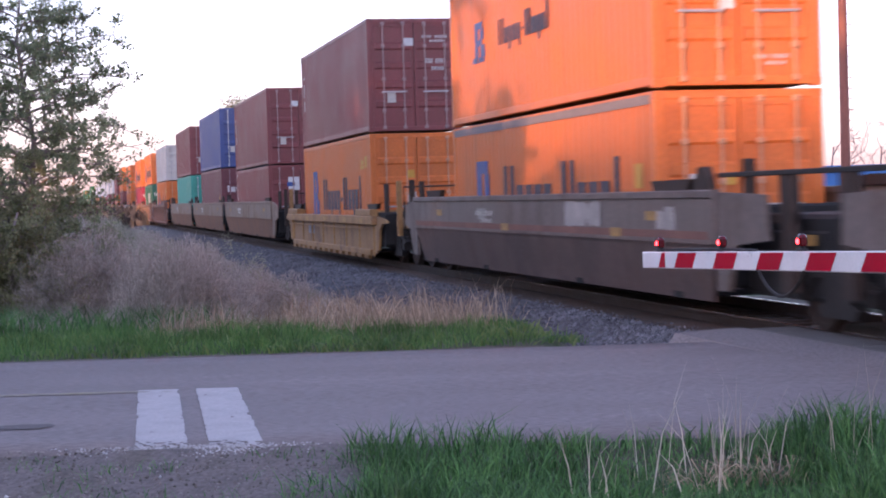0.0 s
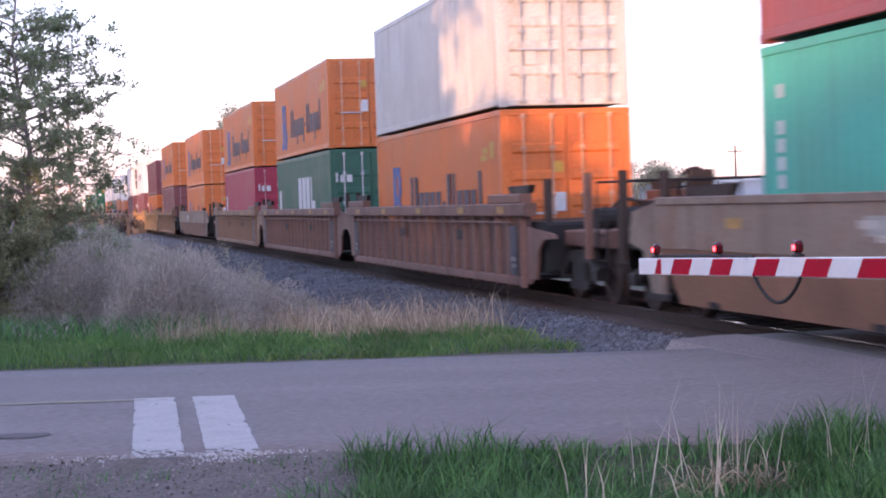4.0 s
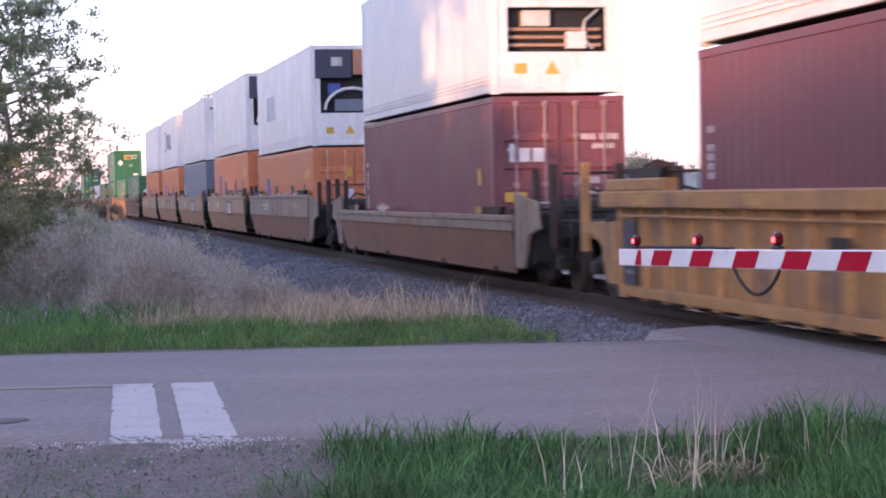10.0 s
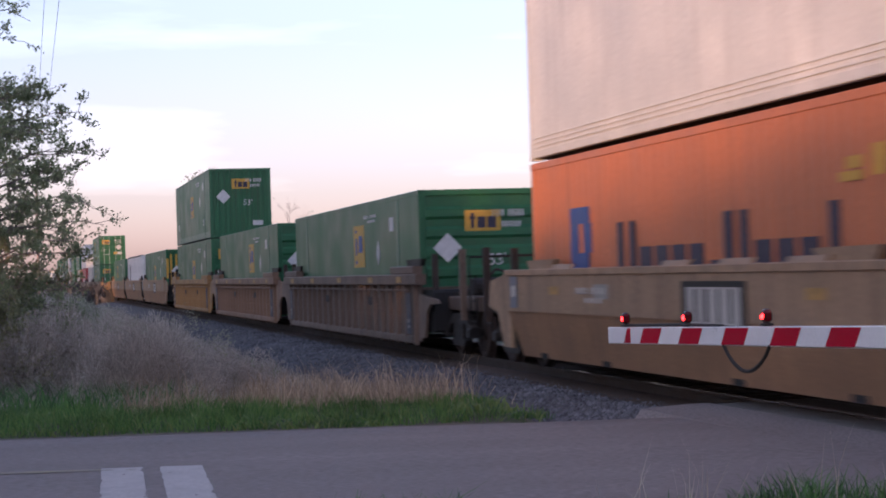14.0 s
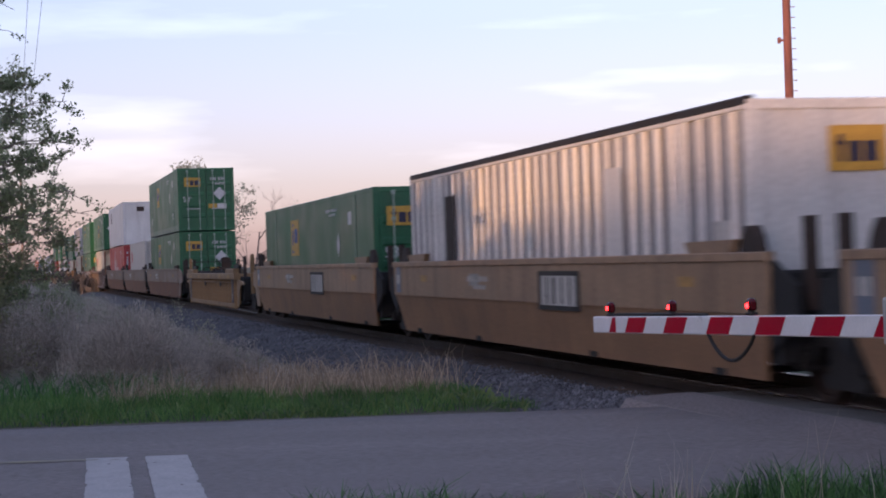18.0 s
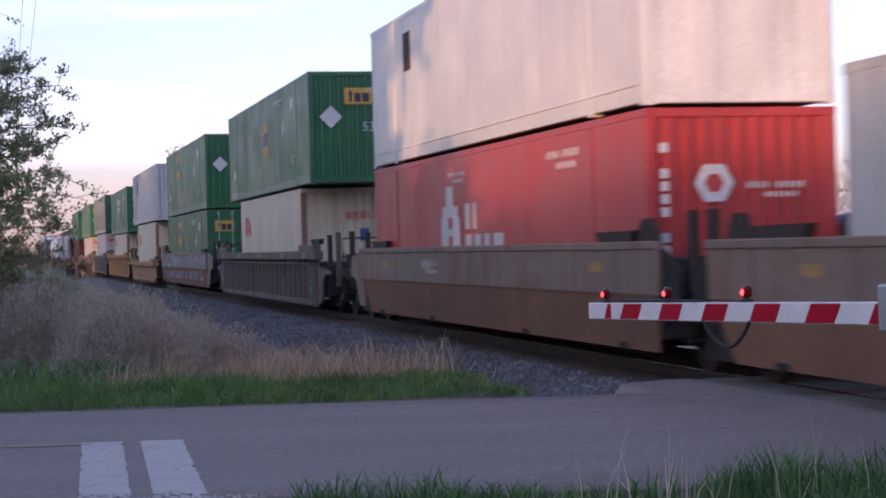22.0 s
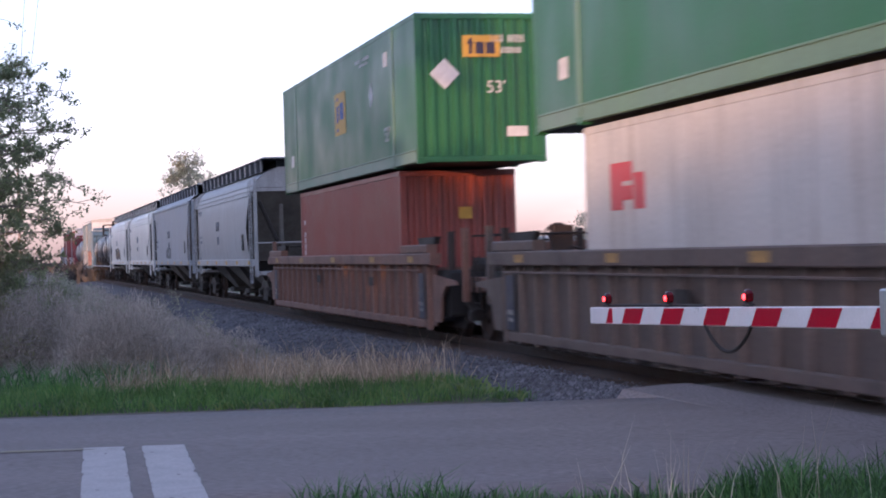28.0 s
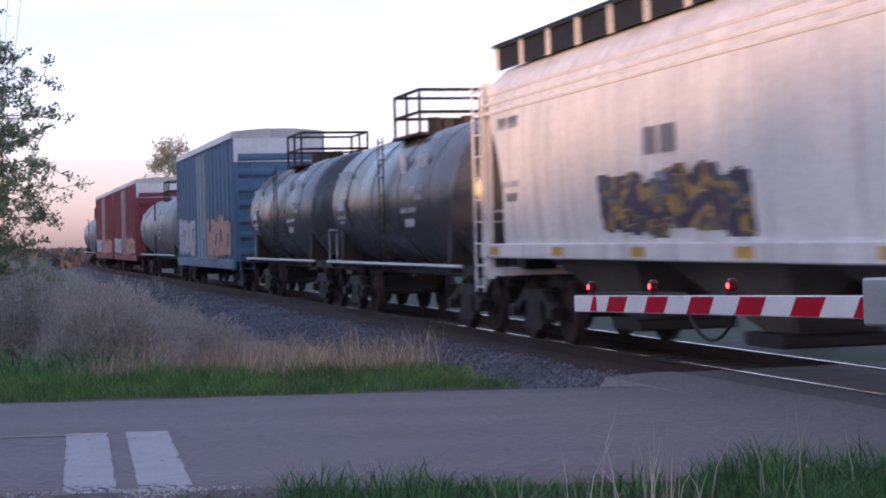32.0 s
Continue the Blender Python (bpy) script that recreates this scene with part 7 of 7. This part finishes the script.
# soft heaps of dead brush
def heap_mesh(n, seed):
    g = np.random.default_rng(seed)
    d = g.normal(size=(n, 3))
    d[:, 2] = np.abs(d[:, 2])
    d /= np.linalg.norm(d, axis=1)[:, None]
    lump = np.array([1.0 + 0.35 * noise.noise((a * 2.2, b * 2.2, c * 2.2 + seed)) for a, b, c in d])
    c = d * (g.uniform(0.25, 1.0, n) ** 0.5 * lump)[:, None] * np.array([1.0, 1.0, 0.95])
    u = d * 0.7 + g.normal(size=(n, 3)) * 0.7
    u /= np.linalg.norm(u, axis=1)[:, None]
    w = np.cross(u, g.normal(size=(n, 3)))
    w /= np.linalg.norm(w, axis=1)[:, None]
    ln, wd = g.uniform(0.025, 0.085, n)[:, None], g.uniform(0.003, 0.007, n)[:, None]
    v = np.stack([c - u * ln, c + w * wd, c + u * ln, c - w * wd], 1).reshape(-1, 3)
    me = bpy.data.meshes.new("dead_bush")
    me.from_pydata(v.tolist(), [], (np.arange(n)[:, None] * 4 + np.arange(4)[None]).tolist())
    return me


HEAPS = [heap_mesh(9500, k) for k in (1, 2, 3)]
random.seed(5)
for i in range(84):
    if i < 52:
        s, l, k = random.uniform(26.5, 42), random.uniform(4.4, 9.8), random.uniform(0.75, 1.2)
    else:
        s, l, k = random.uniform(42, 110), random.uniform(4.4, 10.0), random.uniform(1.0, 1.6)
    top = -0.15 + 1.35 * smooth(4.2, 7.6, l) * random.uniform(0.7, 1.05)
    q = ORIGIN + DIR * s - SIDE * l
    sage = noise.noise((s * 0.16, l * 0.45, 3.0)) + 0.12 * (l - 7.0) > 0.22 and l > 7.2 and s > 31
    h = put("dead_bush", HEAPS[i % 3], SAGE if sage else BRUSH, None, "", Matrix.LocRotScale(Vector((q.x, q.y, -0.65)), Matrix.Rotation(random.uniform(0, 6.3), 3, "Z").to_quaternion(), Vector((k * 1.1, k, (top + 0.65) / 0.95))))
    tagged(h, "grey-green brush heap with new leaves beside the railway" if sage else "soft heap of grey-brown dead brush beside the railway", "bush", "dead bushes beside the line")
p = np.stack([rng.uniform(-140, -20, 14000), rng.uniform(150, 210, 14000), np.full(14000, -0.5)], 1)
blades("distant_wood", p, rng.uniform(0.6, 2.4, len(p)), rng.uniform(0.15, 0.5, len(p)), 1.2, leafmat("distant_wood", (0.085, 0.08, 0.075), (0.14, 0.125, 0.12), 0.9, 0.2), "hazy wood along the field edge", "wood")

# loose ballast stones
def stones(name, pts, r, mat, label):
    base = np.array([(1, 0, 0), (-1, 0, 0), (0, 1, 0), (0, -1, 0), (0, 0, 0.8), (0, 0, -0.8)], float)
    fc = np.array([(0, 2, 4), (2, 1, 4), (1, 3, 4), (3, 0, 4), (2, 0, 5), (1, 2, 5), (3, 1, 5), (0, 3, 5)])
    n = len(pts)
    a = rng.uniform(0, 2 * np.pi, n)
    c, s = np.cos(a), np.sin(a)
    v = base[None] * rng.uniform(0.6, 1.3, (n, 6, 1)) * r[:, None, None]
    x = v[..., 0] * c[:, None] - v[..., 1] * s[:, None]
    y = v[..., 0] * s[:, None] + v[..., 1] * c[:, None]
    v = np.stack([x, y, v[..., 2]], 2) + pts[:, None]
    f = (fc[None] + np.arange(n)[:, None, None] * 6).reshape(-1, 3)
    me = bpy.data.meshes.new(name)
    me.from_pydata(v.reshape(-1, 3).tolist(), [], f.tolist())
    return tagged(put(name, me, mat), label, "stones", kind="stuff")


STONE = leafmat("crushed_stone", (0.06, 0.06, 0.07), (0.20, 0.20, 0.22), 0.9)
ss, ll = 18.6 + 80 * rng.uniform(0, 1, 26000) ** 1.6, rng.uniform(0.95, 3.9, 26000)
zz = np.where(ll < 2.0, -0.2, -0.2 - (ll - 2.0) * 0.42 / 1.9) - 0.005
pts = np.array([tuple((ORIGIN + DIR * a - SIDE * b).xy) + (c,) for a, b, c in zip(ss, ll, zz)])
stones("ballast_stones", pts, rng.uniform(0.022, 0.055, len(pts)), STONE, "loose grey crushed ballast stones")
p = scatter(5200, -7, -0.3, 8.0, 11.9, lambda x, y: not near_ok(x, y))
p[:, 2] = -0.03 - 0.05 * np.array([smooth(10.8, 7.5, b) for b in p[:, 1]])
stones("shoulder_stones", p, rng.uniform(0.004, 0.016, len(p)), leafmat("pale_gravel", (0.10, 0.085, 0.07), (0.34, 0.30, 0.28), 0.9), "loose brown-grey gravel on the shoulder")
p = np.concatenate([np.stack([rng.normal(m, 0.3, 420), 11.95 - np.abs(rng.normal(0, 0.2, 420)), np.full(420, -0.03)], 1) for m in (-1.94, -1.42)])
stones("paint_crumbs", p, rng.uniform(0.004, 0.013, len(p)), leafmat("white_crumb", (0.36, 0.34, 0.33), (0.62, 0.59, 0.58), 0.8), "white crumbs of road paint below the stop bars")
p = scatter(6, -4.5, -0.5, 9.6, 11.6)
p[:, 2] = -0.03
stones("white_pebbles", p, rng.uniform(0.012, 0.022, len(p)), leafmat("white_pebble", (0.5, 0.48, 0.46), (0.66, 0.64, 0.62), 0.8), "a few white pebbles on the gravel")


# ---------------- trees ----------------
def tree(name, height, seed, label, leafmat_, leaf=0.07, per=10, spread=0.5, bare=False, levels=4, kids=4, trunk_r=None, category="tree", bark=None, first=0.25, aspect=0.5):
    rnd = random.Random(seed)
    wood = Geo()
    spots = []
    tr = trunk_r or height * 0.022

    def grow(p, d, ln, r, lev):
        pts = [p]
        q, e = p, d
        for i in range(3):
            e = (e + Vector((rnd.uniform(-1, 1), rnd.uniform(-1, 1), rnd.uniform(-0.5, 0.9))) * 0.16).normalized()
            q = q + e * (ln / 3)
            pts.append(q)
        wood.tube(pts, r, 5 if lev < levels else 8, r * 0.55)
        if lev <= 1:
            for i in range(per):
                t = rnd.random()
                spots.append(pts[1].lerp(pts[3], t) + Vector((rnd.gauss(0, 1), rnd.gauss(0, 1), rnd.gauss(0, 1))) * leaf * 1.6)
        if lev == 0:
            return
        for i in range(kids + (2 if lev == levels else 0)):
            t = rnd.uniform(first if lev == levels else 0.3, 1.0)
            a = pts[0].lerp(pts[3], t)
            k = min(2, int(t * 3))
            a = pts[k].lerp(pts[k + 1], t * 3 - k)
            az = rnd.uniform(0, 2 * math.pi)
            out = (e.orthogonal().normalized())
            out.rotate(Matrix.Rotation(az, 3, e))
            nd = (e * (1 - spread) + out * spread * 1.25 + Vector((0, 0, 0.12))).normalized()
            grow(a, nd, ln * rnd.uniform(0.45, 0.68), r * 0.5, lev - 1)
    grow(Vector((0, 0, -0.1)), Vector((0, 0, 1)), height * 0.55, tr, levels)
    ob = holder(name, label, category)
    put("trunk", wood, bark or BARK, ob, "bare branching trunk and limbs")
    if not bare:
        n = len(spots)
        c = np.array([tuple(s) for s in spots])
        u = rng.normal(size=(n, 3))
        u /= np.linalg.norm(u, axis=1)[:, None]
        w = np.cross(u, rng.normal(size=(n, 3)))
        w /= np.linalg.norm(w, axis=1)[:, None]
        sz = leaf * rng.uniform(0.6, 1.3, n)[:, None]
        v = np.stack([c - u * sz, c + w * sz * aspect, c + u * sz, c - w * sz * aspect], 1).reshape(-1, 3)
        f = (np.arange(n)[:, None] * 4 + np.arange(4)[None]).tolist()
        me = bpy.data.meshes.new("crown")
        me.from_pydata(v.tolist(), [], f)
        put("crown", me, leafmat_, ob, "sparse spring leaves")
    return ob


def feathery(name, label, z0, z1, reach, limbs, seed, mat, leaf=0.05, tufts=3, base=-0.5, trunk_r=0.09):
    """A tree of upward limbs with many fine twigs and tufts of small leaves; reach(z) is its half-width."""
    rnd = random.Random(seed)
    wood, spots = Geo(), []
    trunk = [Vector((0.10 * math.sin(k * 1.3 + seed), 0.10 * math.cos(k * 1.7), base + (z1 - base) * k / 7)) for k in range(8)]
    wood.tube(trunk, trunk_r, 8, 0.02)

    def at(z):
        f = max(0.0, min(6.999, (z - base) / (z1 - base) * 7))
        return trunk[int(f)].lerp(trunk[int(f) + 1], f - int(f))
    for i in range(limbs):
        z = z0 + (z1 - z0) * (i + rnd.random()) / limbs
        az = i * 2.4 + rnd.uniform(-0.4, 0.4)
        ln = reach(z) * rnd.uniform(0.6, 1.02)
        out = Vector((math.cos(az), math.sin(az), 0))
        p = at(z - 0.35 * ln)
        path = [p]
        for k in range(1, 5):
            p = p + (out + Vector((rnd.uniform(-0.3, 0.3), rnd.uniform(-0.3, 0.3), 0.55 - 0.18 * k + rnd.uniform(-0.2, 0.2)))) * (ln / 4)
            path.append(p)
        wood.tube(path, 0.02, 5, 0.005)
        for j in range(13):
            t = rnd.uniform(0.8, 3.999)
            a = path[int(t)].lerp(path[int(t) + 1], t - int(t))
            d = (out * 0.6 + Vector((rnd.gauss(0, 0.6), rnd.gauss(0, 0.6), rnd.uniform(-0.35, 0.8)))).normalized() * rnd.uniform(0.22, 0.6)
            mid = a + d * 0.5 + Vector((0, 0, rnd.uniform(-0.04, 0.06)))
            wood.tube([a, mid, a + d], 0.009, 4, 0.003)
            for q in range(tufts):
                c = a.lerp(a + d, rnd.uniform(0.35, 1.05))
                spots += [c + Vector((rnd.gauss(0, 1), rnd.gauss(0, 1), rnd.gauss(0, 1))) * leaf * 1.3 for m in range(9)]
    ob = holder(name, label, "tree")
    put("trunk", wood, TWIG, ob, "thin branching trunk and twigs")
    n = len(spots)
    c = np.array([tuple(s) for s in spots])
    u = rng.normal(size=(n, 3))
    u /= np.linalg.norm(u, axis=1)[:, None]
    w = np.cross(u, rng.normal(size=(n, 3)))
    w /= np.linalg.norm(w, axis=1)[:, None]
    sz = leaf * rng.uniform(0.6, 1.3, n)[:, None]
    v = np.stack([c - u * sz, c + w * sz * 0.5, c + u * sz, c - w * sz * 0.5], 1).reshape(-1, 3)
    me = bpy.data.meshes.new("crown")
    me.from_pydata(v.tolist(), [], (np.arange(n)[:, None] * 4 + np.arange(4)[None]).tolist())
    put("crown", me, mat, ob, "sparse tufts of young leaves")
    return ob


OLIVE = leafmat("olive_leaf", (0.23, 0.245, 0.12), (0.46, 0.45, 0.25), 0.6, 0.58)
t1 = feathery("tree", "slender roadside tree with feathery young leaves", 0.9, 5.5, lambda z: 1.9 - 0.13 * abs(z - 2.8), 86, 3, LEAF, 0.036, 4, trunk_r=0.07)
t1.matrix_basis = pose(-7.1, 30.6, -0.1)
t2 = feathery("tree", "taller tree with young leaves whose boughs hang over the line side", 5.4, 8.6, lambda z: 2.2 - 0.2 * abs(z - 6.3), 40, 8, LEAF, 0.036, trunk_r=0.12)
t2.matrix_basis = pose(-8.75, 31.2, 0.35)
t3 = feathery("young_tree", "bushy olive-leaved young tree in the brush", 0.1, 1.9, lambda z: 1.15 - 0.25 * abs(z - 0.9), 40, 5, OLIVE, 0.034, 5, trunk_r=0.05)
t3.matrix_basis = pose(-6.95, 28.6, -0.35)
for x, y, z, k in ((-7.9, 30.4, -0.1, 90), (-10.5, 37, 0.3, 10)):
    copy_thing(t3, pose(x, y, z, 0, 0, k))
shrub = tree("shrub", 1.7, 71, "leafless grey-brown shrub in the dry brush", LEAFPALE, 0.03, 2, 0.6, levels=4, kids=4, bark=surface("shrub_twig", (0.30, 0.25, 0.23), rough=0.9, vary=0.3), first=0.02, trunk_r=0.016, category="shrub")
shrub.matrix_basis = pose(-6.3, 29, -0.6)
random.seed(12)
for i in range(16):
    y = random.uniform(27.0, 56)
    l = random.uniform(5.0, 9.5)
    q = ORIGIN + DIR * (y + 1.0) - SIDE * l
    copy_thing(shrub, pose(q.x, q.y, -0.55 - random.uniform(0, 0.5), 0, 0, random.uniform(0, 360)))
# trees beyond the track
far1 = tree("far_tree", 11.4, 31, "distant tree with pale new leaves", LEAFPALE, 0.10, 13, 0.5, first=0.2, trunk_r=0.12, bark=TWIG)
far1.matrix_basis = pose(-11.4, 130, -0.5)
far2 = tree("far_tree", 7.0, 37, "distant bushy tree with pale new leaves", LEAFPALE, 0.10, 11, 0.48, first=0.05, trunk_r=0.08, bark=TWIG)
far2.matrix_basis = pose(-6.2, 130, -0.5)
for x, y, k in ((-1.6, 101, 20), (1.2, 100, 120), (3.4, 102, 200), (15.4, 128, 70), (17.0, 129, 170), (19.6, 130, 10), (24.0, 132, 40), (-0.3, 99, 150), (2.4, 104, 280)):
    copy_thing(far2, pose(x, y, ((-0.4 if x > 1 else -2.0) if y < 110 else -1.3) - (k % 7) * 0.12 - ((x - 11) * 0.12 if x > 8 else 0), 0, 0, k))
bare = tree("bare_tree", 8.6, 41, "leafless reddish tree in the distance", LEAFPALE, 0.1, 1, 0.5, bare=True, levels=6, kids=3, bark=TWIG, first=0.08, trunk_r=0.09)
bare.matrix_basis = pose(27, 120, -0.5)
for x, y, k in ((30.5, 121, 80), (34, 119, 200), (38, 123, 300), (42, 120, 130), (-9.8, 131, 30)):
    copy_thing(bare, pose(x, y, -0.5 - (k % 5) * 0.3, 0, 0, k))
# row of roadside trees behind, which shades the line
shade = tree("shade_tree", 17, 53, "tall roadside tree in leaf", LEAF, 0.30, 30, 0.55, first=0.05, trunk_r=0.25)
shade.matrix_basis = pose(-20.4, 4.0, -0.3)
for i, (x, y, k) in enumerate(((-26.0, 7, 50), (-32, 3, 100), (-38, 6, 170), (-46, 4, 240), (-55, 6, 300), (-64, 3, 20), (-73, 5, 140), (-83, 4, 200), (-93, 5, 80), (-104, 4, 10))):
    copy_thing(shade, pose(x, y, -0.3, 0, 0, k))
for i in range(8):
    copy_thing(shade, pose(-27 - i * 9.5, 12.5 - (i % 2) * 3, -0.3, 0, 0, 37 * i))
for i in range(5):
    q = ORIGIN + DIR * (112 + 8.5 * i)
    copy_thing(shade, pose(q.x - 37.5, q.y - 65, -0.3, 0, 0, 53 * i))
# wood beside the far line
for i in range(15):
    copy_thing(shade, pose(-52 - i * 6.2, 150 + i * 12.5, -0.3, 0, 0, 71 * i))
# low hedge far behind, which keeps the ground in shade
p = np.stack([rng.uniform(-130, 40, 30000), rng.uniform(-66, -60, 30000), np.full(30000, -0.5)], 1)
blades("far_hedge", p, rng.uniform(8.8, 10.5, len(p)), rng.uniform(0.25, 0.6, len(p)), 0.15, LEAF, "dense field hedge", "hedge")

# ---------------- far side of the line ----------------
SHEDBLUE = surface("shed_blue", (0.03, 0.15, 0.42), rough=0.5, vary=0.15, scale=0.8)
WALLWHITE = surface("pale_wall", (0.5, 0.56, 0.60), rough=0.6, vary=0.3, scale=0.7, second=(0.36, 0.42, 0.5), second_at=0.6)
POLE = surface("rust_red_pole", (0.27, 0.10, 0.075), rough=0.7, vary=0.3, scale=3, stretch=(1, 1, 0.3))
pole = holder("tall_pole", "tall rust-red steel pole with step bolts", "pole")
put("shaft", Geo().tube([(0, 0, -0.5), (0, 0, 16.0)], 0.21, 14, 0.16), POLE, pole)
for i in range(28):
    put("step_bolt", shared("step_bolt", lambda: Geo().tube([(0.14, 0, 0), (0.36, 0, 0)], 0.018, 5)), POLE, pole, "", pose(0, 0, 3.0 + i * 0.45, 0, 0, 0))
put("cross_bracket", Geo().tube([(-0.35, 0, 11.0), (0.1, 0, 11.1)], 0.05, 6).box(-0.42, -0.3, -0.06, 0.06, 10.9, 11.15), POLE, pole)
pole.matrix_basis = pose(17.45, 74.5, -0.5)


def shed(name, w, d, h, mat, label, roof=0.5, window=True, at=None):
    ob = holder(name, label, "building")
    put("wall", Geo().box(-w / 2, w / 2, -d / 2, d / 2, -0.6, h), mat, ob)
    put("roof", Geo().prism([(-d / 2 - 0.3, h), (d / 2 + 0.3, h), (d / 2 + 0.3, h + 0.12), (-d / 2 - 0.3, h + roof * 0.25 + 0.1)], "x", -w / 2 - 0.2, w / 2 + 0.2), mat, ob)
    if window:
        wi = put("window", Geo().box(w * 0.12, w * 0.38, -d / 2 - 0.05, -d / 2 + 0.02, h * 0.38, h * 0.86), BLACKHOLE, ob, "dark window")
        put("window_frame", Geo().box(w * 0.11, w * 0.39, -d / 2 - 0.07, -d / 2 - 0.02, h * 0.33, h * 0.38), mat, wi)
    ob.matrix_basis = at
    return ob


shed("blue_shed", 7.4, 5.0, 2.7, SHEDBLUE, "bright blue shed with a dark window", at=pose(27.9, 119, -0.1, 0, 0, 0))
shed("white_shed", 9.0, 5.0, 2.9, WALLWHITE, "pale weathered metal shed", window=False, at=pose(36.6, 121, -0.1))
shed("white_shed", 14.0, 6.0, 2.3, WALLWHITE, "low pale metal shed with dark eaves", window=False, at=pose(17.0, 131, -0.1))
shed("white_shed", 6.0, 5.0, 2.5, WALLWHITE, "pale low metal shed", window=False, at=pose(23.8, 128, -0.1))
up = holder("utility_pole", "distant wooden utility pole with cross-arm", "utility pole")
put("shaft", Geo().tube([(0, 0, -0.5), (0, 0, 8.3)], 0.16, 8, 0.11), BARK, up)
put("cross_arm", Geo().box(-1.1, 1.1, -0.06, 0.06, 7.4, 7.55), BARK, up)
up.matrix_basis = pose(43.1, 248, 0)
for x, y in ((-30.3, 147.0), (1.3, -1.5)):
    q = holder("utility_pole", "weathered wooden utility pole with cross-arm and wires", "utility pole")
    put("shaft", shared("line_pole", lambda: Geo().tube([(0, 0, -0.5), (0, 0, 11.2)], 0.13, 10, 0.09)), TWIG, q)
    put("cross_arm", shared("line_arm", lambda: Geo().box(-0.65, 0.65, -0.04, 0.04, 10.9, 11.02, 0.01)), BARK, q)
    if y > 0:
        for o in (-0.22, 0.22):
            put("wire", Geo().tube([(o + 31.6 * k / 8, -148.5 * k / 8, 11.03 - 1.0 * math.sin(math.pi * k / 8)) for k in range(9)], 0.008, 5), STEEL, q, "thin overhead wire")
    q.matrix_basis = pose(x, y, 0)
# marker stake by the line
stake = tagged(put("marker_stake", Geo().box(-0.03, 0.03, -0.02, 0.02, -0.6, 0.55, 0.006), surface("stake_white", (0.6, 0.55, 0.52), rough=0.7, vary=0.2)), "white and orange marker stake beside the ballast", "stake")
stake.matrix_basis = pose(-7.75, 56.5, -0.25, 3, 2, 0)
put("orange_band", Geo().box(-0.034, 0.034, -0.024, 0.024, -0.35, 0.12, 0.006), surface("stake_orange", (0.6, 0.15, 0.05), rough=0.7, vary=0.2), stake, "faded orange band")


# ---------------- what moves ----------------
def motions():
    times = [0, 4, 8, 12, 16, 20, 24, 28, 32]
    for thing, place, z in MOVING:
        walk(thing, [(t, on_track(place - run(t), 0.0, z)) for t in times])


motions()
